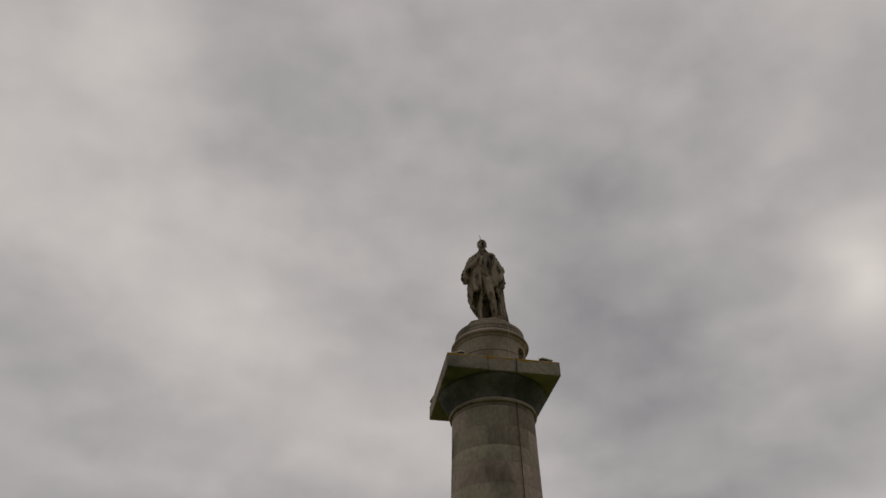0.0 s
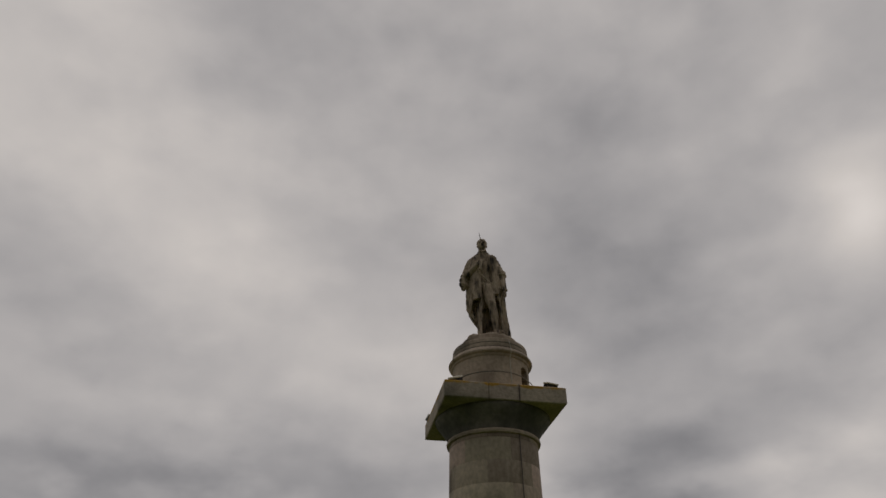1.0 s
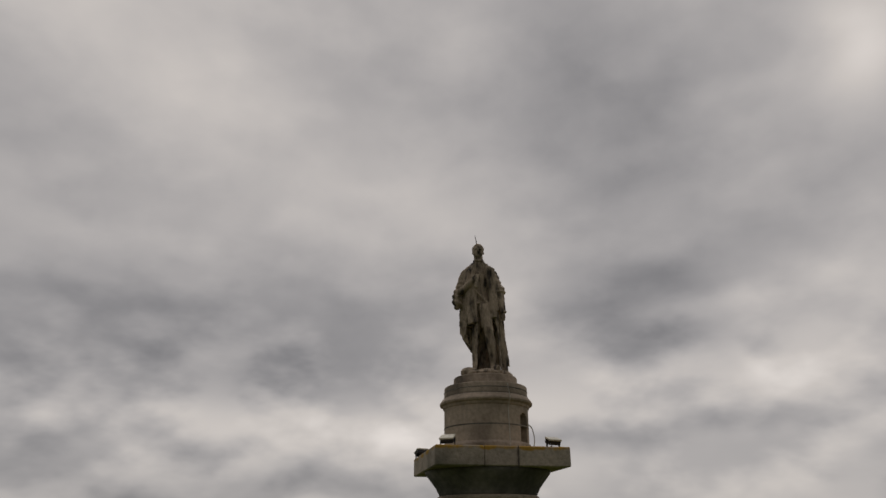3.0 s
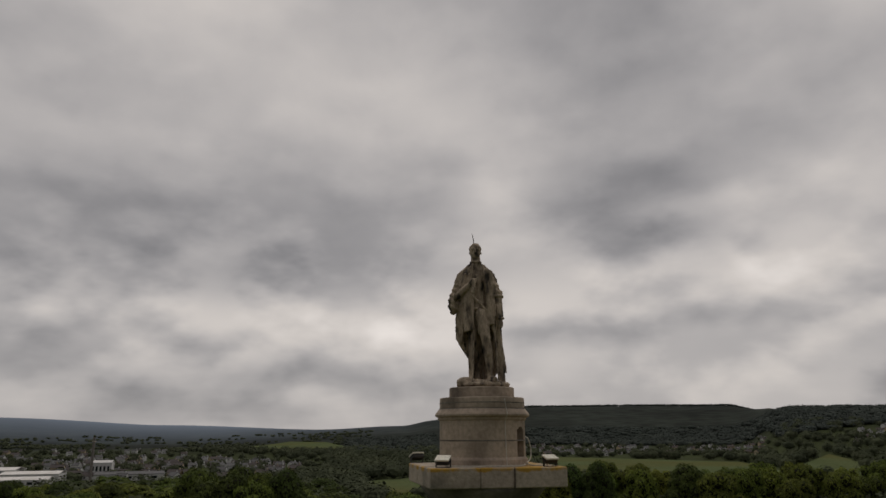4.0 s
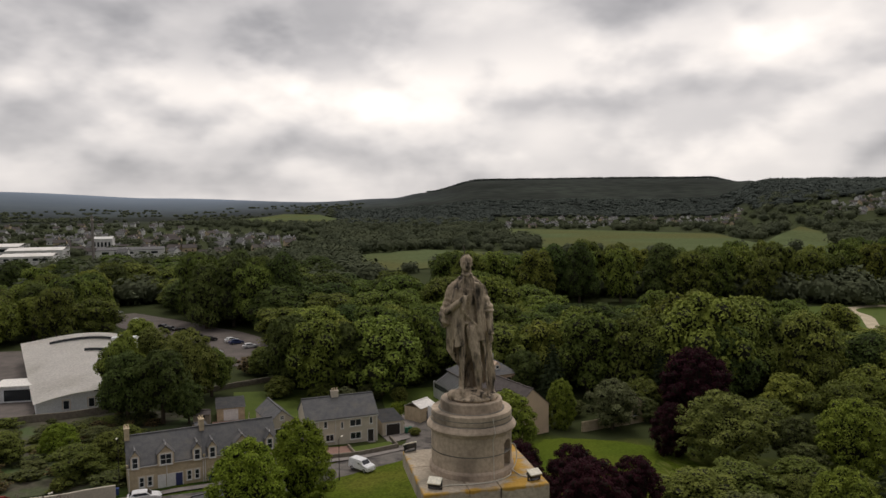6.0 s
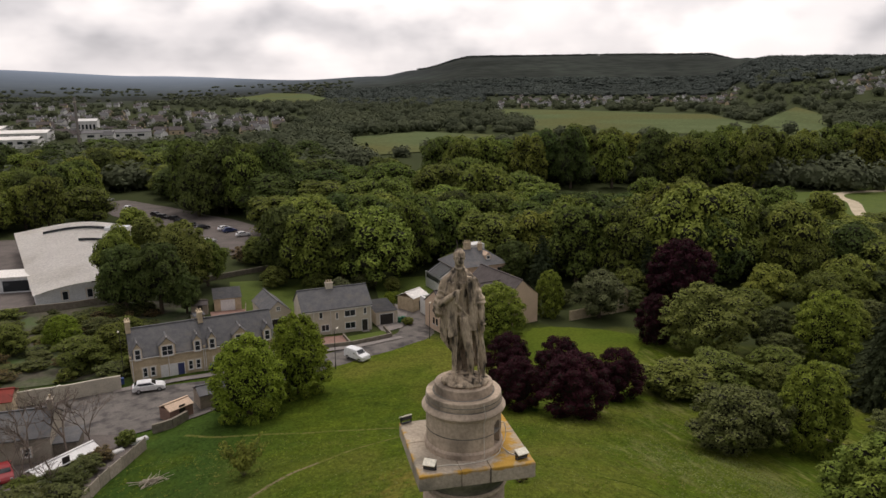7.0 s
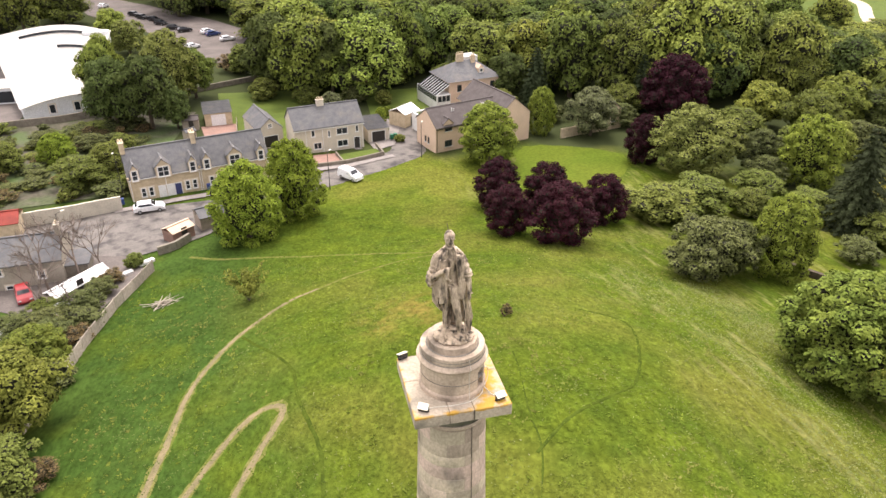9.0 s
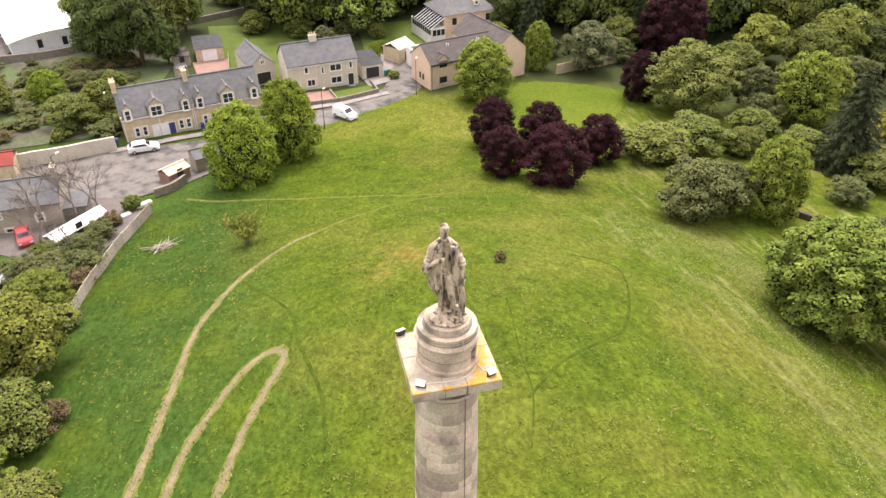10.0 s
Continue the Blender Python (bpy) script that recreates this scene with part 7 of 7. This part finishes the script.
low_shed(20.5, 119.6, 40, 4.5, 4.0, 2.8, "cream_stone", "metal_roof", "white-roofed lean-to store beside the drive")


def wall_run(name, label, category, pts, h, w, mat, posts=0, lift=0.0, drop=0.4):
    """A wall or close-boarded fence that steps along the ground, one panel at a time."""
    ob = thing(name, label, category, at=pose(0, 0, 0))
    line = smooth_line(pts, 2.0)
    for a, b in zip(line, line[1:]):
        d = b - a
        z = (land(a.x, a.y) + land(b.x, b.y)) / 2 + lift
        bm = bmesh.new()
        slope = (land(b.x, b.y) - land(a.x, a.y)) / d.length
        m = pose(a.x, a.y, land(a.x, a.y) + lift, 0, 0, math.degrees(math.atan2(d.y, d.x)))
        vs = []
        for x_, z_ in ((0, 0), (d.length + 0.01, slope * d.length)):
            vs.append([bm.verts.new(m @ Vector(p)) for p in ((x_, -w / 2, z_ - drop), (x_, w / 2, z_ - drop), (x_, w / 2, z_ + h), (x_, -w / 2, z_ + h))])
        p, q = vs
        bm.faces.new(p)
        bm.faces.new(q[::-1])
        for i in range(4):
            k = (i + 1) % 4
            bm.faces.new((p[k], p[i], q[i], q[k]))
        bmesh.ops.recalc_face_normals(bm, faces=bm.faces[:])
        part("panel", bm, mat, ob)
        if posts:
            pb = bmesh.new()
            box(pb, -0.07, 0.07, -0.07, 0.07, -0.3, h + 0.12, m)
            part("post", pb, mat, ob)
    return ob


wall_run("boundary_wall", "long cream rendered boundary wall along the street", "wall", [(-41.6, 90.6), (-34, 91.7), (-28.0, 92.9)], 2.3, 0.35, "white_old")
wall_run("timber_fence", "pale weathered close-boarded timber fence down the slope", "fence", [(-21.0, 70.2), (-23.4, 62.6), (-25.4, 54.5), (-26.9, 46.5), (-28.4, 40)], 1.5, 0.08, "pale_wood", 1)
wall_run("garden_wall", "low stone wall round the front garden", "wall", [(-0.4, 102.5), (6.8, 103.2), (14.0, 106.1)], 0.8, 0.3, "stone_old")
wall_run("garden_wall", "low stone wall beside the lawn", "wall", [(6.6, 103.4), (5.8, 108.4)], 0.7, 0.25, "stone_old")
wall_run("garden_wall", "low stone wall beside the drive", "wall", [(14.1, 106.2), (13.5, 111.6)], 0.7, 0.25, "stone_old")
wall_run("yard_wall", "rough stone wall at the end of the street", "wall", [(-21.0, 75.2), (-18.8, 76.2), (-17.2, 78.6)], 1.2, 0.4, "stone_old")
wall_run("yard_wall", "stone wall behind the hall gardens", "wall", [(-60, 137), (-46, 139.6), (-40, 142)], 1.5, 0.35, "stone_old")
wall_run("yard_wall", "stone wall between car park and gardens", "wall", [(-26, 152), (-14, 158), (0, 166), (6, 176)], 1.2, 0.35, "stone_old")
wall_run("hedge_bank", "dark stone dyke at the foot of the hill", "wall", [(56, 52), (60, 46), (66, 40), (74, 34)], 0.9, 0.5, "bark")
wall_run("timber_fence", "weathered fence beside the garage yard", "fence", [(-11.6, 130.2), (-11.4, 119.5)], 1.5, 0.08, "wood", 1)


# ---- vehicles ----
def car(label, paint, m, L=4.3, W=1.8, H=1.5, van=False, group=""):
    c = thing("car", label, "car", group, m)
    prof = ([(-L / 2, 0.35), (-L / 2, 0.95), (-L / 2 + 0.06, H - 0.06), (-L / 2 + 0.35, H), (L * 0.10, H), (L * 0.26, H * 0.66), (L / 2 - 0.15, H * 0.56), (L / 2, 0.6), (L / 2, 0.3)] if van else
            [(-L / 2, 0.35), (-L / 2, 0.9), (-L * 0.44, H * 0.68), (-L * 0.34, H * 0.97), (-L * 0.18, H), (L * 0.06, H * 0.98), (L * 0.22, H * 0.68), (L * 0.42, H * 0.58), (L / 2, 0.58), (L / 2, 0.3)])
    bm = bmesh.new()
    sides = []
    for s in (-1, 1):
        sides.append([bm.verts.new((x, s * W / 2 * (1.0 if z < H * 0.7 else 0.80), z)) for x, z in prof])
    a, b = sides
    for i in range(len(prof)):
        k = (i + 1) % len(prof)
        bm.faces.new((a[i], a[k], b[k], b[i]))
    bm.faces.new(a[::-1])
    bm.faces.new(b)
    bmesh.ops.recalc_face_normals(bm, faces=bm.faces[:])
    bmesh.ops.bevel(bm, geom=bm.edges[:], offset=0.05, segments=2, affect="EDGES")
    body = part("body", bm, paint, c)
    # glass: windscreen, rear screen, side windows
    y = W / 2 * 0.9
    if not van:
        for x0, z0, x1, z1 in ((L * 0.205, H * 0.71, L * 0.085, H * 0.93), (-L * 0.43, H * 0.72, -L * 0.355, H * 0.92)):
            g = bmesh.new()
            o = 0.025 if x0 > 0 else -0.025
            g.faces.new([g.verts.new(p) for p in ((x0 + o, -y * 0.86, z0), (x0 + o, y * 0.86, z0), (x1 + o, y * 0.80, z1), (x1 + o, -y * 0.80, z1))])
            part("screen", g, "car_glass", body, "dark car glass")
        for s in (-1, 1):
            g = bmesh.new()
            g.faces.new([g.verts.new((x, s * (W / 2 * (0.985 if z < H * 0.8 else 0.845)), z)) for x, z in ((-L * 0.38, H * 0.73), (L * 0.16, H * 0.73), (L * 0.05, H * 0.93), (-L * 0.30, H * 0.93))])
            part("side_window", g, "car_glass", body)
    else:
        g = bmesh.new()
        g.faces.new([g.verts.new(p) for p in ((L * 0.265, -y * 0.85, H * 0.68), (L * 0.265, y * 0.85, H * 0.68), (L * 0.13, y * 0.78, H * 0.95), (L * 0.13, -y * 0.78, H * 0.95))])
        part("screen", g, "car_glass", body, "dark van glass")
        for s in (-1, 1):
            g = bmesh.new()
            g.faces.new([g.verts.new((x, s * (W / 2 * (0.985 if z < H * 0.8 else 0.83)), z)) for x, z in ((L * 0.0, H * 0.68), (L * 0.2, H * 0.68), (L * 0.1, H * 0.92), (L * 0.0, H * 0.92))])
            part("side_window", g, "car_glass", body)
    for x in (-L * 0.31, L * 0.31):
        for s in (-1, 1):
            w = part("wheel", tube(bmesh.new(), [(x, s * (W / 2 - 0.2), 0.32), (x, s * (W / 2 + 0.015), 0.32)], 0.32, 14), "tyre", c)
            part("rim", tube(bmesh.new(), [(x, s * (W / 2 - 0.1), 0.32), (x, s * (W / 2 + 0.03), 0.32)], 0.2, 10), "rim", w)
    for s in (-1, 1):
        part("headlight", boxes((L / 2 - 0.12, L / 2 + 0.01, s * W * 0.36 - 0.16, s * W * 0.36 + 0.16, 0.62, 0.76)), "rim", body)
        part("tail_light", boxes((-L / 2 - 0.01, -L / 2 + 0.08, s * W * 0.40 - 0.1, s * W * 0.40 + 0.1, 0.75, 0.95)), "car_red", body)
    return c


def parked(x, y, yaw, lift=0.12):
    return pose(x, y, land(x, y) + lift, 0, 0, yaw)


car("white estate car parked in front of the cottages", "car_white", parked(-23.9, 91.2, 8, 0.16), 4.5, 1.85, 1.55)
car("white van parked on the street beside the grass", "car_white", parked(6.9, 95.6, -52, 0.14), 4.3, 1.8, 1.75, True)
car("small red car parked on the lane", "car_red", parked(-35.6, 68.2, -70), 3.9, 1.7, 1.45)
src_w = car("white car in the car park", "car_white", parked(-14.8, 203, 20), group="cars in the car park")
src_b = car("black car in the car park", "car_black", parked(-38, 236, -40), group="cars in the car park")
src_u = car("dark blue car in the car park", "car_blue", parked(-19.2, 211.5, 25), group="cars in the car park")
src_s = car("silver car in the yard beside the hall", "car_silver", parked(-66, 150, 10), group="cars beside the hall")
for x, y, a in ((-24.0, 196.5, 40), (-20.8, 214.5, 35), (-57, 262, 70), (-68, 284, 60)):
    copy_thing(src_w, parked(x, y, a))
for x, y, a in ((-42, 240, -40), (-35.5, 230, -40), (-31, 222, -30), (-27.5, 218, 20), (-45, 245, -40)):
    copy_thing(src_b, parked(x, y, a))
for x, y, a in ((-66.5, 155, 10), (-67, 160, 12), (-73, 170, 10)):
    copy_thing(src_s, parked(x, y, a))
car("pale blue-grey car under the bare trees", "car_silver", parked(-29.2, 62.4, 48), 4.3, 1.8, 1.45)


def street_lamp(x, y, h=6.5, arm=0.8, turn=0):
    s = thing("street_lamp", "slim grey street lamp post", "street lamp", "street lamps", pose(x, y, land(x, y), 0, 0, turn))
    part("post", tube(bmesh.new(), [(0, 0, -0.2), (0, 0, 1.0), (0, 0, 1.05), (0, 0, h)], [0.09, 0.09, 0.06, 0.045], 8), "iron", s)
    part("arm", tube(bmesh.new(), [(0, 0, h - 0.05), (arm, 0, h + 0.12)], [0.04, 0.035], 6), "iron", s)
    part("lantern", boxes((arm - 0.1, arm + 0.45, -0.11, 0.11, h + 0.04, h + 0.18), bevel=0.03), "lamp_white", s)


street_lamp(3.2, 92.2, 6.2, 0.8, 60)
street_lamp(20.4, 103.4, 6.2, 0.8, 70)
street_lamp(-28.6, 98.0, 7.5, 0.6, -90)
street_lamp(-33.0, 78.6, 6.5, 0.8, 40)


def wheelie_bin(x, y, col, label, turn=0):
    b = thing("wheelie_bin", label, "bin", "household bins", pose(x, y, land(x, y) + 0.2, 0, 0, turn))
    part("bin_body", boxes((-0.26, 0.26, -0.3, 0.3, 0.08, 0.95), bevel=0.04), col, b)
    part("lid", boxes((-0.28, 0.28, -0.34, 0.32, 0.95, 1.05), bevel=0.02), col, b)
    part("wheel", tube(bmesh.new(), [(-0.28, 0.26, 0.1), (0.28, 0.26, 0.1)], 0.1, 10), "tyre", b)


wheelie_bin(16.8, 113.8, "bin_green", "green wheeled bin by the drive", 20)
wheelie_bin(17.6, 114.2, "bin_green", "green wheeled bin by the drive", 30)
wheelie_bin(-15.6, 97.4, "bin_blue", "dark blue wheeled bin by the cottage wall", 13)
wheelie_bin(-28.2, 94.6, "bin_blue", "dark blue wheeled bin beside the cottage gable", 13)


def log_pile(x, y):
    rnd = random.Random(8)
    p = thing("brushwood_heap", "heap of pale cut branches in the grass", "branches", at=pose(x, y, land(x, y)))
    for i in range(26):
        a, l = rnd.gauss(0.4, 0.5), rnd.uniform(0.8, 1.7)
        c = Vector((rnd.gauss(0, 0.6), rnd.gauss(0, 0.35), 0.06 + 0.02 * i * rnd.random()))
        d = Vector((math.cos(a), math.sin(a), rnd.gauss(0, 0.15))) * l
        part("branch", tube(bmesh.new(), [c - d, c + Vector((0, 0, rnd.uniform(0, 0.2))), c + d], [0.05, 0.045, 0.02], 5), "pale_wood", p)


log_pile(-18.6, 59.4)
plant("rust", 13.4, 34.0, 1.3, 1.2)
for x, y in ((-24.2, 70.6), (-21.9, 73.2), (-22.6, 72.8)):
    r = part("boulder", boxes((-0.7, 0.7, -0.35, 0.35, -0.2, 0.45), bevel=0.12), "white_wall", None)
    tagged(r, "pale block beside the fence end", "block")
    r.matrix_basis = pose(x, y, land(x, y), 0, 0, 35)


# ---- grass and flowers on the hill ----
TRODDEN = set()
for o in list(scene.objects):
    if o.name.startswith(("path_1", "path_2", "path_3", "path_4", "path_5", "path_7", "path_8", "path_9")):
        for v in o.data.vertices:
            TRODDEN.add((round(v.co.x * 2.5), round(v.co.y * 2.5)))


def near_track(x, y):
    return (round(x * 2.5), round(y * 2.5)) in TRODDEN


def tufts(name, label, mat, n, area, size, seed, dens=0.0, lift=0.3):
    """Bent grass clumps, lying over at all angles."""
    rnd = random.Random(seed)
    verts, faces = [], []
    x0, x1, y0, y1 = area
    while len(faces) < n:
        x, y = rnd.uniform(x0, x1), rnd.uniform(y0, y1)
        if noise.noise((x * 0.16, y * 0.16, seed)) < dens + rnd.uniform(-0.25, 0.25) or land(x, y) < -12.4 or math.hypot(x, y) < 2.2 or near_track(x, y):
            continue
        z = land(x, y)
        a = rnd.uniform(0, 6.283)
        h = size * rnd.uniform(0.5, 1.5)
        c, s_ = math.cos(a), math.sin(a)
        w = h * rnd.uniform(0.18, 0.36)
        k = len(verts)
        verts += [(x - s_ * w, y + c * w, z + 0.01), (x + s_ * w, y - c * w, z + 0.01), (x + c * h, y + s_ * h, z + h * lift * rnd.uniform(0.4, 1.4))]
        faces.append((k, k + 1, k + 2))
    me = mesh_from(name, verts, faces)
    me.materials.append(M[mat])
    return tagged(new(name, me), label, "grass", kind="stuff")


tufts("grass_tufts", "long meadow grass in uneven tufts over the hilltop", "blade", 150000, (-24, 44, 6, 52), 0.17, 1, -0.45)
tufts("grass_tufts", "long meadow grass in uneven tufts down the slope", "blade", 60000, (-30, 62, 48, 92), 0.24, 4, -0.45)
tufts("grass_seed_heads", "paler dry grass heads in patches", "blade_dry", 9000, (-22, 46, 6, 66), 0.13, 2, 0.12)
tufts("meadow_flowers", "scattered pale meadow flowers", "petal", 700, (-14, 40, 6, 60), 0.06, 3, 0.0)


def tussocks(n, area, seed):
    """Upright clumps of coarse grass that stand out of the meadow."""
    rnd = random.Random(seed)
    verts, faces = [], []
    x0, x1, y0, y1 = area
    while len(faces) < n * 9:
        x, y = rnd.uniform(x0, x1), rnd.uniform(y0, y1)
        if noise.noise((x * 0.11, y * 0.11, 8)) < rnd.uniform(-0.5, 0.25) or land(x, y) < -12.4 or math.hypot(x, y) < 2.4 or any(near_track(x + u, y + v) for u in (-0.7, 0, 0.7) for v in (-0.7, 0, 0.7)):
            continue
        z, big = land(x, y), rnd.uniform(0.6, 1.5)
        for _ in range(9):
            a, h = rnd.uniform(0, 6.283), 0.22 * big * rnd.uniform(0.6, 1.3)
            c, s_ = math.cos(a), math.sin(a)
            px, py, w = x + rnd.gauss(0, 0.12) * big, y + rnd.gauss(0, 0.12) * big, 0.07 * big
            k = len(verts)
            verts += [(px - s_ * w, py + c * w, z - 0.02), (px + s_ * w, py - c * w, z - 0.02), (px + c * h * 0.7, py + s_ * h * 0.7, z + h * 0.34)]
            faces.append((k, k + 1, k + 2))
    me = mesh_from("grass_tussocks", verts, faces)
    me.materials.append(M["tussock"])
    tagged(new("grass_tussocks", me), "coarse upright grass tussocks standing over the meadow", "grass", kind="stuff")


tussocks(4200, (-24, 44, 6, 66), 6)


def rim_grass(n, seed):
    """Pale dry grass along the hill's steep rim."""
    rnd = random.Random(seed)
    rims = [smooth_line([(33.0, 50.0), (36.0, 40.5), (38.4, 32.0), (37.2, 22.0), (36.0, 10.0)]), smooth_line([(30.0, 46), (32.0, 38), (33.5, 28), (32.5, 18), (31.5, 8)]), smooth_line([(38.6, 46), (41.0, 38.5), (40.5, 32)])]
    verts, faces = [], []
    while len(faces) < n:
        c = rnd.choice(rnd.choice(rims))
        x, y = c.x + rnd.gauss(0, 1.5), c.y + rnd.gauss(0, 1.2)
        z, a, h = land(x, y), rnd.uniform(0, 6.283), rnd.uniform(0.08, 0.22)
        k = len(verts)
        c_, s_, w = math.cos(a), math.sin(a), h * 0.4
        verts += [(x - s_ * w, y + c_ * w, z + 0.02), (x + s_ * w, y - c_ * w, z + 0.02), (x + c_ * h, y + s_ * h, z + h * 0.3)]
        faces.append((k, k + 1, k + 2))
    me = mesh_from("rim_grass", verts, faces)
    me.materials.append(M["blade_dry"])
    tagged(new("rim_grass", me), "pale dry grass along the steep rim of the hill", "grass", kind="stuff")


rim_grass(9000, 5)


# ---- the town and villages in the valley ----
def town_house(label, wall_mat, roof_mat, L, D, e, r, m, group):
    h = thing("town_house", label, "house", group, m)
    part("wall", prism(bmesh.new(), 0, L, 0, D, -2, e, r), wall_mat, h)
    part("roof", gable_roof(bmesh.new(), 0, L, 0, D, e, r, 0.4, 0.3, 0.2), roof_mat, h)
    for i in range(2):
        part("window", boxes((L * (0.2 + 0.45 * i), L * (0.2 + 0.45 * i) + 1.4, -0.04, 0.0, 1.0, 2.3)), "pane", h)
    part("chimney", boxes((L * 0.8, L * 0.8 + 1.0, D / 2 - 0.4, D / 2 + 0.4, r - 0.6, r + 1.2)), wall_mat, h)
    return h


far_types = (("white-walled house with a grey roof in the distance", "white_wall", "slate", 9, 7, 4.2, 6.8), ("white gabled house with a dark roof in the distance", "white_wall", "slate", 8, 7, 4.8, 7.2),
             ("pale harled house with a brown roof in the distance", "white_wall", "tile_dark", 10, 7.5, 3.0, 5.8), ("buff stone house with a dark roof in the distance", "cream_stone", "tile_dark", 12, 7.5, 4.0, 6.8))
far_src = []


def village(spots, group, seed):
    rnd = random.Random(seed)
    for x, y in spots:
        k = rnd.randrange(4)
        m = pose(x, y, land(x, y), 0, 0, rnd.gauss(8, 26))
        while len(far_src) <= k:
            t = far_types[len(far_src)]
            far_src.append(town_house(*t, m, group))
            if len(far_src) > k:
                break
        else:
            o = copy_thing(far_src[k], m)
            o["group"] = group


def spread(n, poly, gap, seed):
    rnd = random.Random(seed)
    xs, ys = [p[0] for p in poly], [p[1] for p in poly]
    out = []
    for _ in range(5000):
        if len(out) >= n:
            break
        x, y = rnd.uniform(min(xs), max(xs)), rnd.uniform(min(ys), max(ys))
        if inside(x, y, poly) and all((x - a) ** 2 + (y - b) ** 2 > gap * gap for a, b in out):
            out.append((x, y))
    return out


village(spread(112, [(-170, 600), (-60, 560), (-10, 640), (0, 800), (-60, 1000), (-250, 1100), (-300, 900)], 12, 1), "houses of the town", 1)
village(spread(60, [(-300, 760), (-250, 1100), (-150, 1200), (-260, 1500), (-700, 1700), (-760, 1100)], 18, 2), "houses of the town", 2)
village(spread(88, [(330, 1080), (700, 1000), (930, 1360), (470, 1560)], 19, 3), "houses of the village", 3)
village(spread(40, [(660, 800), (860, 790), (1000, 960), (1040, 1080), (820, 960)], 15, 5), "houses on the hillside", 5)


def factory(x, y, yaw, L, D, h, roof_mat, label):
    o = thing("factory_building", label, "building", "factory buildings", pose(x, y, land(x, y), 0, 0, yaw))
    part("wall", boxes((0, L, 0, D, -1, h)), "white_wall", o)
    part("roof", gable_roof(bmesh.new(), 0, L, 0, D, h, h + 1.6, 0.3, 0.2, 0.3), roof_mat, o)
    for i in range(5):
        part("window", boxes((L * (0.08 + 0.18 * i), L * (0.08 + 0.18 * i) + L * 0.1, -0.06, 0, h * 0.5, h * 0.8)), "pane", o)


factory(-290, 640, 5, 70, 40, 8, "metal_roof", "long white factory shed with a pale roof")
factory(-215, 600, 5, 40, 30, 7, "metal_roof", "white factory shed with a pale roof")
factory(-200, 545, 5, 34, 22, 6, "metal_roof", "low white works building with pale roof")
factory(-165, 650, 5, 16, 16, 13, "white_wall", "tall white works block")
factory(-150, 600, 8, 50, 24, 6, "slate", "long grey-roofed works shed")
st = thing("chimney_stack", "tall slender grey factory chimney stack above roofs", "chimney stack", at=pose(-146, 575, land(-146, 575)))
part("chimney_shaft", tube(bmesh.new(), [(0, 0, -1), (0, 0, 2), (0, 0, 33), (0, 0, 34)], [1.2, 1.05, 0.8, 0.9], 16), "pave", st)
part("collar", lathe(bmesh.new(), [(1.3, 30.6), (1.3, 31.2)], 16), "harl", st)
